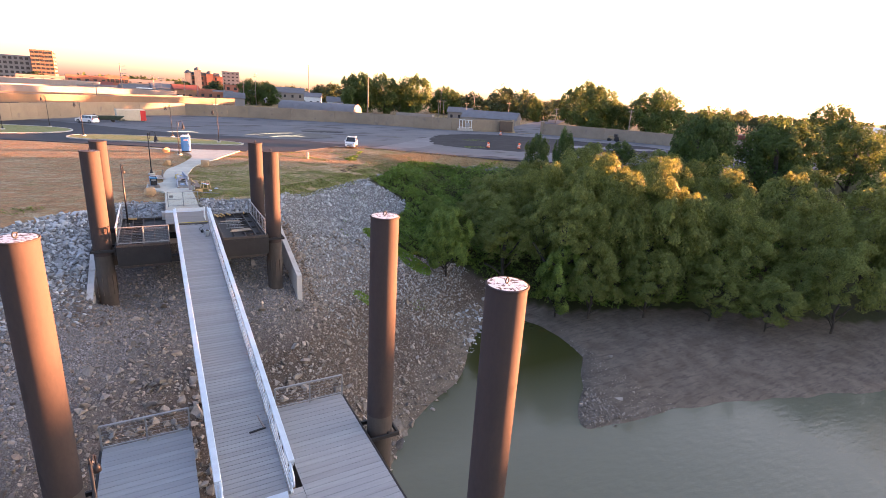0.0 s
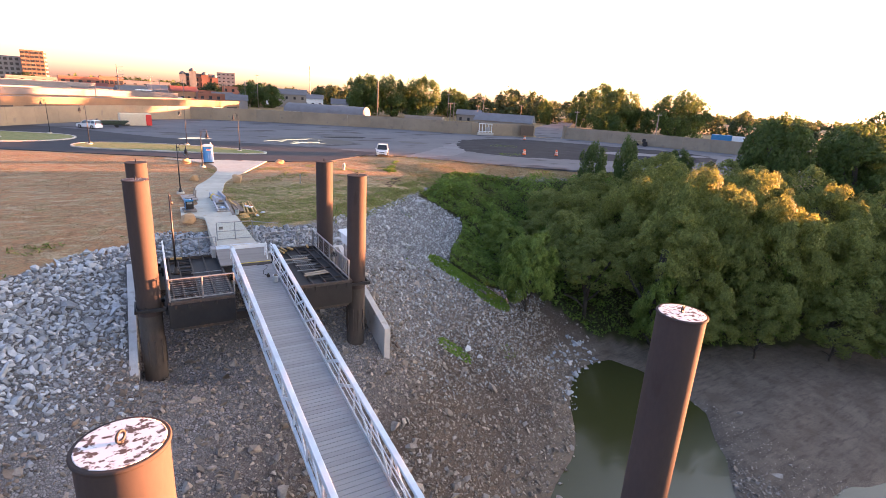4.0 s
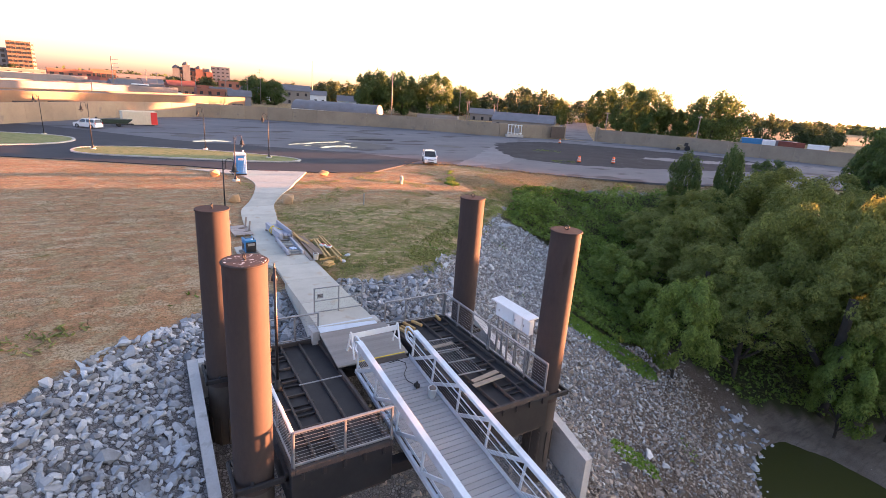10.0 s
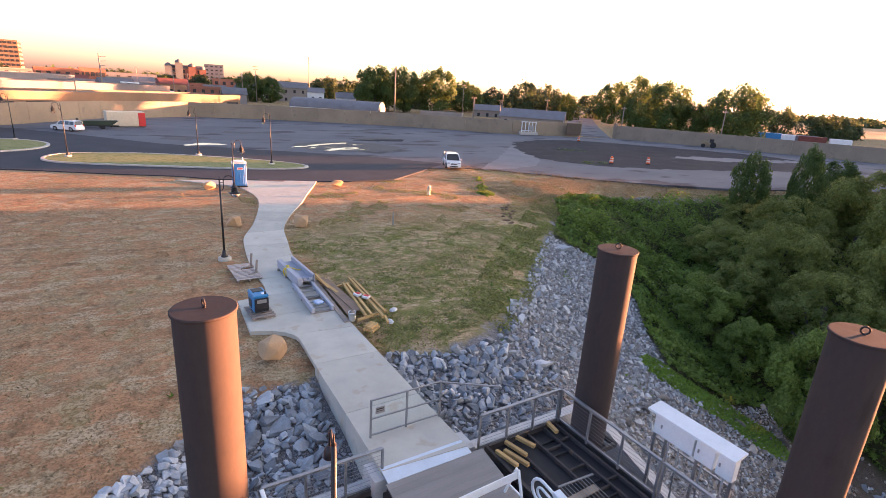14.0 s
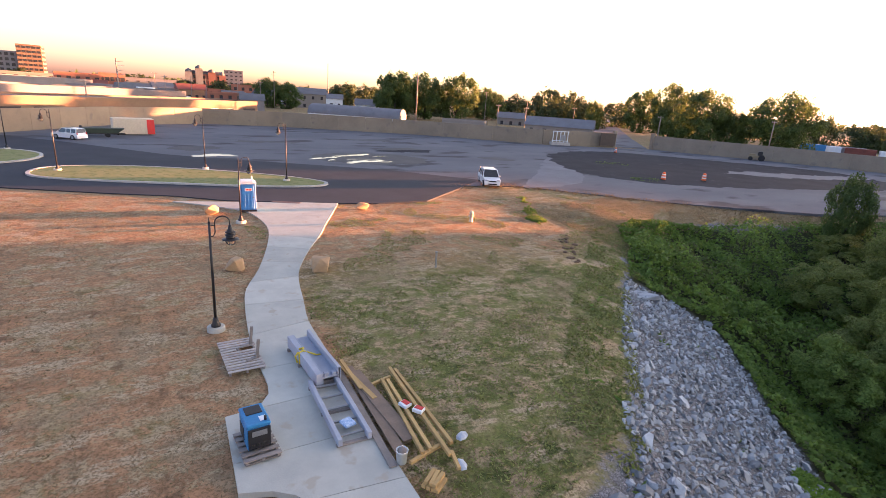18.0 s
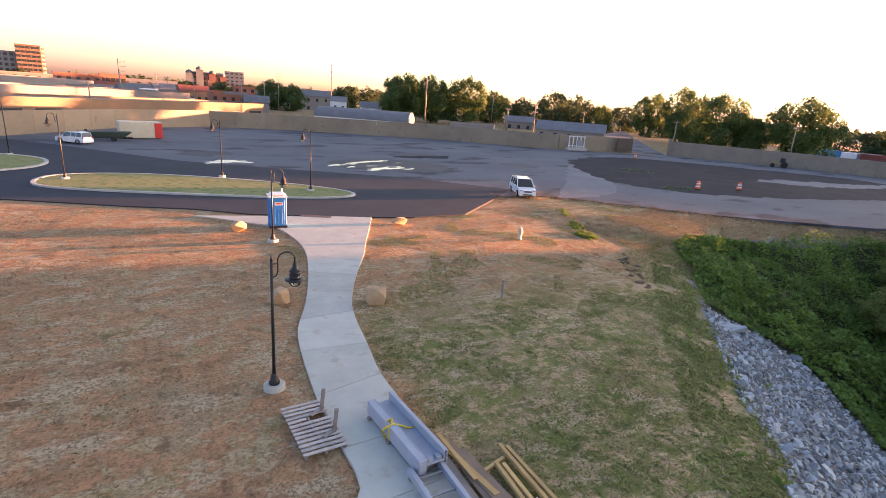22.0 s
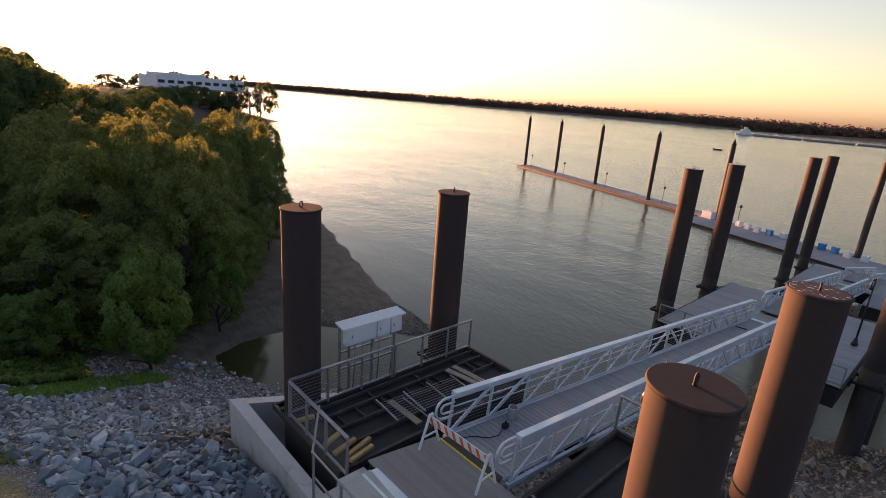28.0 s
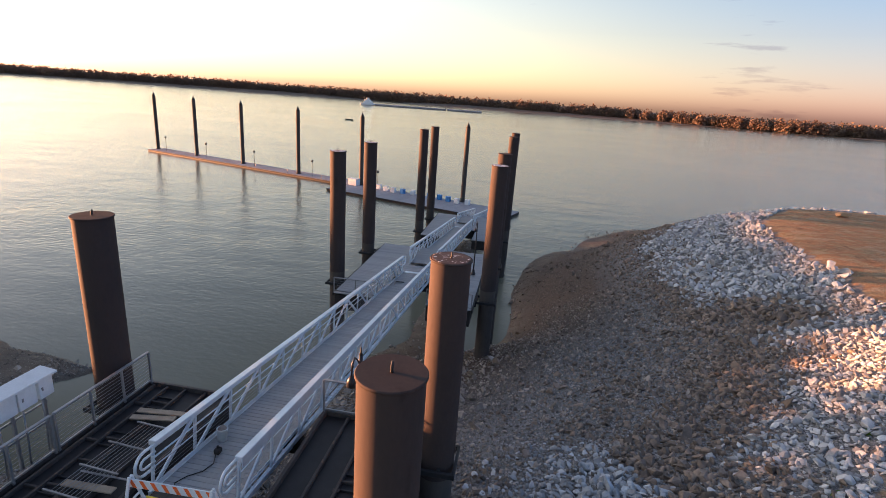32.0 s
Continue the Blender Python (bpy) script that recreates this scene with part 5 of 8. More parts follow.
def toilet_cabin():
    root = thing("portable_toilet", "blue plastic portable toilet cabin with white roof", "portable toilet", Matrix.Translation((3.02, 75.5, 0.035)) @ Matrix.Rotation(radians(-6), 4, "Z"))
    part("skid", Shape().box((0, 0, 0.06), (1.14, 1.18, 0.12), 0.02), LAMPBLACK, root)
    part("body", Shape().box((0, 0, 1.06), (1.08, 1.1, 1.9), 0.03), BLUE, root)
    for s in (-1, 1):
        for k in range(5):
            part("side_rib", Shape().box((s * 0.545, -0.4 + 0.2 * k, 1.0), (0.03, 0.07, 1.6), 0.01), BLUE, root)
    door = part("door", Shape().box((0, -0.56, 1.02), (0.82, 0.04, 1.74), 0.015), BLUE, root)
    for k in range(3):
        part("door_rib", Shape().box((-0.22 + 0.22 * k, -0.585, 0.75), (0.09, 0.02, 1.0), 0.008), BLUE, door)
    part("label", Shape().box((0.05, -0.587, 1.6), (0.5, 0.01, 0.2)), WHITE, door, "white label plate")
    part("print", Shape().box((0.05, -0.594, 1.63), (0.4, 0.004, 0.06)).box((0.05, -0.594, 1.55), (0.34, 0.004, 0.03)), RED, door)
    part("latch", Shape().box((0.34, -0.6, 1.05), (0.05, 0.03, 0.12), 0.008), LAMPBLACK, door)
    part("roof", Shape().slab([(-0.6, -0.64), (0.6, -0.64), (0.6, 0.6), (-0.6, 0.6)], 2.0, lambda x, y: 2.09 + 0.1 * (1 - abs(x) / 0.6)).box((0, 0, 2.17), (0.9, 0.9, 0.1), 0.04), WHITE, root, "white translucent roof")
    part("vent_pipe", Shape().rod((0.35, 0.42, 2.1), (0.35, 0.42, 2.42), 0.05, seg=10), WHITE, root)


toilet_cabin()


def generator():
    root = thing("generator", "bright blue and black engine welder on a wooden pallet", "generator", Matrix.Translation((-1.1, 48.62, 0.035)) @ Matrix.Rotation(radians(4), 4, "Z"))
    pal = part("pallet", Shape().box((0, 0, 0.05), (0.85, 1.25, 0.03)), GREYWOOD, root)
    for k in range(6):
        part("slat", Shape().box((0, -0.56 + k * 0.224, 0.125), (0.9, 0.13, 0.025)), GREYWOOD, pal)
    for x in (-0.38, 0, 0.38):
        part("runner", Shape().box((x, 0, 0.07), (0.06, 1.25, 0.09)), GREYWOOD, pal)
    part("body", Shape().box((0, 0.12, 0.48), (0.56, 0.86, 0.6), 0.03), TEAL, root)
    part("lid", Shape().box((0, 0.14, 0.83), (0.58, 0.9, 0.11), 0.03), TEAL, root)
    part("intake", Shape().box((0, 0.32, 0.89), (0.4, 0.36, 0.03), 0.01), LAMPBLACK, root)
    part("exhaust", Shape().rod((0.18, -0.2, 0.87), (0.18, -0.2, 1.0), 0.035, seg=10), LAMPBLACK, root)
    part("front_panel", Shape().box((0, -0.33, 0.5), (0.54, 0.05, 0.56), 0.015), LAMPBLACK, root)
    for k in range(4):
        part("socket", Shape().box((-0.18 + 0.12 * k, -0.365, 0.34), (0.08, 0.03, 0.1), 0.008), RUBBER, root)
    part("meter", Shape().box((0, -0.362, 0.66), (0.36, 0.02, 0.14), 0.006), GALV, root)
    part("top_label", Shape().box((0.14, -0.1, 0.888), (0.16, 0.2, 0.006)), WHITE, root)
    for s in (-1, 1):
        part("side_grille", Shape().box((s * 0.285, 0.25, 0.45), (0.02, 0.4, 0.34), 0.005), LAMPBLACK, root)


generator()


def slatted_pallet():
    root = thing("pallet", "grey weathered slatted pallets lying beside the footpath", "pallet", Matrix.Translation((-0.76, 53.52, 0)) @ Matrix.Rotation(radians(2), 4, "Z"))
    for x in (-0.5, 0, 0.5):
        part("runner", Shape().box((x, 0, 0.06), (0.06, 2.25, 0.1)), GREYWOOD, root)
    rnd = random.Random(4)
    for k in range(13):
        if k == 8:
            continue
        part("slat", Shape().box((0, -1.07 + k * 0.178, 0.125), (1.15, 0.1, 0.025), turn=rnd.uniform(-1.5, 1.5)), PALLETWOOD, root)
    part("broken_slat", Shape().box((-0.32, 0.36, 0.125), (0.5, 0.1, 0.025), turn=4), PALLETWOOD, root)
    for y in (0.55, -0.5):
        part("loose_post", Shape().beam((0.42, y, 0.14), (0.5, y + 0.05, 0.78), 0.07, 0.09), GREYWOOD, root)
        part("loose_board", Shape().box((0.3, y, 0.16), (0.5, 0.12, 0.03), turn=30), GREYWOOD, root)


slatted_pallet()


def beam_bundle():
    m = Matrix.Translation((1.28, 52.05, 0.035)) @ Matrix.Rotation(radians(3.8), 4, "Z")
    root = thing("steel_beams", "bundle of grey-violet primed channel beams with yellow strap", "steel beams", m)
    part("box_beam", Shape().box((-0.31, 0, 0.3), (0.2, 2.9, 0.4), 0.012).box((-0.195, 0, 0.485), (0.03, 2.9, 0.03)), LILAC, root)
    part("channel", Shape().box((0.05, 0, 0.33), (0.5, 2.9, 0.03)).box((-0.185, 0, 0.25), (0.025, 2.86, 0.3)).box((0.29, 0, 0.37), (0.025, 2.9, 0.42)), LILAC, root)
    part("upright_channel", Shape().box((0.37, 0, 0.34), (0.025, 2.9, 0.5)).box((0.33, 0, 0.585), (0.1, 2.9, 0.022)).box((0.33, 0, 0.1), (0.1, 2.9, 0.022)), LILAC, root)
    for x, y in ((-0.05, -1.3), (0.18, -1.34)):
        part("end_bracket", Shape().box((x, y, 0.39), (0.14, 0.16, 0.1), 0.01), LILAC, root)
    for y in (-1.2, 0.1, 1.25):
        part("bearer", Shape().box((0, y, 0.05), (0.95, 0.1, 0.1)), GREYWOOD, root)
    part("strap", Shape().path([(-0.42, 0.1, 0.06), (-0.425, 0.12, 0.5), (-0.3, 0.15, 0.53), (-0.1, 0.1, 0.45), (0.1, 0.0, 0.37), (0.24, -0.04, 0.37)], 0.026, 6).path([(-0.45, 0.15, 0.5), (-0.5, 0.3, 0.3), (-0.46, 0.2, 0.1)], 0.03, 6).path([(-0.3, 0.2, 0.53), (-0.2, 0.36, 0.52), (-0.36, 0.32, 0.53)], 0.03, 6), YELLOW, root, "yellow ratchet strap, knotted")


beam_bundle()


def ladder_frame():
    root = thing("steel_frame", "primed steel ladder frame lying flat on the footpath", "steel frame", Matrix.Translation((1.2, 49.25, 0.035)) @ Matrix.Rotation(radians(-1), 4, "Z"))
    for x in (-0.4, 0.4):
        part("side_rail", Shape().box((x, 0, 0.16), (0.12, 3.1, 0.2), 0.01), LILAC, root)
    for k in range(5):
        part("rung", Shape().box((0, -1.25 + k * 0.62, 0.14), (0.7, 0.06, 0.06), 0.008), GALV, root)
    for y in (-1.45, 0.0, 1.4):
        part("block", Shape().box((0, y, 0.03), (0.95, 0.1, 0.06)), GREYWOOD, root)
    part("package", Shape().box((0.02, -0.85, 0.2), (0.34, 0.36, 0.1), 0.03, 15), BAGBLUE, root, "blue and white wrapped package")


BROWNBOARD = mat("brown_form_board", (0.25, 0.175, 0.125), (0.18, 0.13, 0.095), 2, 25, (0.75, 0.9), bump=0.1, vary=0.12)
BAGGREY = mat("clear_plastic_film", (0.5, 0.54, 0.58), (0.3, 0.36, 0.42), 14, 40, (0.2, 0.4), bump=0.4)
BAGBLUE = mat("blue_white_wrap", (0.55, 0.65, 0.78), (0.1, 0.25, 0.5), 9, 30, (0.3, 0.5), bump=0.2)
ladder_frame()
for k, (x0, y0, x1, y1, w, m) in enumerate(((1.95, 51.7, 1.72, 46.5, 0.2, GREYWOOD), (2.25, 51.4, 2.1, 46.9, 0.3, BROWNBOARD), (2.3, 51.0, 2.52, 47.2, 0.42, BROWNBOARD), (2.02, 51.6, 2.35, 49.3, 0.16, TIMBER), (2.12, 51.75, 2.15, 49.9, 0.12, TIMBER))):
    single("board", Shape().beam((x0, y0, 0.07 + 0.035 * k), (x1, y1, 0.06 + 0.03 * k), w, 0.04, 0.004), m, "long sawn board lying beside the steel frame", "board", group="loose boards")


def timber_frame():
    root = thing("concrete_form", "nailed yellow timber form lying on the lawn", "formwork", (0, 0, 0.02))
    for x0, y0, x1, y1 in ((2.95, 50.2, 2.55, 46.55), (3.1, 50.1, 2.8, 46.6), (3.45, 50.75, 3.15, 46.2), (3.58, 50.6, 3.42, 46.6)):
        part("rail", Shape().beam((x0, y0, 0.12), (x1, y1, 0.12), 0.1, 0.1, 0.005), TIMBER, root)
    for x0, y0, x1, y1 in ((2.1, 50.0, 3.3, 50.35), (2.15, 46.45, 3.2, 46.75), (3.3, 46.4, 3.15, 45.75)):
        part("cross_piece", Shape().beam((x0, y0, 0.05), (x1, y1, 0.05), 0.09, 0.09, 0.005), TIMBER, root)


timber_frame()
for x, y, a in ((2.98, 48.55, 20), (3.22, 48.15, 35)):
    root = thing("carton", "red and white printed carton lying on the timber form", "carton", Matrix.Translation((x, y, 0.19)) @ Matrix.Rotation(radians(a), 4, "Z"), "cartons")
    part("box", Shape().box((0, 0, 0.05), (0.26, 0.3, 0.1), 0.01), WHITE, root)
    part("band", Shape().box((0.03, 0, 0.103), (0.17, 0.24, 0.006)), RED, root)
for x, y, a in ((3.9, 46.85, 30), (3.3, 45.9, 80)):
    single("plastic_bag", Shape().spin([(0.14, 0), (0.19, 0.04), (0.15, 0.1), (0.06, 0.14), (0.01, 0.15)], 7, smooth=False), BAGGREY, "crumpled pale clear plastic bag on the grass", "bag", Matrix.Translation((x, y, 0.0)) @ Matrix.Rotation(radians(a), 4, "Z") @ Matrix.Diagonal((1.2, 0.8, 0.8, 1)), "bags")
for k in range(7):
    single("wood_offcut", Shape().box((0, 0, 0.05), (0.1, 0.5, 0.09), 0.006), TIMBER, "short yellow timber offcut in a heap on the grass", "timber", Matrix.Translation((2.28 + 0.066 * (k % 4) + 0.05 * (k // 4), 45.75 - 0.094 * (k % 4), 0.01 + 0.092 * (k // 4))) @ Matrix.Rotation(radians(-55 + 3 * (k % 3)), 4, "Z"), "timber offcuts")


def hydrant():
    root = thing("fire_hydrant", "pale weathered fire hydrant standing in the lawn", "fire hydrant", (17.95, 68.6, -0.1))
    part("barrel", Shape().spin([(0.17, 0), (0.17, 0.05), (0.12, 0.07), (0.12, 0.6), (0.17, 0.62), (0.17, 0.67)], 14), BONE, root)
    part("bonnet", Shape().spin([(0.15, 0.67), (0.14, 0.75), (0.08, 0.84), (0.03, 0.86), (0.03, 0.92)], 14), BONE, root)
    for d in ((1, 0), (-1, 0), (0, -1)):
        part("nozzle", Shape().rod((d[0] * 0.1, d[1] * 0.1, 0.48), (d[0] * 0.22, d[1] * 0.22, 0.48), 0.065, seg=10), BONE, root)


BONE = mat("bone_enamel", (0.62, 0.56, 0.44), (0.5, 0.44, 0.34), 4, 30, (0.5, 0.7))
hydrant()
single("marker_post", Shape().box((0, 0, 0.45), (0.1, 0.06, 0.95), 0.01).box((0, 0, 0.94), (0.13, 0.08, 0.05), 0.01), GALV, "grey utility marker post in the lawn", "marker post", (10.2, 59.95, -0.15))
RUSTRED = mat("rust_red_plate", (0.16, 0.09, 0.075), (0.12, 0.07, 0.06), 5, 30)
single("tactile_plate", Shape().box((0, 0, 0), (2.2, 0.5, 0.016), 0.004), RUSTRED, "rust-red ribbed plate let into the footpath at the road", "plate", Matrix.Translation((6.2, 77.6, 0.047)) @ Matrix.Rotation(radians(-25), 4, "Z"))


def car(x, y, heading, length, width, height, kind, label, name):
    """A car from a side outline swept across, narrower at the windows; its nose points to local +y."""
    root = thing(name, label, "car", Matrix.Translation((x, y, 0.045)) @ Matrix.Rotation(radians(heading), 4, "Z"))
    L, W, H = length, width, height
    low = [(-0.5, 0.22), (-0.5, 0.6), (-0.47, 0.98 if kind == "van" else 0.95), (0.26, 0.95), (0.46, 0.82), (0.5, 0.66), (0.5, 0.25)]
    s = Shape()

    def loft(outline, halves):
        n = len(outline)
        vs = [(-h, f * L, z) for (f, z), h in zip(outline, halves)] + [(h, f * L, z) for (f, z), h in zip(outline, halves)]
        return vs, [tuple(range(n)), tuple(reversed(range(n, 2 * n)))] + [(i, n + i, n + (i + 1) % n, (i + 1) % n) for i in range(n)]

    part("body", Shape().add(*loft(low, [W / 2 * 0.96, W / 2, W / 2 * 0.97, W / 2 * 0.97, W / 2 * 0.93, W / 2 * 0.9, W / 2 * 0.88])), CARWHITE, root)
    cab = [(-0.475, 0.95), (-0.43, H - 0.08), (-0.1, H), (0.08, H - 0.05), (0.27, 0.95)]
    part("cabin", Shape().add(*loft(cab, [W / 2 * 0.94, W / 2 * 0.78, W / 2 * 0.76, W / 2 * 0.76, W / 2 * 0.9])), DARKGLASS, root, "dark tinted windows")
    roof = [(-0.44, H - 0.06), (-0.3, H + 0.0), (-0.1, H + 0.015), (0.085, H - 0.035), (0.06, H - 0.09), (-0.43, H - 0.12)]
    part("roof", Shape().add(*loft(roof, [W / 2 * 0.79, W / 2 * 0.785, W / 2 * 0.775, W / 2 * 0.77, W / 2 * 0.8, W / 2 * 0.81])), CARWHITE, root)
    for sx in (-1, 1):
        for f, w in ((-0.46, 0.1), (-0.27, 0.06), (-0.09, 0.06)):
            part("pillar", Shape().beam((sx * W / 2 * 0.955, f * L, 0.93), (sx * W / 2 * 0.795, f * L + 0.05, H - 0.08), w, 0.03), CARWHITE, root)
        part("pillar", Shape().beam((sx * W / 2 * 0.915, 0.265 * L, 0.94), (sx * W / 2 * 0.78, 0.085 * L, H - 0.05), 0.07, 0.04), CARWHITE, root)
        part("roof_bar", Shape().rod((sx * W * 0.34, -0.36 * L, H + 0.05), (sx * W * 0.34, 0.0, H + 0.05), 0.02, seg=6), LAMPBLACK, root)
        part("mirror", Shape().box((sx * (W / 2 + 0.08), 0.17 * L, 1.02), (0.16, 0.08, 0.13), 0.03), CARWHITE, root)
        part("headlight", Shape().box((sx * W * 0.34, 0.47 * L, 0.74), (0.36, 0.26, 0.13), 0.03), CLEARLENS, root, "clear headlight")
        part("tail_light", Shape().box((sx * W * 0.44, -0.485 * L, 0.85), (0.14, 0.12, 0.3), 0.02), REDGLASS, root, "red tail light")
        for f in (-0.31, 0.31):
            wheel = part("wheel", Shape().rod((sx * (W / 2 - 0.2), f * L, 0.33), (sx * (W / 2 + 0.01), f * L, 0.33), 0.33, seg=20), TYRE, root)
            part("rim", Shape().rod((sx * (W / 2 - 0.05), f * L, 0.33), (sx * (W / 2 + 0.02), f * L, 0.33), 0.2, seg=14), GALV, wheel)
    part("bumper", Shape().box((0, 0.492 * L, 0.42), (W * 0.84, 0.12, 0.26), 0.04), CARWHITE, root)
    part("grille", Shape().box((0, 0.502 * L, 0.66), (W * 0.42, 0.05, 0.14), 0.02), LAMPBLACK, root)
    part("air_intake", Shape().box((0, 0.502 * L + 0.03, 0.36), (W * 0.5, 0.06, 0.12), 0.02), LAMPBLACK, root)
    part("number_plate", Shape().box((0, 0.512 * L + 0.02, 0.5), (0.3, 0.02, 0.12)), WHITE, root, "plain plate")


CLEARLENS = mat("clear_lens", (0.5, 0.52, 0.55), (0.4, 0.42, 0.45), 3, 20, (0.08, 0.15), metal=0.3, bump=0)
car(29.3, 82.9, 155, 4.75, 1.85, 1.68, "van", "white minivan parked on the asphalt at the lawn's edge", "minivan")
car(-12.4, 124.2, 52, 4.1, 1.75, 1.55, "suv", "white sport utility car parked far across the lot", "suv")


def drum(x, y):
    root = thing("traffic_drum", "orange and white banded plastic traffic drum", "traffic drum", (x, y, 0.035), "traffic drums")
    part("base", Shape().spin([(0.42, 0), (0.42, 0.06), (0.33, 0.09)], 16), RUBBER, root)
    z = 0.08
    for k, (h, m) in enumerate(((0.24, ORANGE), (0.16, WHITE), (0.18, ORANGE), (0.16, WHITE), (0.2, ORANGE))):
        r0 = 0.31 - 0.025 * k
        part("band", Shape().spin([(r0, z), (r0 - 0.012, z + h)], 18), m, root)
        z += h
    part("handle", Shape().box((0, 0, z + 0.04), (0.22, 0.05, 0.09), 0.02), ORANGE, root)


for x, y in ((57.8, 82.4), (64.2, 80.7), (83.0, 114.0)):
    drum(x, y)


def site_trailer():
    root = thing("container", "cream steel storage container with red end doors", "container", Matrix.Translation((-4.4, 133.0, 0)) @ Matrix.Rotation(radians(10), 4, "Z"))
    part("box", Shape().box((-0.6, 0, 1.35), (5.6, 2.4, 2.4), 0.04), BONE, root)
    for k in range(12):
        part("rib", Shape().box((-3.2 + 0.45 * k, -1.22, 1.3), (0.12, 0.05, 2.1)), BONE, root)
    for y in (-0.58, 0.58):
        part("door", Shape().box((2.24, y, 1.3), (0.08, 1.12, 2.2), 0.02), RED, root, "red steel door")
    part("front_panel", Shape().box((1.7, -1.24, 1.3), (1.0, 0.05, 2.2), 0.01), RED, root)
    for x in (-2.8, 1.6):
        part("skid", Shape().box((x, 0, 0.08), (0.2, 2.2, 0.16)), BLACK, root)


site_trailer()


def skiff():
    root = thing("work_boat", "dark green flat work boat on a trailer", "boat", Matrix.Translation((-8.6, 128.2, 0)) @ Matrix.Rotation(radians(8), 4, "Z"))
    part("hull", Shape().add([(-2.6, -0.8, 1.3), (2.6, -0.8, 1.3), (2.6, 0.8, 1.3), (-2.6, 0.8, 1.3), (-2.2, -0.6, 0.6), (1.7, -0.6, 0.6), (1.7, 0.6, 0.6), (-2.2, 0.6, 0.6)], [(3, 2, 1, 0), (4, 5, 6, 7), (0, 1, 5, 4), (1, 2, 6, 5), (2, 3, 7, 6), (3, 0, 4, 7)]), GREENPAINT, root)
    part("trailer", Shape().box((0, 0, 0.5), (5.4, 1.2, 0.12), 0.02).box((-3.2, 0, 0.5), (1.2, 0.1, 0.1)), BLACK, root)
    for s in (-1, 1):
        part("wheel", Shape().rod((0.4, s * 0.75, 0.3), (0.4, s * 0.9, 0.3), 0.3, seg=14), TYRE, root)
    part("outboard", Shape().box((-2.75, 0, 1.3), (0.35, 0.35, 0.7), 0.08), LAMPBLACK, root)


GREENPAINT = mat("dark_green_paint", (0.035, 0.06, 0.045), (0.028, 0.045, 0.035), 2, 20)
skiff()


TANPAINT = mat("dusty_tan_paint", (0.3, 0.23, 0.13), (0.22, 0.17, 0.1), 2, 20)


def equipment(x, y, turn, label):
    root = thing("tractor", label, "tractor", Matrix.Translation((x, y, 0)) @ Matrix.Rotation(radians(turn), 4, "Z"))
    part("chassis", Shape().box((0, 0, 0.85), (3.2, 0.9, 0.5), 0.06), TANPAINT, root)
    part("hood", Shape().box((0.9, 0, 1.25), (1.3, 0.8, 0.5), 0.08), TANPAINT, root)
    part("cab", Shape().box((-0.5, 0, 1.6), (0.9, 0.9, 0.9), 0.06), LAMPBLACK, root)
    for xx, r in ((1.2, 0.45), (-0.9, 0.65)):
        for s in (-1, 1):
            part("wheel", Shape().rod((xx, s * 0.5, r), (xx, s * 0.85, r), r, seg=16), TYRE, root)


equipment(113.5, 101.5, 120, "small dusty tan tractor parked against the flood wall")


def control_unit():
    root = thing("gate_unit", "white wheeled gate frame standing against the flood wall", "gate unit", Matrix.Translation((80.4, 128.6, 0)) @ Matrix.Rotation(radians(-20), 4, "Z"))
    part("base", Shape().box((0, 0, 0.35), (4.6, 1.3, 0.7), 0.05), KERB, root)
    for k in range(5):
        part("frame_bar", Shape().box((-1.8 + 0.9 * k, 0, 1.9), (0.16, 0.2, 2.6), 0.02), WHITE, root)
    for z in (1.0, 3.1):
        part("rail", Shape().box((0, 0, z), (4.0, 0.24, 0.16), 0.02), WHITE, root)
    part("cabinet", Shape().box((0.6, -0.2, 1.7), (1.2, 0.5, 1.2), 0.04), GALV, root)


control_unit()

# ---- patches on the asphalt ----


def ragged(pts, amp, step=0.7):
    """The outline cut into short pieces that wander to both sides."""
    out = []
    for a, b in zip(pts, pts[1:] + pts[:1]):
        n = max(1, round(math.dist(a, b) / step))
        for k in range(n):
            x, y = a[0] + (b[0] - a[0]) * k / n, a[1] + (b[1] - a[1]) * k / n
            out.append((x + amp * float(ripple(x, y, 0.9) + 0.6 * ripple(y, x, 0.37)), y + amp * float(ripple(y + 5, x, 1.0) + 0.6 * ripple(x + 3, y, 0.41))))
    return out


def patch(name, pts, z, material, label, amp=0.55):
    single(name, Shape().slab(ragged(rounded(pts, 2), amp), -0.1, z), material, label, "patch", kind="structure")


CINDER = mat("dark_cinder", (0.017, 0.019, 0.026), (0.033, 0.036, 0.046), 0.25, 9, (0.85, 0.95), bump=0.05, wear=(0.05, 0.054, 0.066), wear_at=0.62, spec=0.1)
DAMP = mat("damp_asphalt", (0.036, 0.036, 0.04), (0.06, 0.059, 0.064), 0.4, 10, (0.6, 0.85), bump=0.2)
GATEBROWN = mat("weathered_brown_steel", (0.105, 0.08, 0.062), (0.08, 0.06, 0.05), 2, 20)
DUST = mat("pale_dust", (0.17, 0.178, 0.2), (0.115, 0.122, 0.138), 0.25, 8, (0.85, 0.95), bump=0.1)
PUDDLE = mat("standing_water", (0.10, 0.10, 0.105), (0.12, 0.12, 0.12), 0.5, 3, (0.02, 0.05), bump=0.0, spec=0.6)
patch("asphalt_patch", [(62.8, 113.2), (52.2, 97.9), (48.9, 88.9), (51.7, 80.4), (59.8, 76.7), (76.7, 71.6), (100, 68), (112, 84), (105, 93.2), (92, 108.8), (81.1, 117.2)][::1], 0.04, CINDER, "dark cinder patch on the lot")
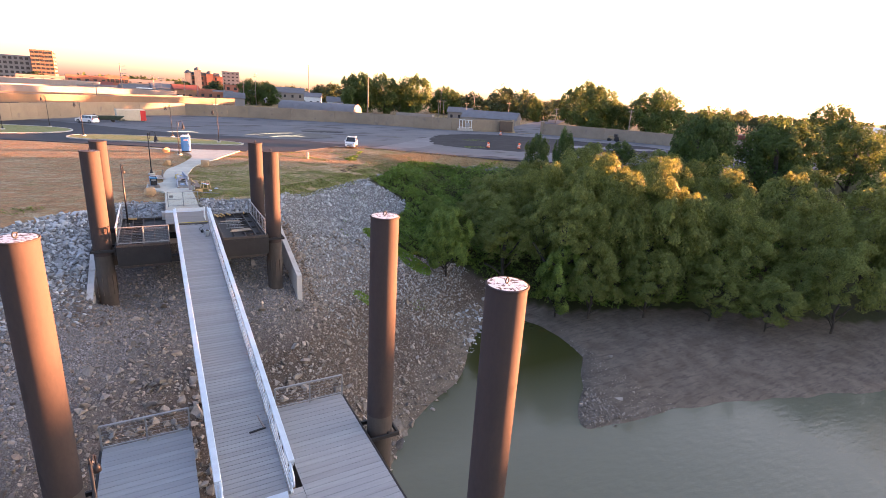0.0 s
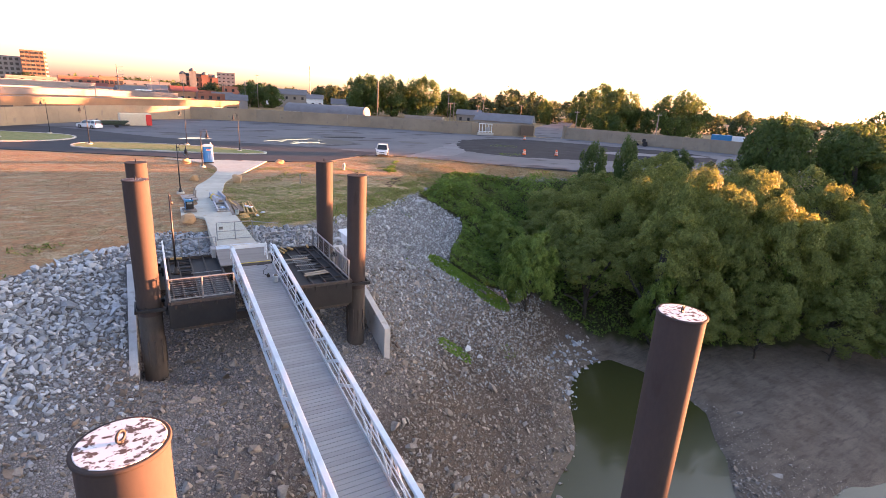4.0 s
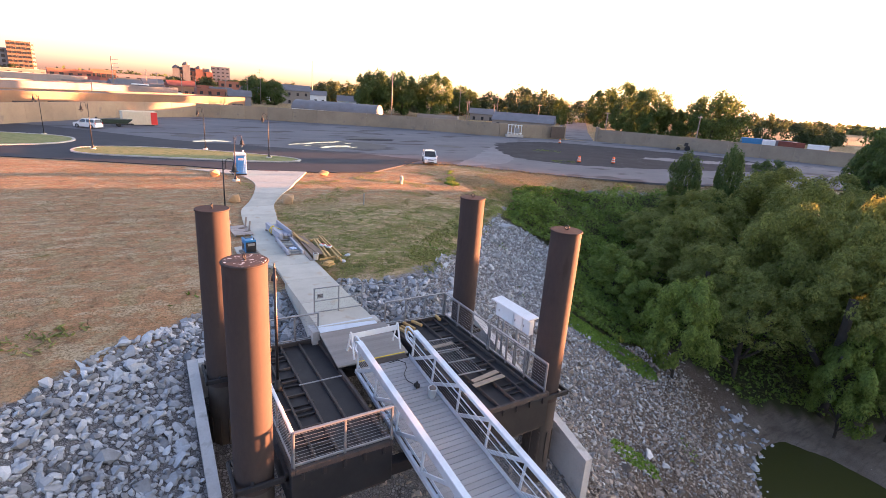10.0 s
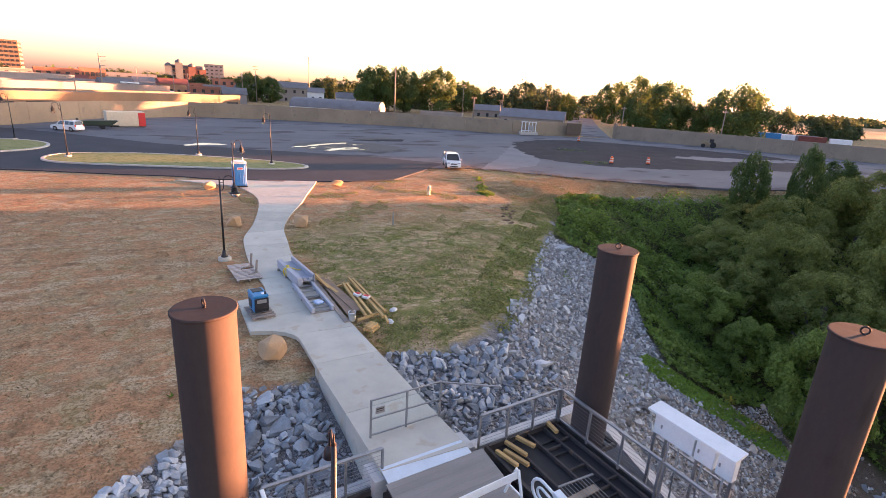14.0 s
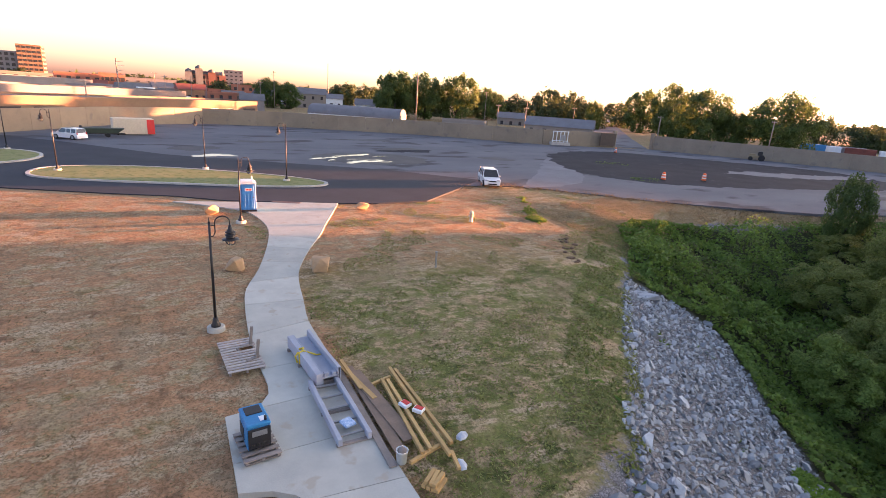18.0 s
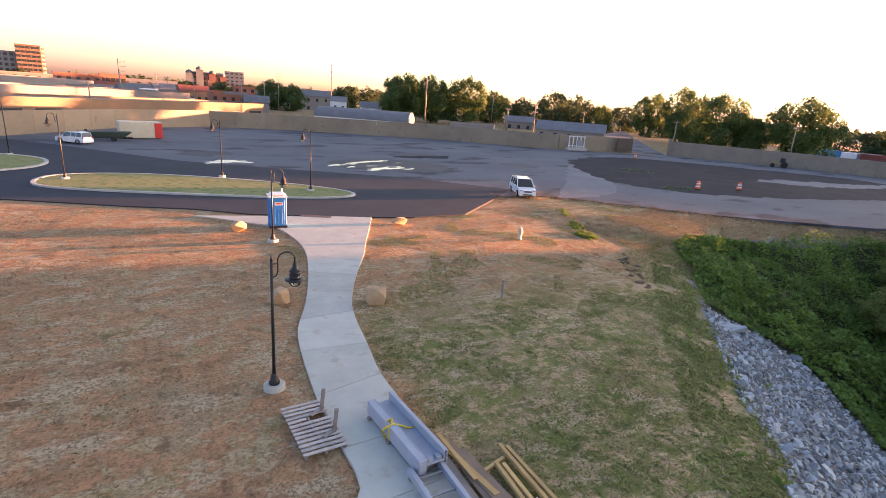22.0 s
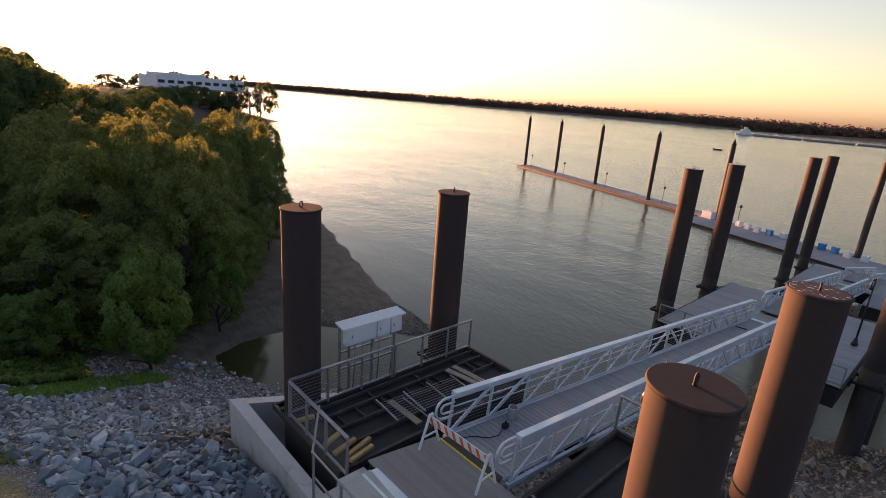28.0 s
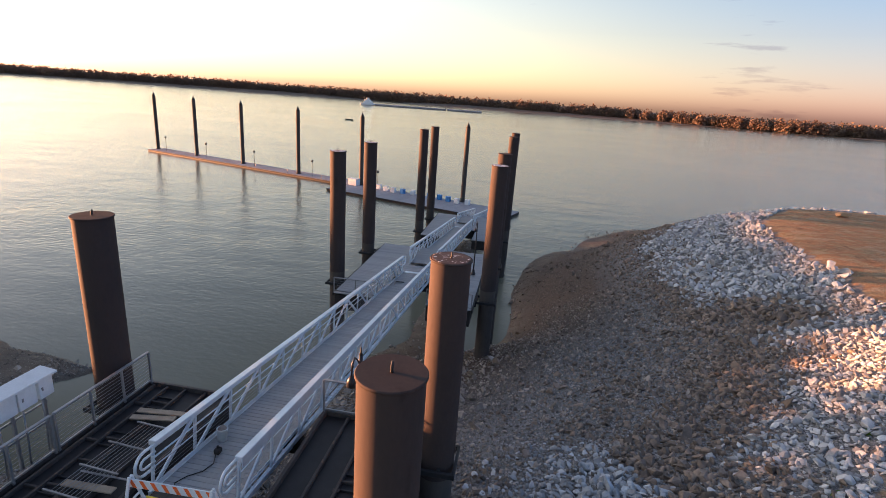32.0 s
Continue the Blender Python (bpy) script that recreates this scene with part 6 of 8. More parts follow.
patch("dust_patch", [(78, 86.5), (84, 81.2), (93, 78.0), (107, 76.5), (108, 79.5), (97, 82.5), (90, 86), (82, 89)], 0.05, DUST, "pale dusty patch on the dark cinders", 0.8)
patch("dust_strip", [(31.5, 80.6), (34.5, 79.8), (43, 82.0), (50.5, 90.5), (56.5, 101), (58, 106), (53, 102), (47.5, 95.5), (39, 87)], 0.036, DUST, "pale worn strip of asphalt", 0.3)
patch("dark_strip", [(27.8, 114), (28.5, 112), (37.5, 111.4), (39.5, 115.5)], 0.038, CINDER, "dark tarred strip on the lot")
for pts in ([(0, 111), (5, 113.4), (6, 118), (-1, 117)], [(29, 112.8), (36, 113), (39.5, 118.4), (30, 117.4)], [(29.5, 130), (37, 129), (40, 132), (31, 133)], [(8, 124), (18, 122.6), (20, 125), (10, 127)], [(42, 104), (47, 101), (48, 104), (44, 108)]):
    patch("tar_patch", pts, 0.034, DAMP, "dark tarred patch on the old asphalt", 0.9)
patch("damp_patch", [(15.5, 109), (16.5, 101), (22, 97.5), (30, 98.8), (33, 105), (27, 110.6)], 0.037, DAMP, "damp dark patch round shallow puddles")
rnd = random.Random(19)
PUDDLES = [(3.9, 106.9, 2.3, 1.2, 20), (21.6, 101.0, 2.4, 0.8, 8), (23.9, 102.4, 1.3, 0.45, -5), (19.6, 99.6, 0.8, 0.25, 10), (24.9, 100.6, 0.9, 0.25, 30), (21.0, 103.4, 1.0, 0.22, 5), (18.8, 105.4, 1.1, 0.5, 30), (20.3, 106.6, 1.5, 0.45, 15), (22.4, 107.6, 1.8, 0.5, 10), (24.4, 108.6, 1.2, 0.4, 20), (16.4, 104.2, 1.2, 0.5, 25), (26.0, 106.4, 0.8, 0.3, 0), (17.8, 102.6, 0.7, 0.3, 40)]
for x, y, a, b, turn in PUDDLES:
    c, s = math.cos(radians(turn)), math.sin(radians(turn))
    ring = []
    for k in range(36):
        t = 2 * math.pi * k / 36
        r = 1 + 0.22 * math.sin(7 * t + 2 * x) + 0.12 * math.sin(11 * t) + 0.3 * math.sin(3 * t + x) + 0.18 * math.sin(5 * t + y) + rnd.uniform(-0.1, 0.1)
        u, v = a * r * math.cos(t), b * r * math.sin(t)
        ring.append((x + u * c - v * s, y + u * s + v * c))
    single("puddle", Shape().slab(ring, -0.1, 0.056 if x < 10 else 0.046), PUDDLE, "shallow irregular puddle on the asphalt", "puddle", kind="structure")

single("street", Shape().slab([(97.5, 126.5), (103.5, 122.5), (136, 156), (210, 229), (440, 436), (392, 404), (184, 219), (118, 156)], -0.6, 0.02), ASPHALT, "straight street running from the wall's gap to the horizon", "street", kind="structure")

# ---- flood wall ----
WALL_LINE = [(-62, 66), (-21.4, 131.6), (-9, 150.4), (7.5, 161.6), (24, 159.4), (53, 147.4), (77, 130.8), (96, 127.0)], [(104.2, 121.6), (117.6, 100.5), (127, 82), (140, 60), (170, 20)]


def flood_wall():
    root = thing("flood_wall", "long tan concrete flood wall of jointed panels", "wall", kind="structure")
    for line in WALL_LINE:
        for a, b in zip(line, line[1:]):
            a, b = Vector(a), Vector(b)
            n = max(1, round((b - a).length / 6.2))
            d = (b - a) / n
            side = Vector((-d.y, d.x)).normalized() * 0.2
            for k in range(n):
                p, q = a + d * k, a + d * (k + 1) - d.normalized() * 0.035
                part("panel", Shape().slab([tuple(p - side), tuple(q - side), tuple(q + side), tuple(p + side)], -1.2, 3.3 - 0.15 * float(smooth_step(p.x, 104, 132))), LEVEE, root)
    for x, y in ((96.3, 127.0), (104.0, 121.9)):
        part("gate_post", Shape().box((x, y, 1.7), (0.8, 0.8, 4.2), 0.03), LEVEE, root)
    part("steel_gate", Shape().beam((91.4, 126.7, 1.75), (95.6, 125.9, 1.75), 0.25, 2.9), GATEBROWN, root, "dark brown rolling flood gate")


flood_wall()

# ---- outer dock ----
DOCK = Matrix.Translation((0, 0, 0)) @ Matrix.Rotation(radians(-18.6), 4, "Z")


def outer_dock():
    root = thing("outer_dock", "long grey boarded floating dock on the river", "dock", DOCK)
    for u0, u1, v0, v1 in ((11, 50, -49.5, -40.6), (50, 120, -52.5, -47.6)):
        part("float_body", Shape().box(((u0 + u1) / 2, (v0 + v1) / 2, -11.35), (u1 - u0, v1 - v0, 0.7), 0.03), BLACK, root)
        n = round((u1 - u0) / 2.0)
        w = (u1 - u0) / n
        panel = Shape().box((0, 0, 0), (w - 0.03, v1 - v0, 0.05), 0.005).mesh("deck_panel", DOCKDECK)
        for k in range(n):
            part("deck_panel", panel, DOCKDECK, root).location = (u0 + w * (k + 0.5), (v0 + v1) / 2, -10.95)
        part("waler", Shape().box(((u0 + u1) / 2, v1 + 0.06, -11.1), (u1 - u0, 0.12, 0.3), 0.02), RUBBER, root)
    for k in range(6):
        u = 58 + 10.4 * k
        part("cleat_post", Shape().rod((u, -48.2, -10.9), (u, -48.2, -9.9), 0.06, seg=8), GALV, root)


outer_dock()
for u, v in ((120.0, -50.6), (103.2, -50.4), (85.4, -50.2), (66.2, -49.6), (47.5, -49.0), (23.0, -49.6)):
    p = DOCK @ Vector((u, v, 0))
    root = thing("dock_pile", "dark steel dock pile with pointed cap", "pile", (p.x, p.y, 0), "dock piles")
    part("shaft", Shape().rod((0, 0, -18), (0, 0, 3.4), 0.45, seg=20, caps=False), SILT, root)
    part("cone", Shape().spin([(0.47, 3.4), (0.3, 3.8), (0.02, 4.5)], 20), BLACK, root)
    part("hoop", Shape().spin([(0.62, -10.95), (0.62, -10.75), (0.5, -10.75)], 18), BLACK, root)
    if u > 30:
        q = DOCK @ Vector((u - 5, v + 0.9, 0))
        lamp = thing("dock_lamp", "slim dark lamp post with a bell shade on the dock", "lamp", (q.x, q.y, -10.9), "dock lamps")
        part("pole", Shape().rod((0, 0, 0), (0, 0, 3.9), 0.055, seg=8), SILT, lamp)
        part("head", Shape().spin([(0.02, 3.95), (0.14, 3.8), (0.3, 3.6), (0.22, 3.35), (0.1, 3.3)], 12), SILT, lamp)
rnd = random.Random(11)
for k in range(11):
    p = DOCK @ Vector((21 + 2.1 * k, -47.6 + rnd.uniform(-0.5, 0.5), -10.9))
    blue = k in (2, 3, 4, 7)
    root = thing("dock_box", "blue lidded utility box on the dock" if blue else "white lidded utility box on the dock", "utility box", Matrix.Translation(p) @ Matrix.Rotation(radians(-18 + rnd.uniform(-4, 4)), 4, "Z"), "dock boxes")
    part("body", Shape().box((0, 0, 0.45), (0.9, 0.75, 0.9), 0.04), BLUE if blue else WHITE, root)
    part("lid", Shape().box((0, 0, 0.94), (0.98, 0.83, 0.1), 0.03), BLUE if blue else WHITE, root)
single("service_pedestal", Shape().box((0, 0, 0.7), (2.2, 1.4, 1.4), 0.05), WHITE, "white service cabinet on the outer dock", "cabinet", DOCK @ Matrix.Translation((48.5, -47.8, -10.9)))


def tow():
    root = thing("river_barge", "distant white tow boat pushing long low barges", "boat", Matrix.Translation((215, -690, WATER_Z)) @ Matrix.Rotation(radians(190), 4, "Z"))
    for k in range(3):
        part("barge", Shape().box((22 + 52 * k, 0, 1.2), (50, 14, 2.0), 0.3), DOCKDECK, root)
    part("hull", Shape().box((-14, 0, 1.3), (20, 9, 2.6), 0.4), WHITE, root)
    for k, (l, w) in enumerate(((13, 7), (9, 6), (4, 4))):
        part("deckhouse", Shape().box((-14, 0, 3.8 + 2.5 * k), (l, w, 2.5), 0.2), WHITE, root)
    for s in (-1, 1):
        part("funnel", Shape().rod((-19, s * 2, 8), (-19, s * 2, 12), 0.5, seg=10), BLACK, root)


tow()
single("skiff", Shape().add([(-3, -0.9, 0.6), (3, -0.7, 0.7), (3, 0.7, 0.7), (-3, 0.9, 0.6), (-2.6, -0.6, -0.1), (2.2, -0.4, -0.1), (2.2, 0.4, -0.1), (-2.6, 0.6, -0.1)], [(3, 2, 1, 0), (4, 5, 6, 7), (0, 1, 5, 4), (1, 2, 6, 5), (2, 3, 7, 6), (3, 0, 4, 7)]), GREENPAINT, "small dark open boat out on the river", "boat", (117, -298, WATER_Z))

# ---- town and houses beyond the wall ----
TOWERBRICK = mat("tan_brick", (0.33, 0.2, 0.13), (0.26, 0.155, 0.1), 0.3, 5, (0.85, 0.95), vary=0.1)
BRICK = mat("red_brick", (0.30, 0.13, 0.09), (0.23, 0.10, 0.07), 0.3, 5, (0.85, 0.95), vary=0.1)
TANWALL = mat("tan_metal_siding", (0.21, 0.145, 0.095), (0.16, 0.11, 0.075), 0.15, 3, (0.7, 0.9))
PALEWALL = mat("lilac_grey_siding", (0.19, 0.18, 0.19), (0.15, 0.142, 0.15), 0.15, 3, (0.7, 0.9))
STUCCO = mat("pale_stucco", (0.28, 0.25, 0.22), (0.22, 0.2, 0.18), 0.2, 4, (0.85, 0.95), vary=0.12)
RUSTBOX = mat("rust_red_paint", (0.2, 0.06, 0.045), (0.14, 0.045, 0.035), 0.6, 6, (0.6, 0.8))
GREYROOF = mat("grey_roofing", (0.16, 0.165, 0.18), (0.12, 0.12, 0.13), 0.4, 5, (0.7, 0.9), vary=0.15)
SLATE = mat("dull_grey_wall", (0.24, 0.23, 0.24), (0.19, 0.185, 0.19), 0.3, 4, (0.8, 0.95))
PANE = mat("far_window", (0.03, 0.033, 0.04), (0.05, 0.05, 0.055), 0.5, 4, (0.1, 0.2), bump=0)


def building(x, y, z, w, d, h, turn, wall, label, roof="flat", nx=0, nz=0, name="building", roof_mat=None, win=(1.1, 1.4), sides=False):
    """Front along local -y. z: ground under it."""
    root = thing(name, label, "building", Matrix.Translation((x, y, z)) @ Matrix.Rotation(radians(turn), 4, "Z"))
    part("wall", Shape().box((0, 0, h / 2), (w, d, h)), wall, root)
    roof_mat = roof_mat or GREYROOF
    if roof == "flat":
        part("roof", Shape().box((0, 0, h + 0.05), (w - 0.5, d - 0.5, 0.1)), roof_mat, root)
        for s in (-1, 1):
            part("parapet", Shape().box((0, s * (d / 2 - 0.1), h + 0.25), (w + 0.1, 0.3, 0.5)), wall, root)
            part("parapet", Shape().box((s * (w / 2 - 0.1), 0, h + 0.25), (0.3, d - 0.5, 0.5)), wall, root)
    elif roof == "gable":
        r = min(w, d) * 0.28
        part("roof", Shape().add([(-w / 2 - 0.4, -d / 2 - 0.4, h), (w / 2 + 0.4, -d / 2 - 0.4, h), (w / 2 + 0.4, d / 2 + 0.4, h), (-w / 2 - 0.4, d / 2 + 0.4, h), (-w / 2 - 0.4, 0, h + r), (w / 2 + 0.4, 0, h + r)], [(0, 1, 5, 4), (2, 3, 4, 5), (0, 4, 3), (1, 2, 5), (3, 2, 1, 0)]), roof_mat, root)
    elif roof == "vault":
        n = 12
        vs = [(sx * (w / 2 + 0.2), -d / 2 * 1.02 * math.cos(math.pi * k / n), h + d * 0.3 * math.sin(math.pi * k / n)) for sx in (-1, 1) for k in range(n + 1)]
        part("roof", Shape().add(vs, [(k, n + 1 + k, n + 2 + k, k + 1) for k in range(n)], True).add(vs[: n + 1], [tuple(range(n + 1))]).add(vs[n + 1:], [tuple(reversed(range(n + 1)))]), roof_mat, root)
    if nx:
        pane = Shape().box((0, 0, 0), (win[0], 0.2, win[1])).mesh("window", PANE)
        for i in range(nx):
            for j in range(nz):
                part("window", pane, PANE, root).location = (-w / 2 + w * (i + 0.5) / nx, -d / 2 - 0.02, h * (j + 0.55) / nz)
        if sides:
            m = max(2, round(nx * d / w))
            for i in range(m):
                for j in range(nz):
                    ob = part("window", pane, PANE, root)
                    ob.location = (w / 2 + 0.02, -d / 2 + d * (i + 0.5) / m, h * (j + 0.55) / nz)
                    ob.rotation_euler.z = radians(90)
    return root


building(-91, 520, -4, 30, 16, 24, 0, SLATE, "dark many-windowed apartment block in the far town", nx=9, nz=7, win=(2, 1.9), name="apartment_block")
building(-71, 516, -4, 14, 15, 29, 0, TOWERBRICK, "tall orange-brick apartment tower glowing in low sun", nx=5, nz=10, win=(1.9, 1.5), name="apartment_tower", sides=True)
building(-16, 175, -1, 96, 14, 4.7, 39, TANWALL, "long low tan warehouse just behind the flood wall", nx=14, nz=1, win=(4.6, 1.2), name="warehouse")
building(-27, 204, -1, 76, 18, 6.0, 39, PALEWALL, "long pale industrial shed with blank walls", name="industrial_shed")
building(-52, 290, -2, 60, 20, 8, 30, SLATE, "grey flat-roofed works building", name="works_building")
for x, y, w, h, t, m, lb in ((-33, 375, 20, 9.5, 8, BRICK, "low red brick downtown store building"), (-18, 380, 12, 10.5, 5, BRICK, "narrow brick store with lit upper windows"), (-3, 345, 16, 7, 4, STUCCO, "pale stucco flat-roofed shop"), (22, 340, 24, 6, -5, BRICK, "low red brick workshop building"), (0, 420, 30, 9, 0, SLATE, "plain grey downtown office block"), (60, 420, 24, 9, -6, BRICK, "flat-roofed red brick downtown block"), (-60, 420, 26, 8, 6, STUCCO, "pale stucco downtown corner block"), (95, 400, 30, 8, -10, STUCCO, "pale low commercial block")):
    building(x, y, -2, w, 12, h + 1, t, m, lb, nx=5, nz=2, win=(1.8, 2.0), name="town_building")


def ornate_block():
    root = building(50, 605, -4, 34, 18, 19, -4, BRICK, "ornate towered courthouse of tan and red masonry", nx=8, nz=4, win=(1.8, 2.8), name="courthouse")
    for x, h, r in ((-15, 21, 3.0), (-6, 24.5, 3.2), (5, 21.5, 3.2), (14, 19.5, 2.6)):
        t = part("tower", Shape().box((x, -8, h / 2), (2 * r, 2 * r, h)), STUCCO if x < 0 else BRICK, root)
        part("spire", Shape().spin([(r * 1.1, h), (r * 0.8, h + 2), (r * 0.4, h + 2.6), (0.3, h + 3.2)], 8, (x, -8, 0)), GREYROOF, t)
    part("roof_ridge", Shape().slab([(-17, -9), (17, -9), (17, 9), (-17, 9)], 19, 20.5).box((0, 0, 21.5), (28, 9, 2.4), 0.8), GREYROOF, root)


ornate_block()
rnd = random.Random(44)
for k in range(22):
    x, y = -40 + 6.2 * k + rnd.uniform(-2, 2), 285 + rnd.uniform(0, 120)
    m, lb = ((WHITE, "small white weatherboard town house"), (BRICK, "small red brick town shop"), (STUCCO, "small pale stucco town house"), (SLATE, "small grey town workshop"), (TOWERBRICK, "small tan brick town shop"))[k % 5]
    flat_top = k % 5 in (1, 3)
    building(x, y, -2, rnd.uniform(9, 16), 9, rnd.uniform(4.5, 7.5), rnd.uniform(-20, 20), m, lb, roof="flat" if flat_top else "gable", nx=4, nz=2 if flat_top else 1, win=(1.3, 1.5), name="town_house", roof_mat=RUSTBOX if k % 7 == 2 else None)
for x, y, z, w, h in ((-23.5, 236, 1.2, 7, 2.8), (-9.5, 238, 1.8, 4, 3.6), (-2.5, 238, 2.4, 5, 4.4), (-34, 236, 0.8, 9, 2.4), (8, 244, 1.4, 6, 3.0), (17, 246, 0.6, 5, 2.6)):
    unit = thing("box_trailer", "pale box trailer parked in the works yard", "trailer", Matrix.Translation((x, y, -1)) @ Matrix.Rotation(radians(12), 4, "Z"), "box trailers")
    part("box", Shape().box((0, 0, z + h / 2), (w, 2.6, h), 0.05), WHITE, unit)
    part("chassis", Shape().box((0, 0, z / 2), (w * 0.8, 2.0, z)), SLATE, unit)
for x, y, w, h, m, lb in ((187.7, 125.5, 7, 3.4, TEAL, "teal shipping container beyond the flood wall"), (190, 120.4, 4, 3.2, WHITE, "white shipping container beyond the flood wall"), (191.4, 117, 3, 3.2, PALEWALL, "grey shipping container beyond the flood wall"), (192.5, 114, 8, 3.2, RUSTBOX, "rust-red shipping container beyond the flood wall"), (196, 107, 6, 3.0, WHITE, "white shipping container beyond the flood wall")):
    unit = thing("shipping_container", lb, "container", Matrix.Translation((x, y, -1.2)) @ Matrix.Rotation(radians(-62), 4, "Z"), "shipping containers")
    part("box", Shape().box((0, 0, h / 2), (w, 2.6, h), 0.04), m, unit)
    for k in range(int(w / 0.6)):
        part("rib", Shape().box((-w / 2 + 0.4 + 0.6 * k, -1.32, h / 2), (0.2, 0.06, h - 0.4)), m, unit)
building(80, 640, -4, 18, 14, 25.5, -6, SLATE, "plain grey slab tower in the far town", nx=4, nz=7, win=(2.2, 1.2), name="office_tower")
building(31, 240, -1, 8, 10, 4.6, -8, SLATE, "small grey hip-roofed shed behind the wall", roof="gable", name="shed")
building(66, 293, -1, 16, 10, 7.4, -14, STUCCO, "white two-storey house with dark roof", roof="gable", nx=4, nz=2, name="house")
building(83, 255, -1, 13, 9, 4.6, -18, WHITE, "white weatherboard house with dark roof", roof="gable", nx=4, nz=1, win=(1, 1.2), name="house")
building(57.2, 200.5, -1, 30, 10, 2.4, -38, WHITE, "long metal-roofed vaulted shed with white gable", roof="vault", nx=7, nz=1, win=(1.2, 0.8), name="vaulted_shed", sides=True)
building(128, 212, -1.5, 11, 8, 4.2, -35, STUCCO, "small pale house among the trees", roof="gable", nx=3, nz=1, name="house")
building(119, 172, -1.5, 22, 10, 3.6, -48, STUCCO, "long low house with brown roof behind the wall", roof="gable", nx=5, nz=1, name="house")
building(100, 203, -1.5, 16, 6, 2.6, -40, STUCCO, "low tan outbuilding behind the wall", name="outbuilding")
for x, y, t in ((196, 119, -60), (215, 92, -62)):
    building(x, y, -2.5, 9, 7, 2.6, t, STUCCO, "low house roofs beyond the flood wall", roof="gable", nx=3, nz=1, name="house")


def riverside_hotel():
    root = building(320, 79, -6.0, 50, 18, 20.5, -80, BRICK, "five-storey hotel, brick middle floors between white bands", nx=12, nz=5, win=(2.0, 1.8), name="hotel")
    part("top_band", Shape().box((0, -0.15, 17.6), (50.4, 18.6, 5.8)), WHITE, root, "white top storey")
    part("base_band", Shape().box((0, -0.15, 3.4), (50.4, 18.6, 6.0)), WHITE, root, "white ground storey")
    part("tower_band", Shape().box((17, -0.4, 12), (12, 18.6, 16.4)), STUCCO, root)
    for k in range(10):
        part("top_window", Shape().box((-22 + 4.8 * k, -9.5, 17.3), (2.2, 0.2, 1.9)), PANE, root)
        part("ground_window", Shape().box((-22 + 4.8 * k, -9.5, 3.4), (2.8, 0.2, 2.6)), PANE, root)
    for j in range(3):
        part("balcony", Shape().box((2, -9.6, 6.4 + 3.4 * j), (18, 1.2, 0.3)), SLATE, root)


riverside_hotel()


def pavilion():
    root = building(307, -51, 2.4, 52, 16, 5.4, -74, WHITE, "long white riverside pavilion raised on slim posts", nx=10, nz=1, win=(3.4, 1.6), name="pavilion")
    part("roof_step", Shape().box((-10, 0, 6.4), (26, 12, 2)), WHITE, root)
    part("deck", Shape().box((4, -3, -0.3), (66, 22, 0.6)), SLATE, root)
    for k in range(9):
        part("post", Shape().rod((-26 + 7.5 * k, -12, -14), (-26 + 7.5 * k, -12, -0.5), 0.5, seg=8), SLATE, root)


pavilion()
building(304, 117, -3, 20, 14, 6, -66, WHITE, "white domed store beyond the wall", roof="vault", name="domed_store", roof_mat=WHITE)


def pole(x, y, h, label, arms=1, lean=0.0, z=-1, r=0.16, group="utility poles"):
    root = thing("utility_pole", label, "utility pole", Matrix.Translation((x, y, z)) @ Matrix.Rotation(radians(lean), 4, "Y"), group)
    part("pole", Shape().rod((0, 0, 0), (0, 0, h), r, r * 0.65, 8), POLEWOOD, root)
    for k in range(arms):
        part("cross_arm", Shape().box((0, 0, h - 0.5 - 1.1 * k), (2.2, 0.12, 0.14)), POLEWOOD, root)
        for s in (-0.9, 0.9):
            part("insulator", Shape().rod((s, 0, h - 0.43 - 1.1 * k), (s, 0, h - 0.2 - 1.1 * k), 0.05, seg=6), GALV, root)
    return root


POLEWOOD = mat("pole_wood", (0.25, 0.22, 0.19), (0.18, 0.16, 0.14), 2, 10)
for x, y, top, n in ((1.2, 300, 11.3, 1), (13.9, 279, 10.7, 2), (116.6, 130.6, 8.0, 1), (121.6, 103.9, 8.8, 1), (135, 211, 10.5, 1), (136, 184, 8.6, 1), (127, 230, 12.8, 2), (38, 262, 11.5, 2), (100, 182, 8, 1), (-13.5, 169.6, 7.2, 0), (110, 196, 8, 1), (118, 190, 7.5, 1), (-21.7, 266, 6.5, 1), (4.1, 267, 10.2, 1), (29.8, 265, 10.7, 2), (43.5, 262, 14.8, 2), (20, 285, 10, 1)):
    pole(x, y, top + 1, "weathered wooden utility pole with cross-arms", n)
pole(71.8, 187, 16.6, "tall slim pale utility pole behind the wall", 0, r=0.24)
pole(85.7, 326, 24, "very tall slim pale mast", 1, r=0.3)
mast = pole(-10.9, 260, 15.8, "tall steel transmission pole with stepped arms", 0, r=0.3)
for k in range(4):
    part("bracket", Shape().beam((0.2, 0, 14.6 - 1.5 * k), (2.2, 0, 14.9 - 1.5 * k), 0.2, 0.2), GALV, mast)

# ---- plants ----


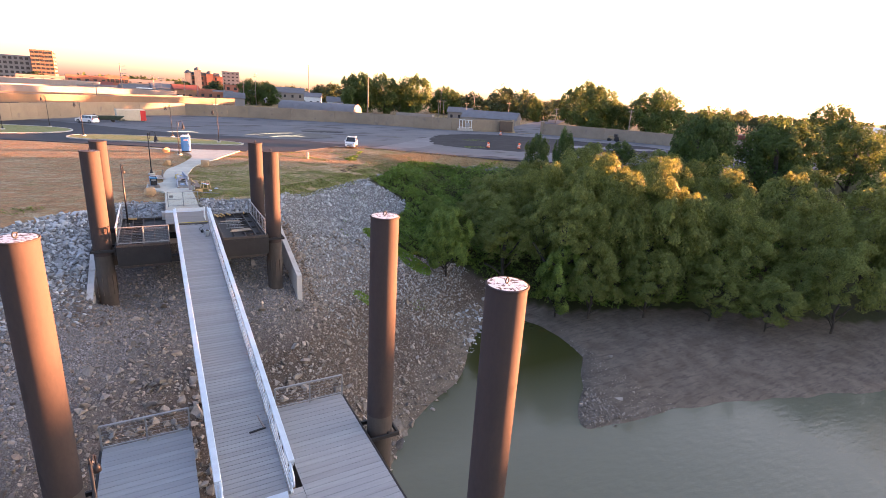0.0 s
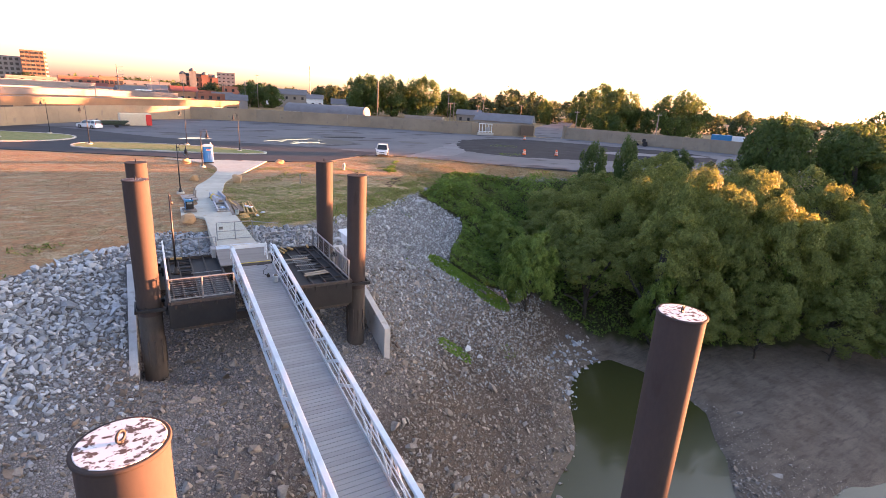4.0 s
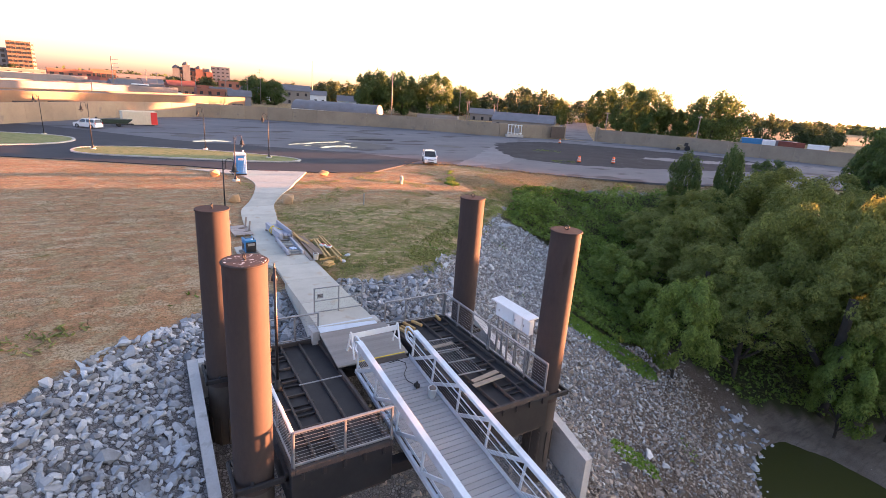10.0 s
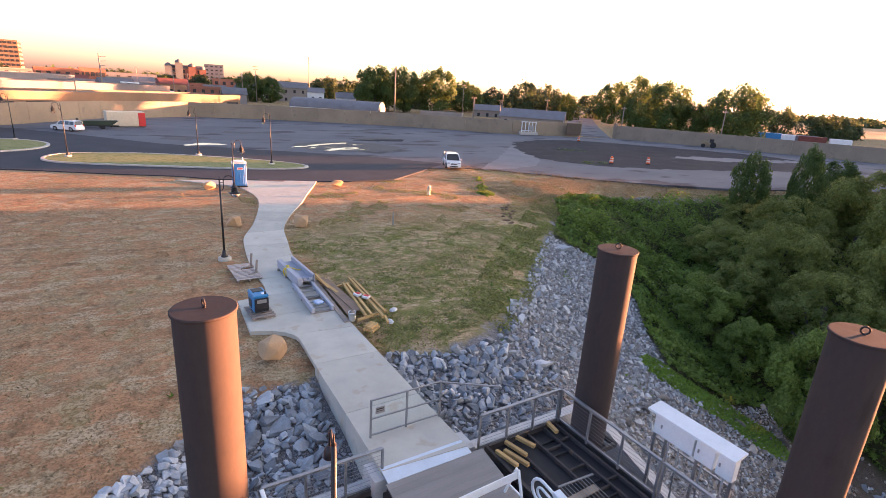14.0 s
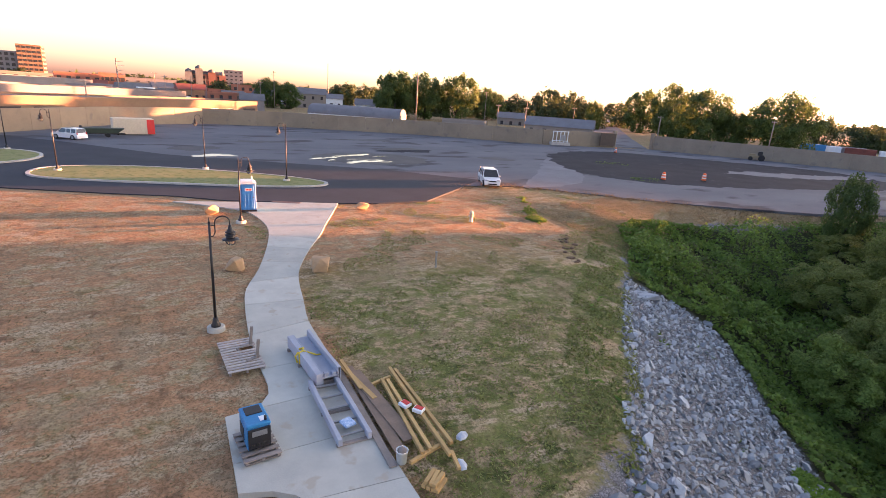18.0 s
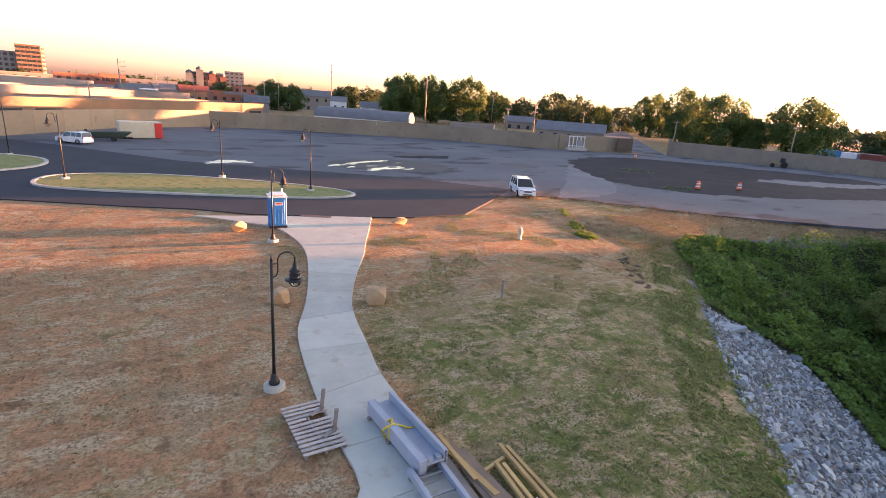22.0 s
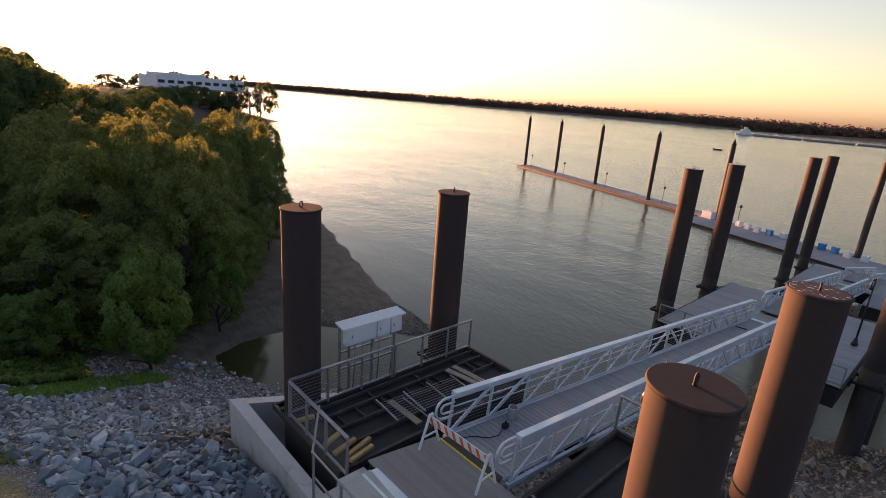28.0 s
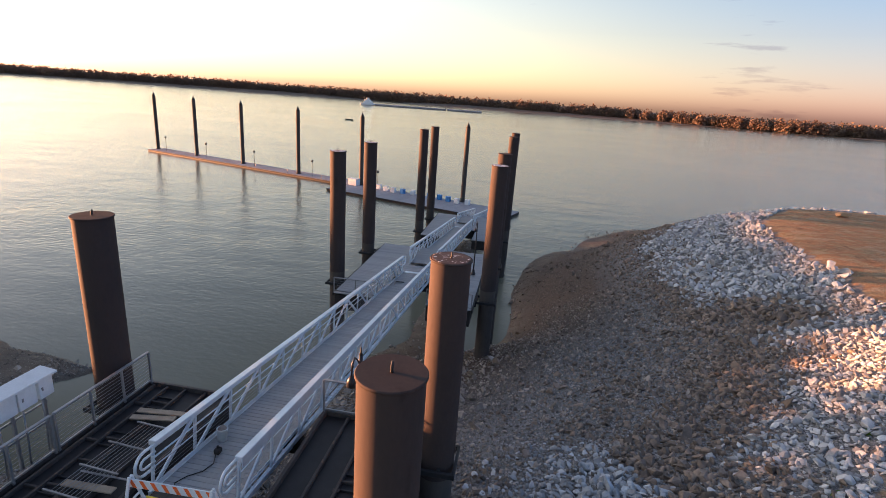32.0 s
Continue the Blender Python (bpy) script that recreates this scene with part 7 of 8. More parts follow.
def leaves(points, outward, size, rng, aspect=0.5, loose=0.7, droop=0.0):
    """Small bent leaf sprays, one quad each, turned roughly outward: vertices and faces."""
    n = len(points)
    nor = outward + rng.normal(0, loose, (n, 3))
    nor /= np.linalg.norm(nor, axis=1, keepdims=True) + 1e-9
    a = rng.normal(0, 1, (n, 3))
    a[:, 2] -= droop
    a -= nor * np.sum(a * nor, axis=1, keepdims=True)
    a /= np.linalg.norm(a, axis=1, keepdims=True) + 1e-9
    b = np.cross(nor, a)
    s = size * rng.uniform(0.6, 1.35, (n, 1))
    w = s * aspect
    v = np.stack([points - a * s * 0.5, points + b * w * 0.5, points + a * s * 0.5 + nor * s * 0.1, points - b * w * 0.5], 1).reshape(-1, 3)
    return v, np.arange(4 * n).reshape(n, 4)


def crown_mesh(name, seed, masses, clumps, per_clump, size, material, low=-0.75, aspect=0.5, mass_r=(0.3, 0.46), clump_r=(0.09, 0.16), tall=1.1, shape=(1.0, 1.0, 0.95)):
    """A crown of radius 1: rounded masses over an uneven egg, each covered with small upright clumps of leaf sprays, with dark gaps between."""
    rng = np.random.default_rng(seed)
    pts, out = [], []
    for k in range(masses):
        z = 1 - (k + 0.5) / masses * (1 - low)
        a = 2.399963 * k + rng.uniform(-0.5, 0.5)
        flat = math.sqrt(max(0.0, 1 - z * z))
        c = np.array([flat * math.cos(a), flat * math.sin(a), z]) * rng.uniform(0.48, 0.68) * np.array(shape)
        r = rng.uniform(*mass_r)
        way = c / (np.linalg.norm(c) + 1e-6)
        spread = rng.normal(0, 1, (clumps, 3)) + way * 0.9 + np.array([0, 0, 0.35])
        spread /= np.linalg.norm(spread, axis=1, keepdims=True)
        for d in spread:
            q = c + d * r * rng.uniform(0.72, 1.0)
            cr = rng.uniform(*clump_r)
            n = int(per_clump * rng.uniform(0.75, 1.25))
            e = rng.normal(0, 1, (n, 3)) + d * 0.35 + np.array([0, 0, 0.25])
            e /= np.linalg.norm(e, axis=1, keepdims=True)
            depth = rng.uniform(0.35, 1.0, n) ** 0.5
            p = e * (cr * depth)[:, None]
            up = np.clip(p[:, 2] / cr, -1, 1)
            p[:, :2] *= (1.0 - 0.4 * np.clip(up, 0, 1))[:, None]
            p[:, 2] *= tall * (1 + 0.5 * np.clip(up, 0, 1))
            pts.append(q + p)
            out.append(e + d * 0.5 + np.array([0, 0, 0.3]))
    v, f = leaves(np.concatenate(pts), np.concatenate(out), size, rng, aspect, 0.42)
    return bulk(name, v, f, material)


WILLOWS = [crown_mesh("crown", s, 15, 9, 150, 0.05, LEAF, mass_r=(0.28, 0.44), clump_r=(0.13, 0.21), tall=0.55) for s in (1, 2, 3)]
WILLOWFAR = [crown_mesh("crown", s, 13, 8, 70, 0.075, LEAF, mass_r=(0.28, 0.44), clump_r=(0.13, 0.21), tall=0.6) for s in (1, 2)]
WILLOWYOUNG = [crown_mesh("crown", s, 13, 9, 130, 0.062, YOUNGLEAF, mass_r=(0.25, 0.37), clump_r=(0.12, 0.19), tall=0.75, shape=(0.9, 0.9, 1.05)) for s in (11, 12)]
OAKS = [crown_mesh("crown", s, 16, 10, 62, 0.09, LEAFDARK, low=-0.95, clump_r=(0.15, 0.25), tall=0.8) for s in (5, 6, 7)]
FARTREES = [crown_mesh("crown", s, 13, 6, 30, 0.16, FARLEAF, low=-0.9, clump_r=(0.18, 0.3), tall=0.9) for s in (8, 9)]


def trunk_mesh(seed, limbs=5):
    """A tapered trunk of height 1 with limbs that reach into a crown of radius about 0.5."""
    rnd = random.Random(seed)
    s = Shape().path([(0, 0, -0.08), (0.01, 0.0, 0.2), (rnd.uniform(-0.04, 0.04), rnd.uniform(-0.04, 0.04), 0.5), (rnd.uniform(-0.05, 0.05), rnd.uniform(-0.05, 0.05), 0.85)], 0.028, 7)
    for k in range(limbs):
        a = 2 * math.pi * (k + rnd.random() * 0.5) / limbs
        z0 = rnd.uniform(0.12, 0.45)
        s.path([(0, 0, z0), (0.12 * math.cos(a), 0.12 * math.sin(a), z0 + 0.12), (0.3 * math.cos(a), 0.3 * math.sin(a), z0 + rnd.uniform(0.2, 0.4))], 0.013, 5)
    return s.mesh("trunk", BARK)


TRUNKS = [trunk_mesh(k) for k in (1, 2, 3)]
TREE_COUNT = [0]


def tree(x, y, top, r, crowns, label, base=None, bare=0.15, group="", squash=1.0):
    """bare: the share of the height below the crown."""
    k = TREE_COUNT[0]
    TREE_COUNT[0] += 1
    z = float(land(x, y)) - 0.1 if base is None else base
    h = top - z
    root = thing("tree", label, "tree", Matrix.Translation((x, y, z)) @ Matrix.Rotation(2.4 * k, 4, "Z"), group)
    ob = part("trunk", TRUNKS[k % 3], BARK, root)
    reach = 0.45 if bare < 0.1 else 0.8
    ob.scale = (h * reach, h * reach, h * reach)
    cr = part("crown", crowns[k % len(crowns)], LEAF, root)
    half = h * (1 - bare) / 2
    cr.location = (0, 0, h - half)
    cr.scale = (r * squash, r, half)
    return root


G1, G2 = "riverside willows", "trees beyond the wall"
# added to keep sun off the western bank: (92.0, 4.0), (104.0, 1.8), (84.0, 5.6)
# tops raised for the same shade: (67.0, 13.8), (68.0, 18.0), (80.0, 15.0)
WILLOW_SPOTS = [(23.9, 38.2, -0.6, 2.74), (27.4, 47.0, -1.7, 2.6), (26.6, 43.2, -3.0, 2.3), (30.5, 37.5, -1.0, 3.4), (31.5, 41.5, 0.0, 3.2), (34.5, 33.0, 2.2, 3.8), (40.7, 33.6, 4.9, 4.8), (37.0, 39.0, 3.6, 4.2), (43.5, 41.0, 4.6, 4.6), (44.5, 29.0, 3.2, 4.2), (49.5, 35.0, 4.6, 4.8), (51.0, 26.0, 1.4, 4.2), (56.5, 31.0, 3.6, 4.6), (60.0, 22.5, 1.8, 4.4), (68.0, 18.0, 3.6, 4.6), (50.5, 47.5, 4.8, 4.4), (44.0, 50.0, 2.2, 3.8), (37.0, 46.5, 1.4, 3.6), (33.0, 47.0, -1.2, 3.0), (38.5, 52.5, -0.2, 3.2), (57.5, 39.5, 4.4, 4.8), (65.0, 29.0, 3.4, 4.8), (74.0, 22.5, 2.4, 4.8), (64.0, 37.5, 4.6, 4.6), (73.0, 31.0, 3.6, 5.0), (84.0, 25.5, 3.4, 5.2), (95.0, 19.5, 3.6, 5.4), (108.0, 14.0, 4.0, 5.6), (80.0, 15.0, 3.8, 4.8), (92.0, 9.5, 1.6, 4.8), (56.0, 50.0, 2.6, 3.6), (63.0, 47.0, 4.0, 4.4), (47.0, 55.5, 0.2, 2.8), (35.5, 29.5, -2.6, 2.8), (40.5, 27.0, -3.5, 2.8), (46.5, 23.8, -3.8, 3.0), (54.5, 21.0, -4.2, 3.0), (32.9, 31.4, -3.6, 2.5), (67.0, 13.8, 3.0, 4.2), (56.0, 17.2, -1.2, 3.4), (49.5, 20.0, -5.0, 2.8), (80.5, 9.5, 2.6, 4.4), (92.0, 4.0, 2.6, 4.4), (104.0, 1.8, 3.0, 4.8), (84.0, 5.6, 1.6, 3.6), (100.0, 7.5, 2.4, 4.8)]
for x, y, top, r in WILLOW_SPOTS:
    young = r < 2.75 and x < 34
    tree(x, y, top, r, WILLOWYOUNG if young else WILLOWS if x < 62 else WILLOWFAR, "young bright green willow at the foot of the bank" if young else "bushy green willow crowding the river bank" if r > 3.1 else "low green willow at the foot of the bank", bare=0.02 if young else 0.26 if r > 3.1 and x < 36 else 0.06, group=G1)
for x, y, top, r in ((68.8, 44.2, 10.0, 4.5), (73.5, 46.2, 9.6, 4.3), (79.5, 38.6, 9.4, 5.2), (86.0, 41.0, 9.2, 5.2), (97.0, 36.0, 8.5, 5.2), (110.0, 28.0, 5.4, 5.4), (124.0, 21.0, 3.8, 6.0), (140.0, 16.0, 3.2, 6.6), (160.0, 8.0, 3.2, 7.2), (185.0, 0.0, 3.6, 8), (212, -10, 4.0, 8.5), (240, -22, 4.2, 9), (265, -40, 5.0, 9), (113.8, 48.0, 12.2, 5.0), (104.5, 51.0, 9.0, 4.2), (144.0, 35.5, 12.0, 5.6), (130.0, 42.0, 11.2, 4.4)):
    tree(x, y, top, r, OAKS, "tall dark broadleaf tree on the river bank", bare=0.12, group=G1)
for x, y, top, r in ((49.6, 57.2, 4.9, 1.9), (50.8, 52.6, 6.2, 1.7), (66.0, 56.0, 4.0, 2.4)):
    tree(x, y, top, r, OAKS, "narrow vine-covered tree at the top of the bank", bare=0.03, group=G1)
for x, y, top, r in ((42, 268, 12.1, 6), (50, 265, 11, 5.5), (81, 224, 17, 8), (94, 224, 17.7, 8.5), (107, 221, 18.6, 8.5), (88, 240, 16, 9), (140, 248, 14.5, 9), (180, 190, 18.0, 8.2), (157, 158, 18.4, 7.6), (151, 150, 14.5, 5.4), (133.8, 129.6, 16.2, 8.4), (139, 124, 10.5, 4.5), (143.3, 113.8, 16.0, 8.8), (166, 203, 12.0, 4.0)):
    tree(x, y, top, r, OAKS, "large dark broadleaf tree behind the flood wall", base=-1.5, bare=0.03, group=G2)
rnd = random.Random(5)
far_spots = [(102, 353, 11.4, 9), (118, 347, 12.7, 10), (157, 245, 11.8, 9), (180, 252, 16.7, 10), (189, 244, 15.2, 9), (195, 154, 10.6, 5), (215.8, 136.3, 11.0, 4.5), (239, 133, 8.6, 7), (225, 119, 8.2, 4.5), (235, 160, 9, 9), (255, 130, 8.5, 9), (240, 100, 8, 8), (270, 140, 9, 10), (150, 270, 13, 10), (130, 290, 11, 10), (210, 230, 12, 10), (230, 210, 11, 10), (250, 185, 10, 10), (60, 330, 10, 9), (20, 430, 9, 9), (-5, 440, 10, 9), (-20, 460, 9, 9), (15, 380, 8, 7), (70, 480, 10, 10), (-70, 470, 9, 10), (175, 215, 11, 8), (165, 225, 12, 8), (195, 190, 10, 8), (120, 265, 13, 9), (262, 92, 6.0, 5)]
for k in range(26):
    a = radians(rnd.uniform(6, 66))
    r = rnd.uniform(330, 620)
    spot = (r * math.sin(a), 40 + r * math.cos(a), rnd.uniform(8, 14), rnd.uniform(8, 13))
    if not 0 < spot[1] - 0.93 * spot[0] - 31 + 22 < 44:
        far_spots.append(spot)
far_spots += [(322, -30, 8, 9), (320, -44, 11, 9), (315, -60, 12, 10), (312, -75, 12, 9), (306, -90, 9, 8), (326, -14, 7, 9)]
far_spots += [(268 + 9 * k, -50 - 5 * k + 2 * (k % 3), -1.5 + (k % 4), 6.5) for k in range(7)]
for x, y, top, r in far_spots:
    tree(x, y, top, r, FARTREES, "distant tree on the horizon beyond the wall", base=-8 if y < -40 else -3, bare=-0.2, group="distant trees")


def far_woods():
    rng = np.random.default_rng(3)
    pts, out = [], []
    for k in range(2600):
        x = rng.uniform(-1500, 2600)
        y = float(far_bank(x)) - 10 - rng.uniform(0, 70)
        h = rng.uniform(17, 23) * (1.0 if rng.random() > 0.06 else 1.12)
        n = 110
        e = rng.normal(0, 1, (n, 3))
        e /= np.linalg.norm(e, axis=1, keepdims=True)
        e[:, 2] = np.abs(e[:, 2])
        pts.append(np.array([x, y, -9.5]) + e * np.array([rng.uniform(8, 14), 6, h]) * rng.uniform(0.3, 1, (n, 1)))
        out.append(e)
    v, f = leaves(np.concatenate(pts), np.concatenate(out), 3.6, rng, 0.85)
    single("far_woods", bulk("far_woods", v, f, BROWNLEAF), BROWNLEAF, "long low line of autumn-brown woods on the far bank", "woods", kind="stuff")


far_woods()


def horizon_woods():
    rng = np.random.default_rng(4)
    pts, out = [], []
    for k in range(420):
        a = radians(rng.uniform(-12, 100))
        far = rng.uniform(620, 900)
        x, y = far * math.sin(a), 40 + far * math.cos(a)
        if bank_distance(x, y) > -40 or abs(y - 0.93 * x - 31) < 26:
            continue
        h = rng.uniform(10, 15)
        n = 60
        e = rng.normal(0, 1, (n, 3))
        e /= np.linalg.norm(e, axis=1, keepdims=True)
        e[:, 2] = np.abs(e[:, 2])
        pts.append(np.array([x, y, -3]) + e * np.array([rng.uniform(8, 14), 10, h]) * rng.uniform(0.5, 1, (n, 1)))
        out.append(e)
    v, f = leaves(np.concatenate(pts), np.concatenate(out), 4.5, rng, 0.8)
    single("horizon_woods", bulk("horizon_woods", v, f, FARLEAF), FARLEAF, "hazy line of wooded streets along the horizon", "woods", kind="stuff")


horizon_woods()


def by_line(x, y, a, b, reach):
    """Near the line from a to b, thinning out sideways."""
    dx, dy = b[0] - a[0], b[1] - a[1]
    t = np.clip(((x - a[0]) * dx + (y - a[1]) * dy) / (dx * dx + dy * dy), 0, 1)
    return np.hypot(x - a[0] - t * dx, y - a[1] - t * dy) + 0.4 * ripple(x, y, 0.6) < reach


def weeds():
    rng = np.random.default_rng(8)
    n = 230000
    x, y = rng.uniform(18, 75, n), rng.uniform(28, 70, n)
    keep = within(x, y, BRUSH) & (rng.random(n) < np.where((x < 40) & (y > 40), 1.0, 0.55))
    keep &= ~by_line(x, y, (18.6, 43.4), (21.2, 39.4), 1.1)
    x, y = x[keep], y[keep]
    d = bank_distance(x, y)
    hump = 0.9 + 0.7 * ripple(x, y, 0.7) + 0.9 * ripple(x + 7, y - 3, 1.9) + 0.5 * ripple(x, y, 0.33)
    tall = np.clip(hump, 0.05, None) * np.where((d > 6) & (x < 27), 0.35, 1.0) * (0.12 + 0.88 * smooth_step(d, -1, 2.5))
    z = land(x, y) + tall * rng.uniform(0.35, 1.0, len(x)) + 0.06
    up = np.stack([0.35 * np.cos(x * 1.1), 0.35 * np.sin(y * 1.2), np.ones(len(x))], 1)
    dull = ripple(x, y, 2.3) + 0.8 * ripple(y, x + 4, 0.8) + rng.normal(0, 0.4, len(x)) > 0.95
    v, f = leaves(np.stack([x, y, z], 1)[dull], up[dull], 0.22, rng, 0.6, 0.75)
    single("vines", bulk("vines", v, f, VINE), VINE, "dull olive vines creeping over the weedy slope", "vines", kind="stuff")
    v, f = leaves(np.stack([x, y, z], 1)[~dull], up[~dull], 0.25, rng, 0.7, 0.75)
    single("weeds", bulk("weeds", v, f, WEED), WEED, "dense green vines and weeds smothering the slope", "weeds", kind="stuff")


weeds()


def tufts(name, n, region, size, material, label, seed, keep_test):
    rng = np.random.default_rng(seed)
    x, y = rng.uniform(region[0], region[1], n), rng.uniform(region[2], region[3], n)
    keep = keep_test(x, y)
    x, y = x[keep], y[keep]
    z = land(x, y)
    p = np.stack([x, y, z + size * 0.12], 1)
    side = rng.normal(0, 1, (len(x), 3))
    side[:, 2] = 1.5
    v, f = leaves(p, side, size, rng, 0.3, 0.2, droop=-0.5)
    single(name, bulk(name, v, f, material), material, label, "grass", kind="stuff")


def on_lawn(x, y, slack=-0.4):
    d = bank_distance(x, y)
    path_w, path_e = np.interp(y, [p[1] for p in WEST], [p[0] for p in WEST]), np.interp(y, [p[1] for p in EAST], [p[0] for p in EAST])
    off_path = (x < path_w - 0.1) | (x > path_e + 0.1) | (y < 38)
    return (d < slack) & off_path & ~within(x, y, OLD) & ~within(x, y, NEW)


def patchy(x, y, s, cut):
    return ripple(x, y, s) + 0.6 * ripple(y + 3, x, s * 0.37) > cut


tufts("dry_grass", 90000, (-24, 30, 40, 84), 0.1, DRYGRASS, "short dry straw-coloured lawn grass", 21, lambda x, y: on_lawn(x, y) & (patchy(x, y, 1.7, -0.1)))
def grass_cut(x, y):
    """Green grass is thick along the crest and beside the boards, thin in the middle of the lawn."""
    d = bank_distance(x, y)
    return 0.45 - 0.8 * smooth_step(d, -6, -1.5) - 0.7 * (np.hypot(x - 6.5, y - 47) < 5)


tufts("green_grass", 100000, (2, 34, 42, 76), 0.13, GREENGRASS, "patchy green lawn grass east of the footpath", 22, lambda x, y: on_lawn(x, y) & patchy(x + 9, y, 1.3, grass_cut(x, y)))
tufts("lawn_clumps", 22000, (2.2, 16, 44, 58), 0.12, GREENGRASS, "thick green grass clumps beside the boards", 26, lambda x, y: on_lawn(x, y) & patchy(x + 2, y + 5, 0.55, 0.35))
tufts("verge_grass", 130000, (26, 62, 58, 80), 0.15, SUNLITSTRAW, "tall dry straw grass along the lot's edge above the weeds", 27, lambda x, y: (bank_distance(x, y) > -8) & (bank_distance(x, y) < 0.8) & ~within(x, y, OLD) & patchy(x, y, 0.8, -0.7))
EDGE = [(25.2, 82.4), (32.2, 81.2), (37.6, 75.6), (42.5, 70.4), (55.4, 62), (80, 54)]


def near_edge(x, y, reach):
    best = np.full(x.shape, 1e9)
    for (ax, ay), (bx, by) in zip(EDGE, EDGE[1:]):
        dx, dy = bx - ax, by - ay
        t = np.clip(((x - ax) * dx + (y - ay) * dy) / (dx * dx + dy * dy), 0, 1)
        best = np.minimum(best, np.hypot(x - ax - t * dx, y - ay - t * dy))
    return best < reach


tufts("edge_grass", 90000, (24, 81, 53, 84), 0.34, DRYGRASS, "ragged straw grass creeping over the asphalt's edge", 29, lambda x, y: near_edge(x, y, 0.35 + 1.3 * np.random.default_rng(2).random(x.shape) ** 2) & patchy(x, y, 0.5, -0.3))
tufts("lot_weeds", 9000, (50, 70, 78, 104), 0.42, WEED, "low green weeds sprouting on the dark cinders", 28, lambda x, y: ((np.hypot((x - 64.6) / 3.2, (y - 98.0) / 2.6) < 1) | (np.hypot((x - 55.0) / 2.4, (y - 83.0) / 1.8) < 1)) & patchy(x, y, 0.6, -0.1))
tufts("bank_weeds", 9000, (-20, 24, 26, 60), 0.35, WEED, "scattered green weeds along the bank's crest", 23, lambda x, y: (np.abs(bank_distance(x, y) + 0.3) < 1.2) & patchy(x, y, 1.1, 0.75))
tufts("slope_weeds", 5000, (14, 30, 30, 56), 0.3, WEED, "green weeds between the stones", 24, lambda x, y: (bank_distance(x, y) > 2) & patchy(x, y, 2.1, 1.0) & (bank_distance(x, y) < 16))
tufts("crest_grass", 60000, (7.5, 30, 42, 66), 0.22, GREENGRASS, "longer green and straw grass hanging over the bank's crest", 30, lambda x, y: (np.abs(bank_distance(x, y) + 0.9) < 1.5) & patchy(x, y, 0.6, -0.4))
tufts("bright_grass", 42000, (16, 24, 37, 45), 0.36, BRIGHTWEED, "bright green grass where the stones meet the willows", 33, lambda x, y: by_line(x, y, (18.4, 43.4), (21.4, 39.0), 1.15))
tufts("stone_grass", 5000, (12, 16, 31, 35), 0.3, BRIGHTWEED, "small green grass patch among the crushed stones", 34, lambda x, y: by_line(x, y, (13.0, 33.5), (14.0, 32.2), 0.35))
tufts("swale_weeds", 16000, (20, 31, 64, 78), 0.3, WEED, "green weeds along the shallow swale across the lawn", 35, lambda x, y: by_line(x, y, (28.2, 75.4), (23.6, 67.4), 0.5) & patchy(x, y, 0.7, -0.2))
tufts("swale_clump", 9000, (22, 27, 66, 71), 0.42, WEED, "leafy dark green weed clump in the swale", 36, lambda x, y: (np.hypot(x - 24.3, y - 68.6) < 0.8) | (np.hypot(x - 26.2, y - 72.0) < 0.55))
tufts("shrub_tufts", 500, (-12, -7, 40, 44), 0.35, GREENGRASS, "leafy green weed clumps at the lawn's edge", 25, lambda x, y: ((np.hypot(x + 9.9, y - 41.3) < 0.9) | (np.hypot(x + 8.7, y - 42.0) < 0.6)))

# ---- stones ----


def stone_shapes(count, seed, corners=20):
    rnd = random.Random(seed)
    out = []
    for _ in range(count):
        bm = bmesh.new()
        for _ in range(corners):
            v = Vector((rnd.gauss(0, 1), rnd.gauss(0, 1), rnd.gauss(0, 1))).normalized()
            bm.verts.new((v.x * rnd.uniform(0.95, 1.1), v.y * rnd.uniform(0.8, 0.95), v.z * rnd.uniform(0.62, 0.75)))
        hull = bmesh.ops.convex_hull(bm, input=bm.verts)
        bmesh.ops.delete(bm, geom=[g for g in hull["geom_interior"] if isinstance(g, bmesh.types.BMVert)], context="VERTS")
        bmesh.ops.triangulate(bm, faces=bm.faces[:])
        bm.verts.index_update()
        out.append((np.array([v.co[:] for v in bm.verts]), np.array([[v.index for v in f.verts] for f in bm.faces])))
        bm.free()
    return out


STONES = stone_shapes(16, 77, 14)
SHARDS = stone_shapes(16, 78, 10)


def in_pit(x, y):
    return (x > -5.2) & (x < 7.8) & (y > 30.8) & (y < 39.45)


def scatter(lo, hi, step, rng):
    gx, gy = np.meshgrid(np.arange(lo[0], hi[0], step), np.arange(lo[1], hi[1], step))
    x = gx.ravel() + rng.uniform(-0.5, 0.5, gx.size) * step
    y = gy.ravel() + rng.uniform(-0.5, 0.5, gx.size) * step
    return x, y


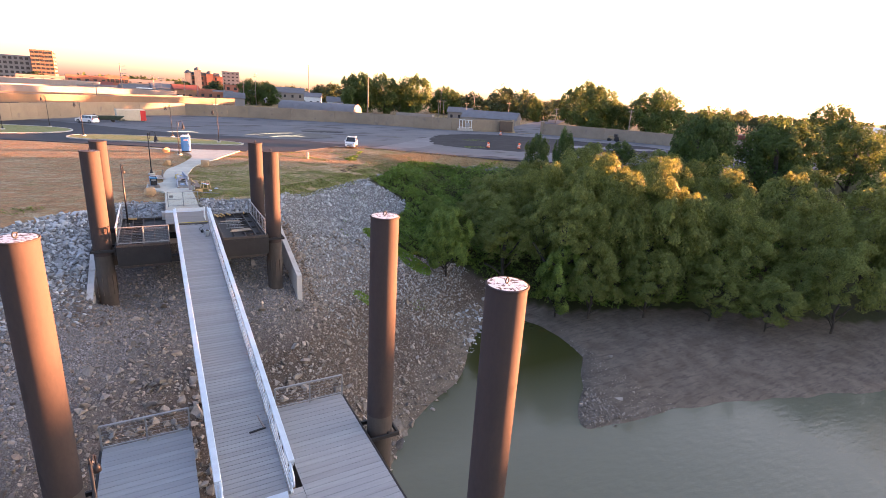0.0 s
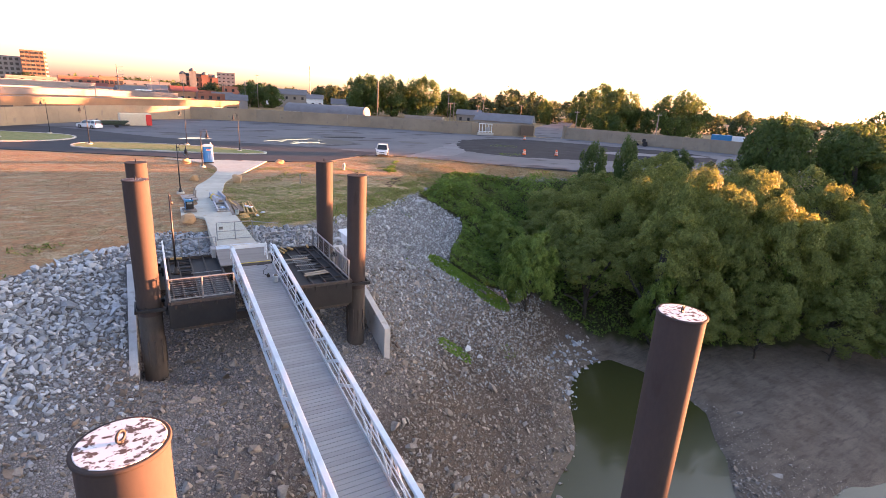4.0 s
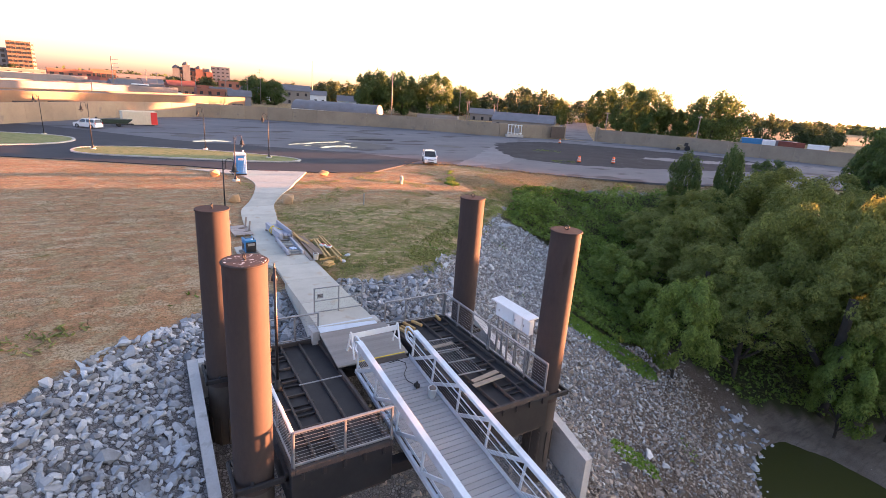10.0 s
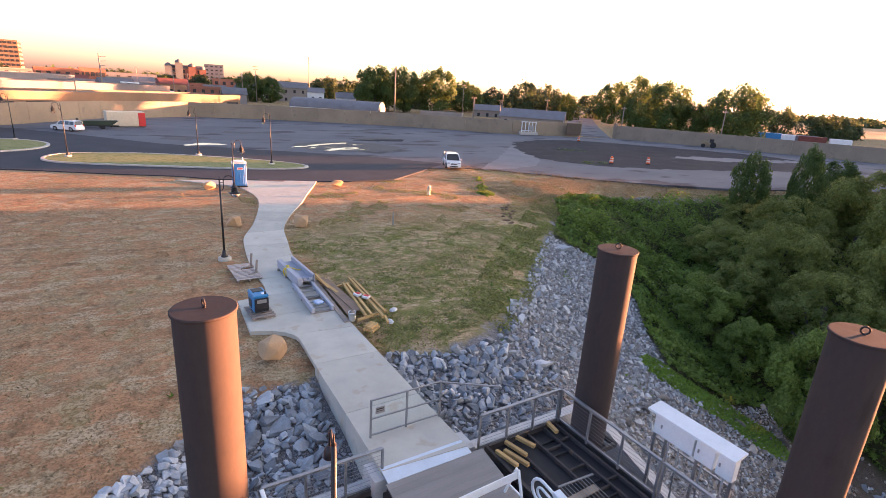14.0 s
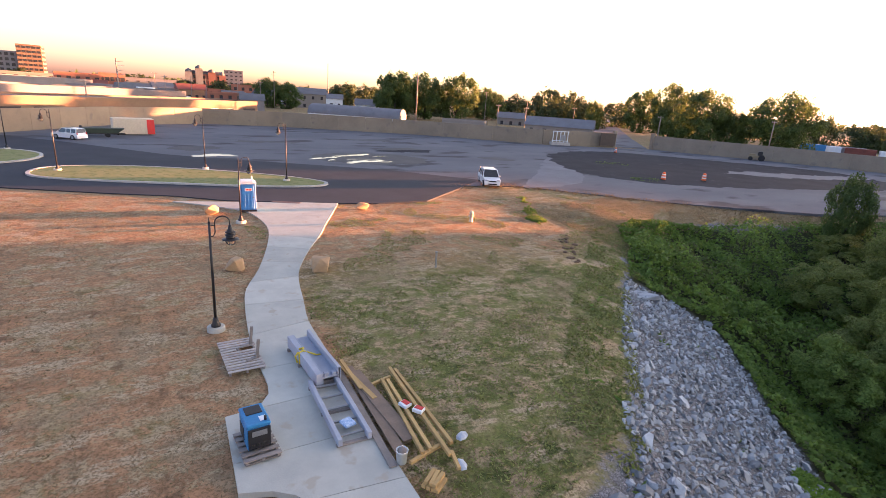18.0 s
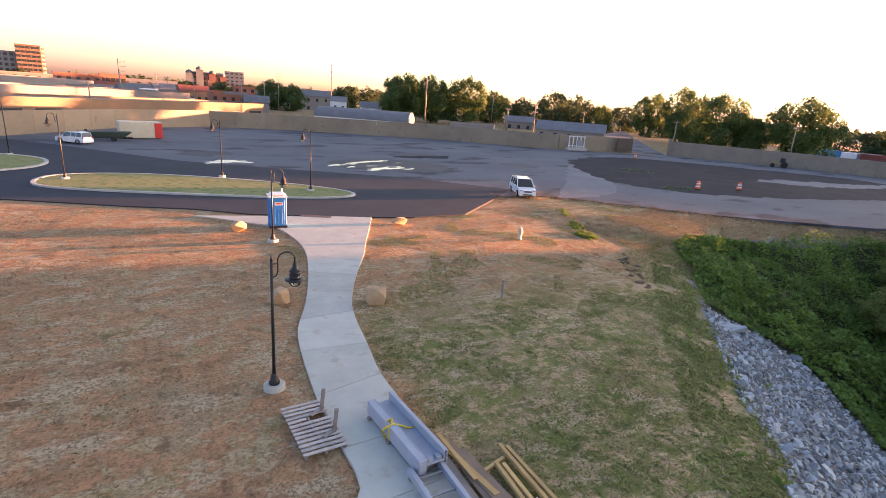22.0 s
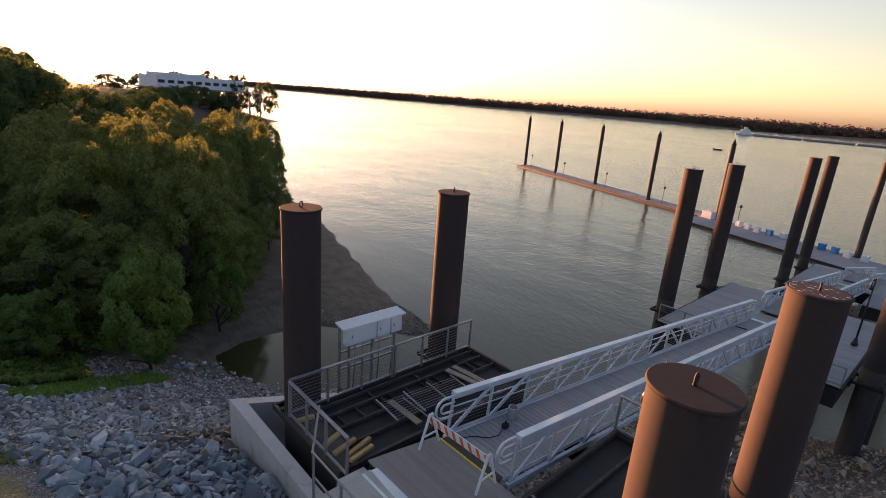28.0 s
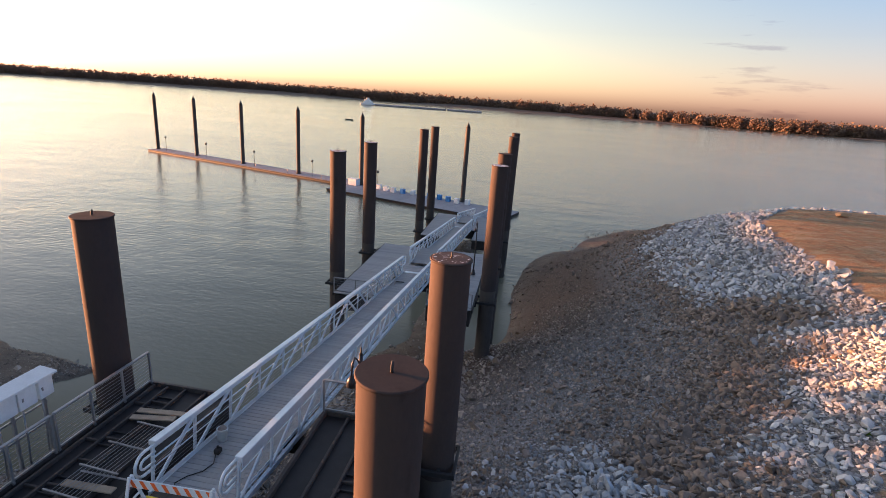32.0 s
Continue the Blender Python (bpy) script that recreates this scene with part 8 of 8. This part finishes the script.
def stone_heap(name, x, y, r, rng, material, label, sink=0.1, shapes=STONES):
    """Loose stones in one mesh."""
    z = land(x, y)
    n = len(x)
    kind = rng.integers(0, len(shapes), n)
    vs, fs, o = [], [], 0
    for k, (v, f) in enumerate(shapes):
        i = np.where(kind == k)[0]
        if not len(i):
            continue
        a = rng.uniform(0, 2 * np.pi, len(i))
        t = rng.normal(0, 0.45, (len(i), 2))
        c, s = np.cos(a)[:, None], np.sin(a)[:, None]
        p = v[None] * (r[i] * rng.uniform(0.8, 1.2, len(i)))[:, None, None]
        px = p[..., 0] * c - p[..., 1] * s
        py = p[..., 0] * s + p[..., 1] * c
        pz = p[..., 2] + px * t[:, :1] + py * t[:, 1:]
        q = np.stack([px + x[i, None], py + y[i, None], pz + (z[i] + r[i] * 0.35 - r[i] * sink)[:, None]], -1)
        vs.append(q.reshape(-1, 3))
        fs.append((f[None] + (np.arange(len(i)) * len(v))[:, None, None] + o).reshape(-1, 3))
        o += len(i) * len(v)
    return single(name, bulk(name, np.concatenate(vs), np.concatenate(fs), material), material, label, "stones", kind="stuff")


def stone_parts(root, shapes, x, y, r, near, rng, material, lift=0.3):
    """Up to 300 stones of the stretch near as parts; tells which they are."""
    pick = np.zeros(len(x), bool)
    pick[rng.permutation(np.where(near)[0])[:300]] = True
    meshes = [bulk("stone", v, f, material) for v, f in shapes]
    for i in np.where(pick)[0]:
        ob = part("stone", meshes[int(rng.integers(0, 16))], material, root)
        s = float(r[i])
        ob.location, ob.scale = (x[i], y[i], float(land(x[i], y[i])) + s * lift), (s, s, s * 0.9)
        ob.rotation_euler = (rng.normal(0, 0.3), rng.normal(0, 0.3), rng.uniform(0, 6.28))
    return pick


def riprap():
    rng = np.random.default_rng(31)
    x, y = scatter((-46, -45), (33, 66), 0.2, rng)
    thin = (x < 7) & ((x < -22) | (y < 18)) & (rng.random(len(x)) > 0.55)
    x, y = x[~thin], y[~thin]
    d = bank_distance(x, y) + 0.5 * ripple(x, y, 1.3)
    z = land(x, y)
    reach = np.where(x > 8, 17.5, 10.6) - 0.8 * smooth_step(-y, -34, -22) + 3.0 * smooth_step(-y, -24, -8) + 1.5 * ripple(x, y, 3.0)
    ok = (d > 0.1) & (d < reach) & ~in_pit(x, y) & (z > -10.9) & ~within(x, y, BRUSH)
    ok &= ~((x > -0.6) & (x < 2.1) & (y > 38)) & ~((x > 18) & (y > 57.2 + 0.8 * ripple(x, y, 0.8)))
    ok &= (rng.random(len(x)) < np.where(d > reach - 3, 0.5, 0.97))
    ok &= ~((x > -3.5) & (x < 6) & (y < 30.5) & (d > 8))
    x, y, d = x[ok], y[ok], d[ok]
    r = np.clip(rng.lognormal(-2.02, 0.32, len(x)), 0.06, 0.32) * np.where(x < -3, np.where((x < -22) | (y < 18), 1.25, 1.02), np.where(x < 7, 1.05, 0.8)) * (1 - np.where(x < 7, 0.3, 0.3) * smooth_step(d, np.where(x < 7, 5.0, 5.0) + 3.0 * smooth_step(-y, -24, -8), np.where(x < 7, 8.0, 15.0) + 3.0 * smooth_step(-y, -24, -8)))
    r = r * (1 - 0.22 * smooth_step(-x, 10, 14) * smooth_step(y, 12, 18))
    near = (np.abs(x + 6) < 4.5) & (y > 33.5) & (y < 46)
    root = thing("riprap", "pale grey angular limestone riprap on the upper bank", "riprap", kind="structure")
    pick = stone_parts(root, STONES, x, y, r, near, rng, ROCKPIECE)
    root = thing("crushed_bank", "grey crushed stone along the crest east of the landing", "riprap", kind="structure")
    pick |= stone_parts(root, SHARDS, x, y, r, (x > 9) & (x < 15) & (y > 40) & (y < 49), rng, EASTPIECE)
    east = x > 9
    low = ~east & (d > np.where(x < -3.5, 8.9 - 6.0 * smooth_step(-x, 8.0, 11.5) * (1 - smooth_step(-y, -14, -4)), 5.2) + 0.5 * smooth_step(-y, -24, -8) + 1.4 * ripple(x, y, 1.7) + rng.uniform(-1.2, 1.2, len(x)))
    slate = (x > -4.2) & ~east
    for name, sel, m, label in (("silty_riprap", ~pick & low, ROCKBROWN, "smaller silty brown riprap lower on the bank"), ("riprap_stones", ~pick & ~east & ~low & ~slate, ROCK, "heaped pale blue-grey rounded limestone riprap"), ("slate_stones", ~pick & ~low & slate, ROCKDARK, "dark slate-blue angular stones round the footpath's end"), ("crushed_stones", ~pick & east, ROCKEAST, "grey crushed stone covering the steep bank")):
        stone_heap(name, x[sel], y[sel], r[sel], rng, m, label, shapes=SHARDS if name == "crushed_stones" else STONES)
    # smaller silty stones lower down
    x, y = scatter((-40, -48), (32, 42), 0.36, rng)
    d, z = bank_distance(x, y), land(x, y)
    ok = (d > 5.5) & (z > -11.9) & (z < -2.6) & ~within(x, y, BRUSH) & (rng.random(len(x)) < 0.85 - 0.5 * smooth_step(-z, 6.5, 9))
    ok &= ~((x > -5) & (x < 7.7) & (y > 30.8) & (rng.random(len(x)) < 0.55))
    ok &= ~((x > np.interp(y, [15, 20, 25, 30, 36], [20, 23, 26.5, 26.5, 30])) & (rng.random(len(x)) < 0.97))
    x, y, z = x[ok], y[ok], z[ok]
    r = np.clip(rng.lognormal(-2.2, 0.5, len(x)) * (1 + 0.6 * smooth_step(y, 8, 16) * smooth_step(x, -5, -2)) * np.where(x < -5, 0.75, 1.0) * (1 - 0.45 * smooth_step(y, 22.5, 26.5)), 0.04, 0.4)
    root = thing("stony_bank", "brown silty stones beside the gangway", "stones", kind="structure")
    rest = ~stone_parts(root, SHARDS, x, y, r, (x > -6) & (x < 9) & (y > 17) & (y < 30), rng, SILTPIECE, 0.15)
    x, y, r = x[rest], y[rest], r[rest]
    west = x < -5
    stone_heap("bank_stones", x[~west], y[~west], r[~west], rng, ROCKLOW, "brown silty stones strewn over the lower bank", 0.2, SHARDS)
    stone_heap("western_stones", x[west], y[west], r[west], rng, ROCKBROWN, "small brown stones on the western bank", 0.2, SHARDS)
    # fine gravel between them
    x, y = scatter((-26, 0), (30, 41), 0.19, rng)
    d, z = bank_distance(x, y), land(x, y)
    ok = (d > 6) & (z > np.where(x > 8, -11.3, -9.9)) & ~within(x, y, BRUSH) & (rng.random(len(x)) < np.where(x > 6, 0.95, 0.6)) & (x < 26.5)
    x, y = x[ok], y[ok]
    stone_heap("gravel", x, y, np.clip(rng.lognormal(-2.62, 0.38, len(x)), 0.03, 0.2), rng, ROCKLOW, "fine grey-brown gravel on the lower bank", 0.15, SHARDS)
    # dark pebbles on the tip of the mud bar
    x, y = scatter((22, 15), (31, 27), 0.2, rng)
    z = land(x, y)
    ok = (z > -11.4) & (z < -11.0) & (rng.random(len(x)) < 0.5)
    stone_heap("bar_pebbles", x[ok], y[ok], np.clip(rng.lognormal(-3.0, 0.4, ok.sum()), 0.02, 0.12), rng, ROCKLOW, "dark pebbles on the tip of the mud bar", 0.3, SHARDS)
    # a few pale stones at the pool and on the mud
    n = 420
    x, y = rng.uniform(21, 28.5, n), rng.uniform(28.5, 40, n)
    z = land(x, y)
    ok = (z < -10.2) & (z > -11.7)
    stone_heap("pool_stones", x[ok], y[ok], np.clip(rng.lognormal(-1.9, 0.4, ok.sum()), 0.08, 0.4), rng, ROCK, "pale stones lying in the muddy pool's edge", 0.1, SHARDS)


riprap()
for x, y, size, turn, kind in ((22.0, 54.9, (3.1, 1.5, 0.8), 105, 3), (8.3, 42.5, (1.1, 0.5, 0.25), -20, 5), (14.5, 33.0, (0.75, 0.6, 0.45), 10, 2), (15.2, 32.3, (0.5, 0.42, 0.3), 60, 7), (13.6, 32.2, (0.45, 0.35, 0.28), 110, 9), (13.2, 38.2, (0.6, 0.45, 0.3), 30, 4), (26.2, 53.8, (0.8, 0.6, 0.4), 70, 6)):
    v, f = SHARDS[kind]
    block = bulk("slab_stone", v * np.array(size) * 0.62, f, ROCKPIECE)
    single("slab_stone", block, ROCKPIECE, "large pale flat slab of stone among the riprap", "stone", Matrix.Translation((x, y, float(land(x, y)) + size[2] * 0.3)) @ Matrix.Rotation(radians(turn), 4, "Z") @ Matrix.Rotation(radians(14), 4, "X"), "slab stones")

# ---- pieces ----
walkway()
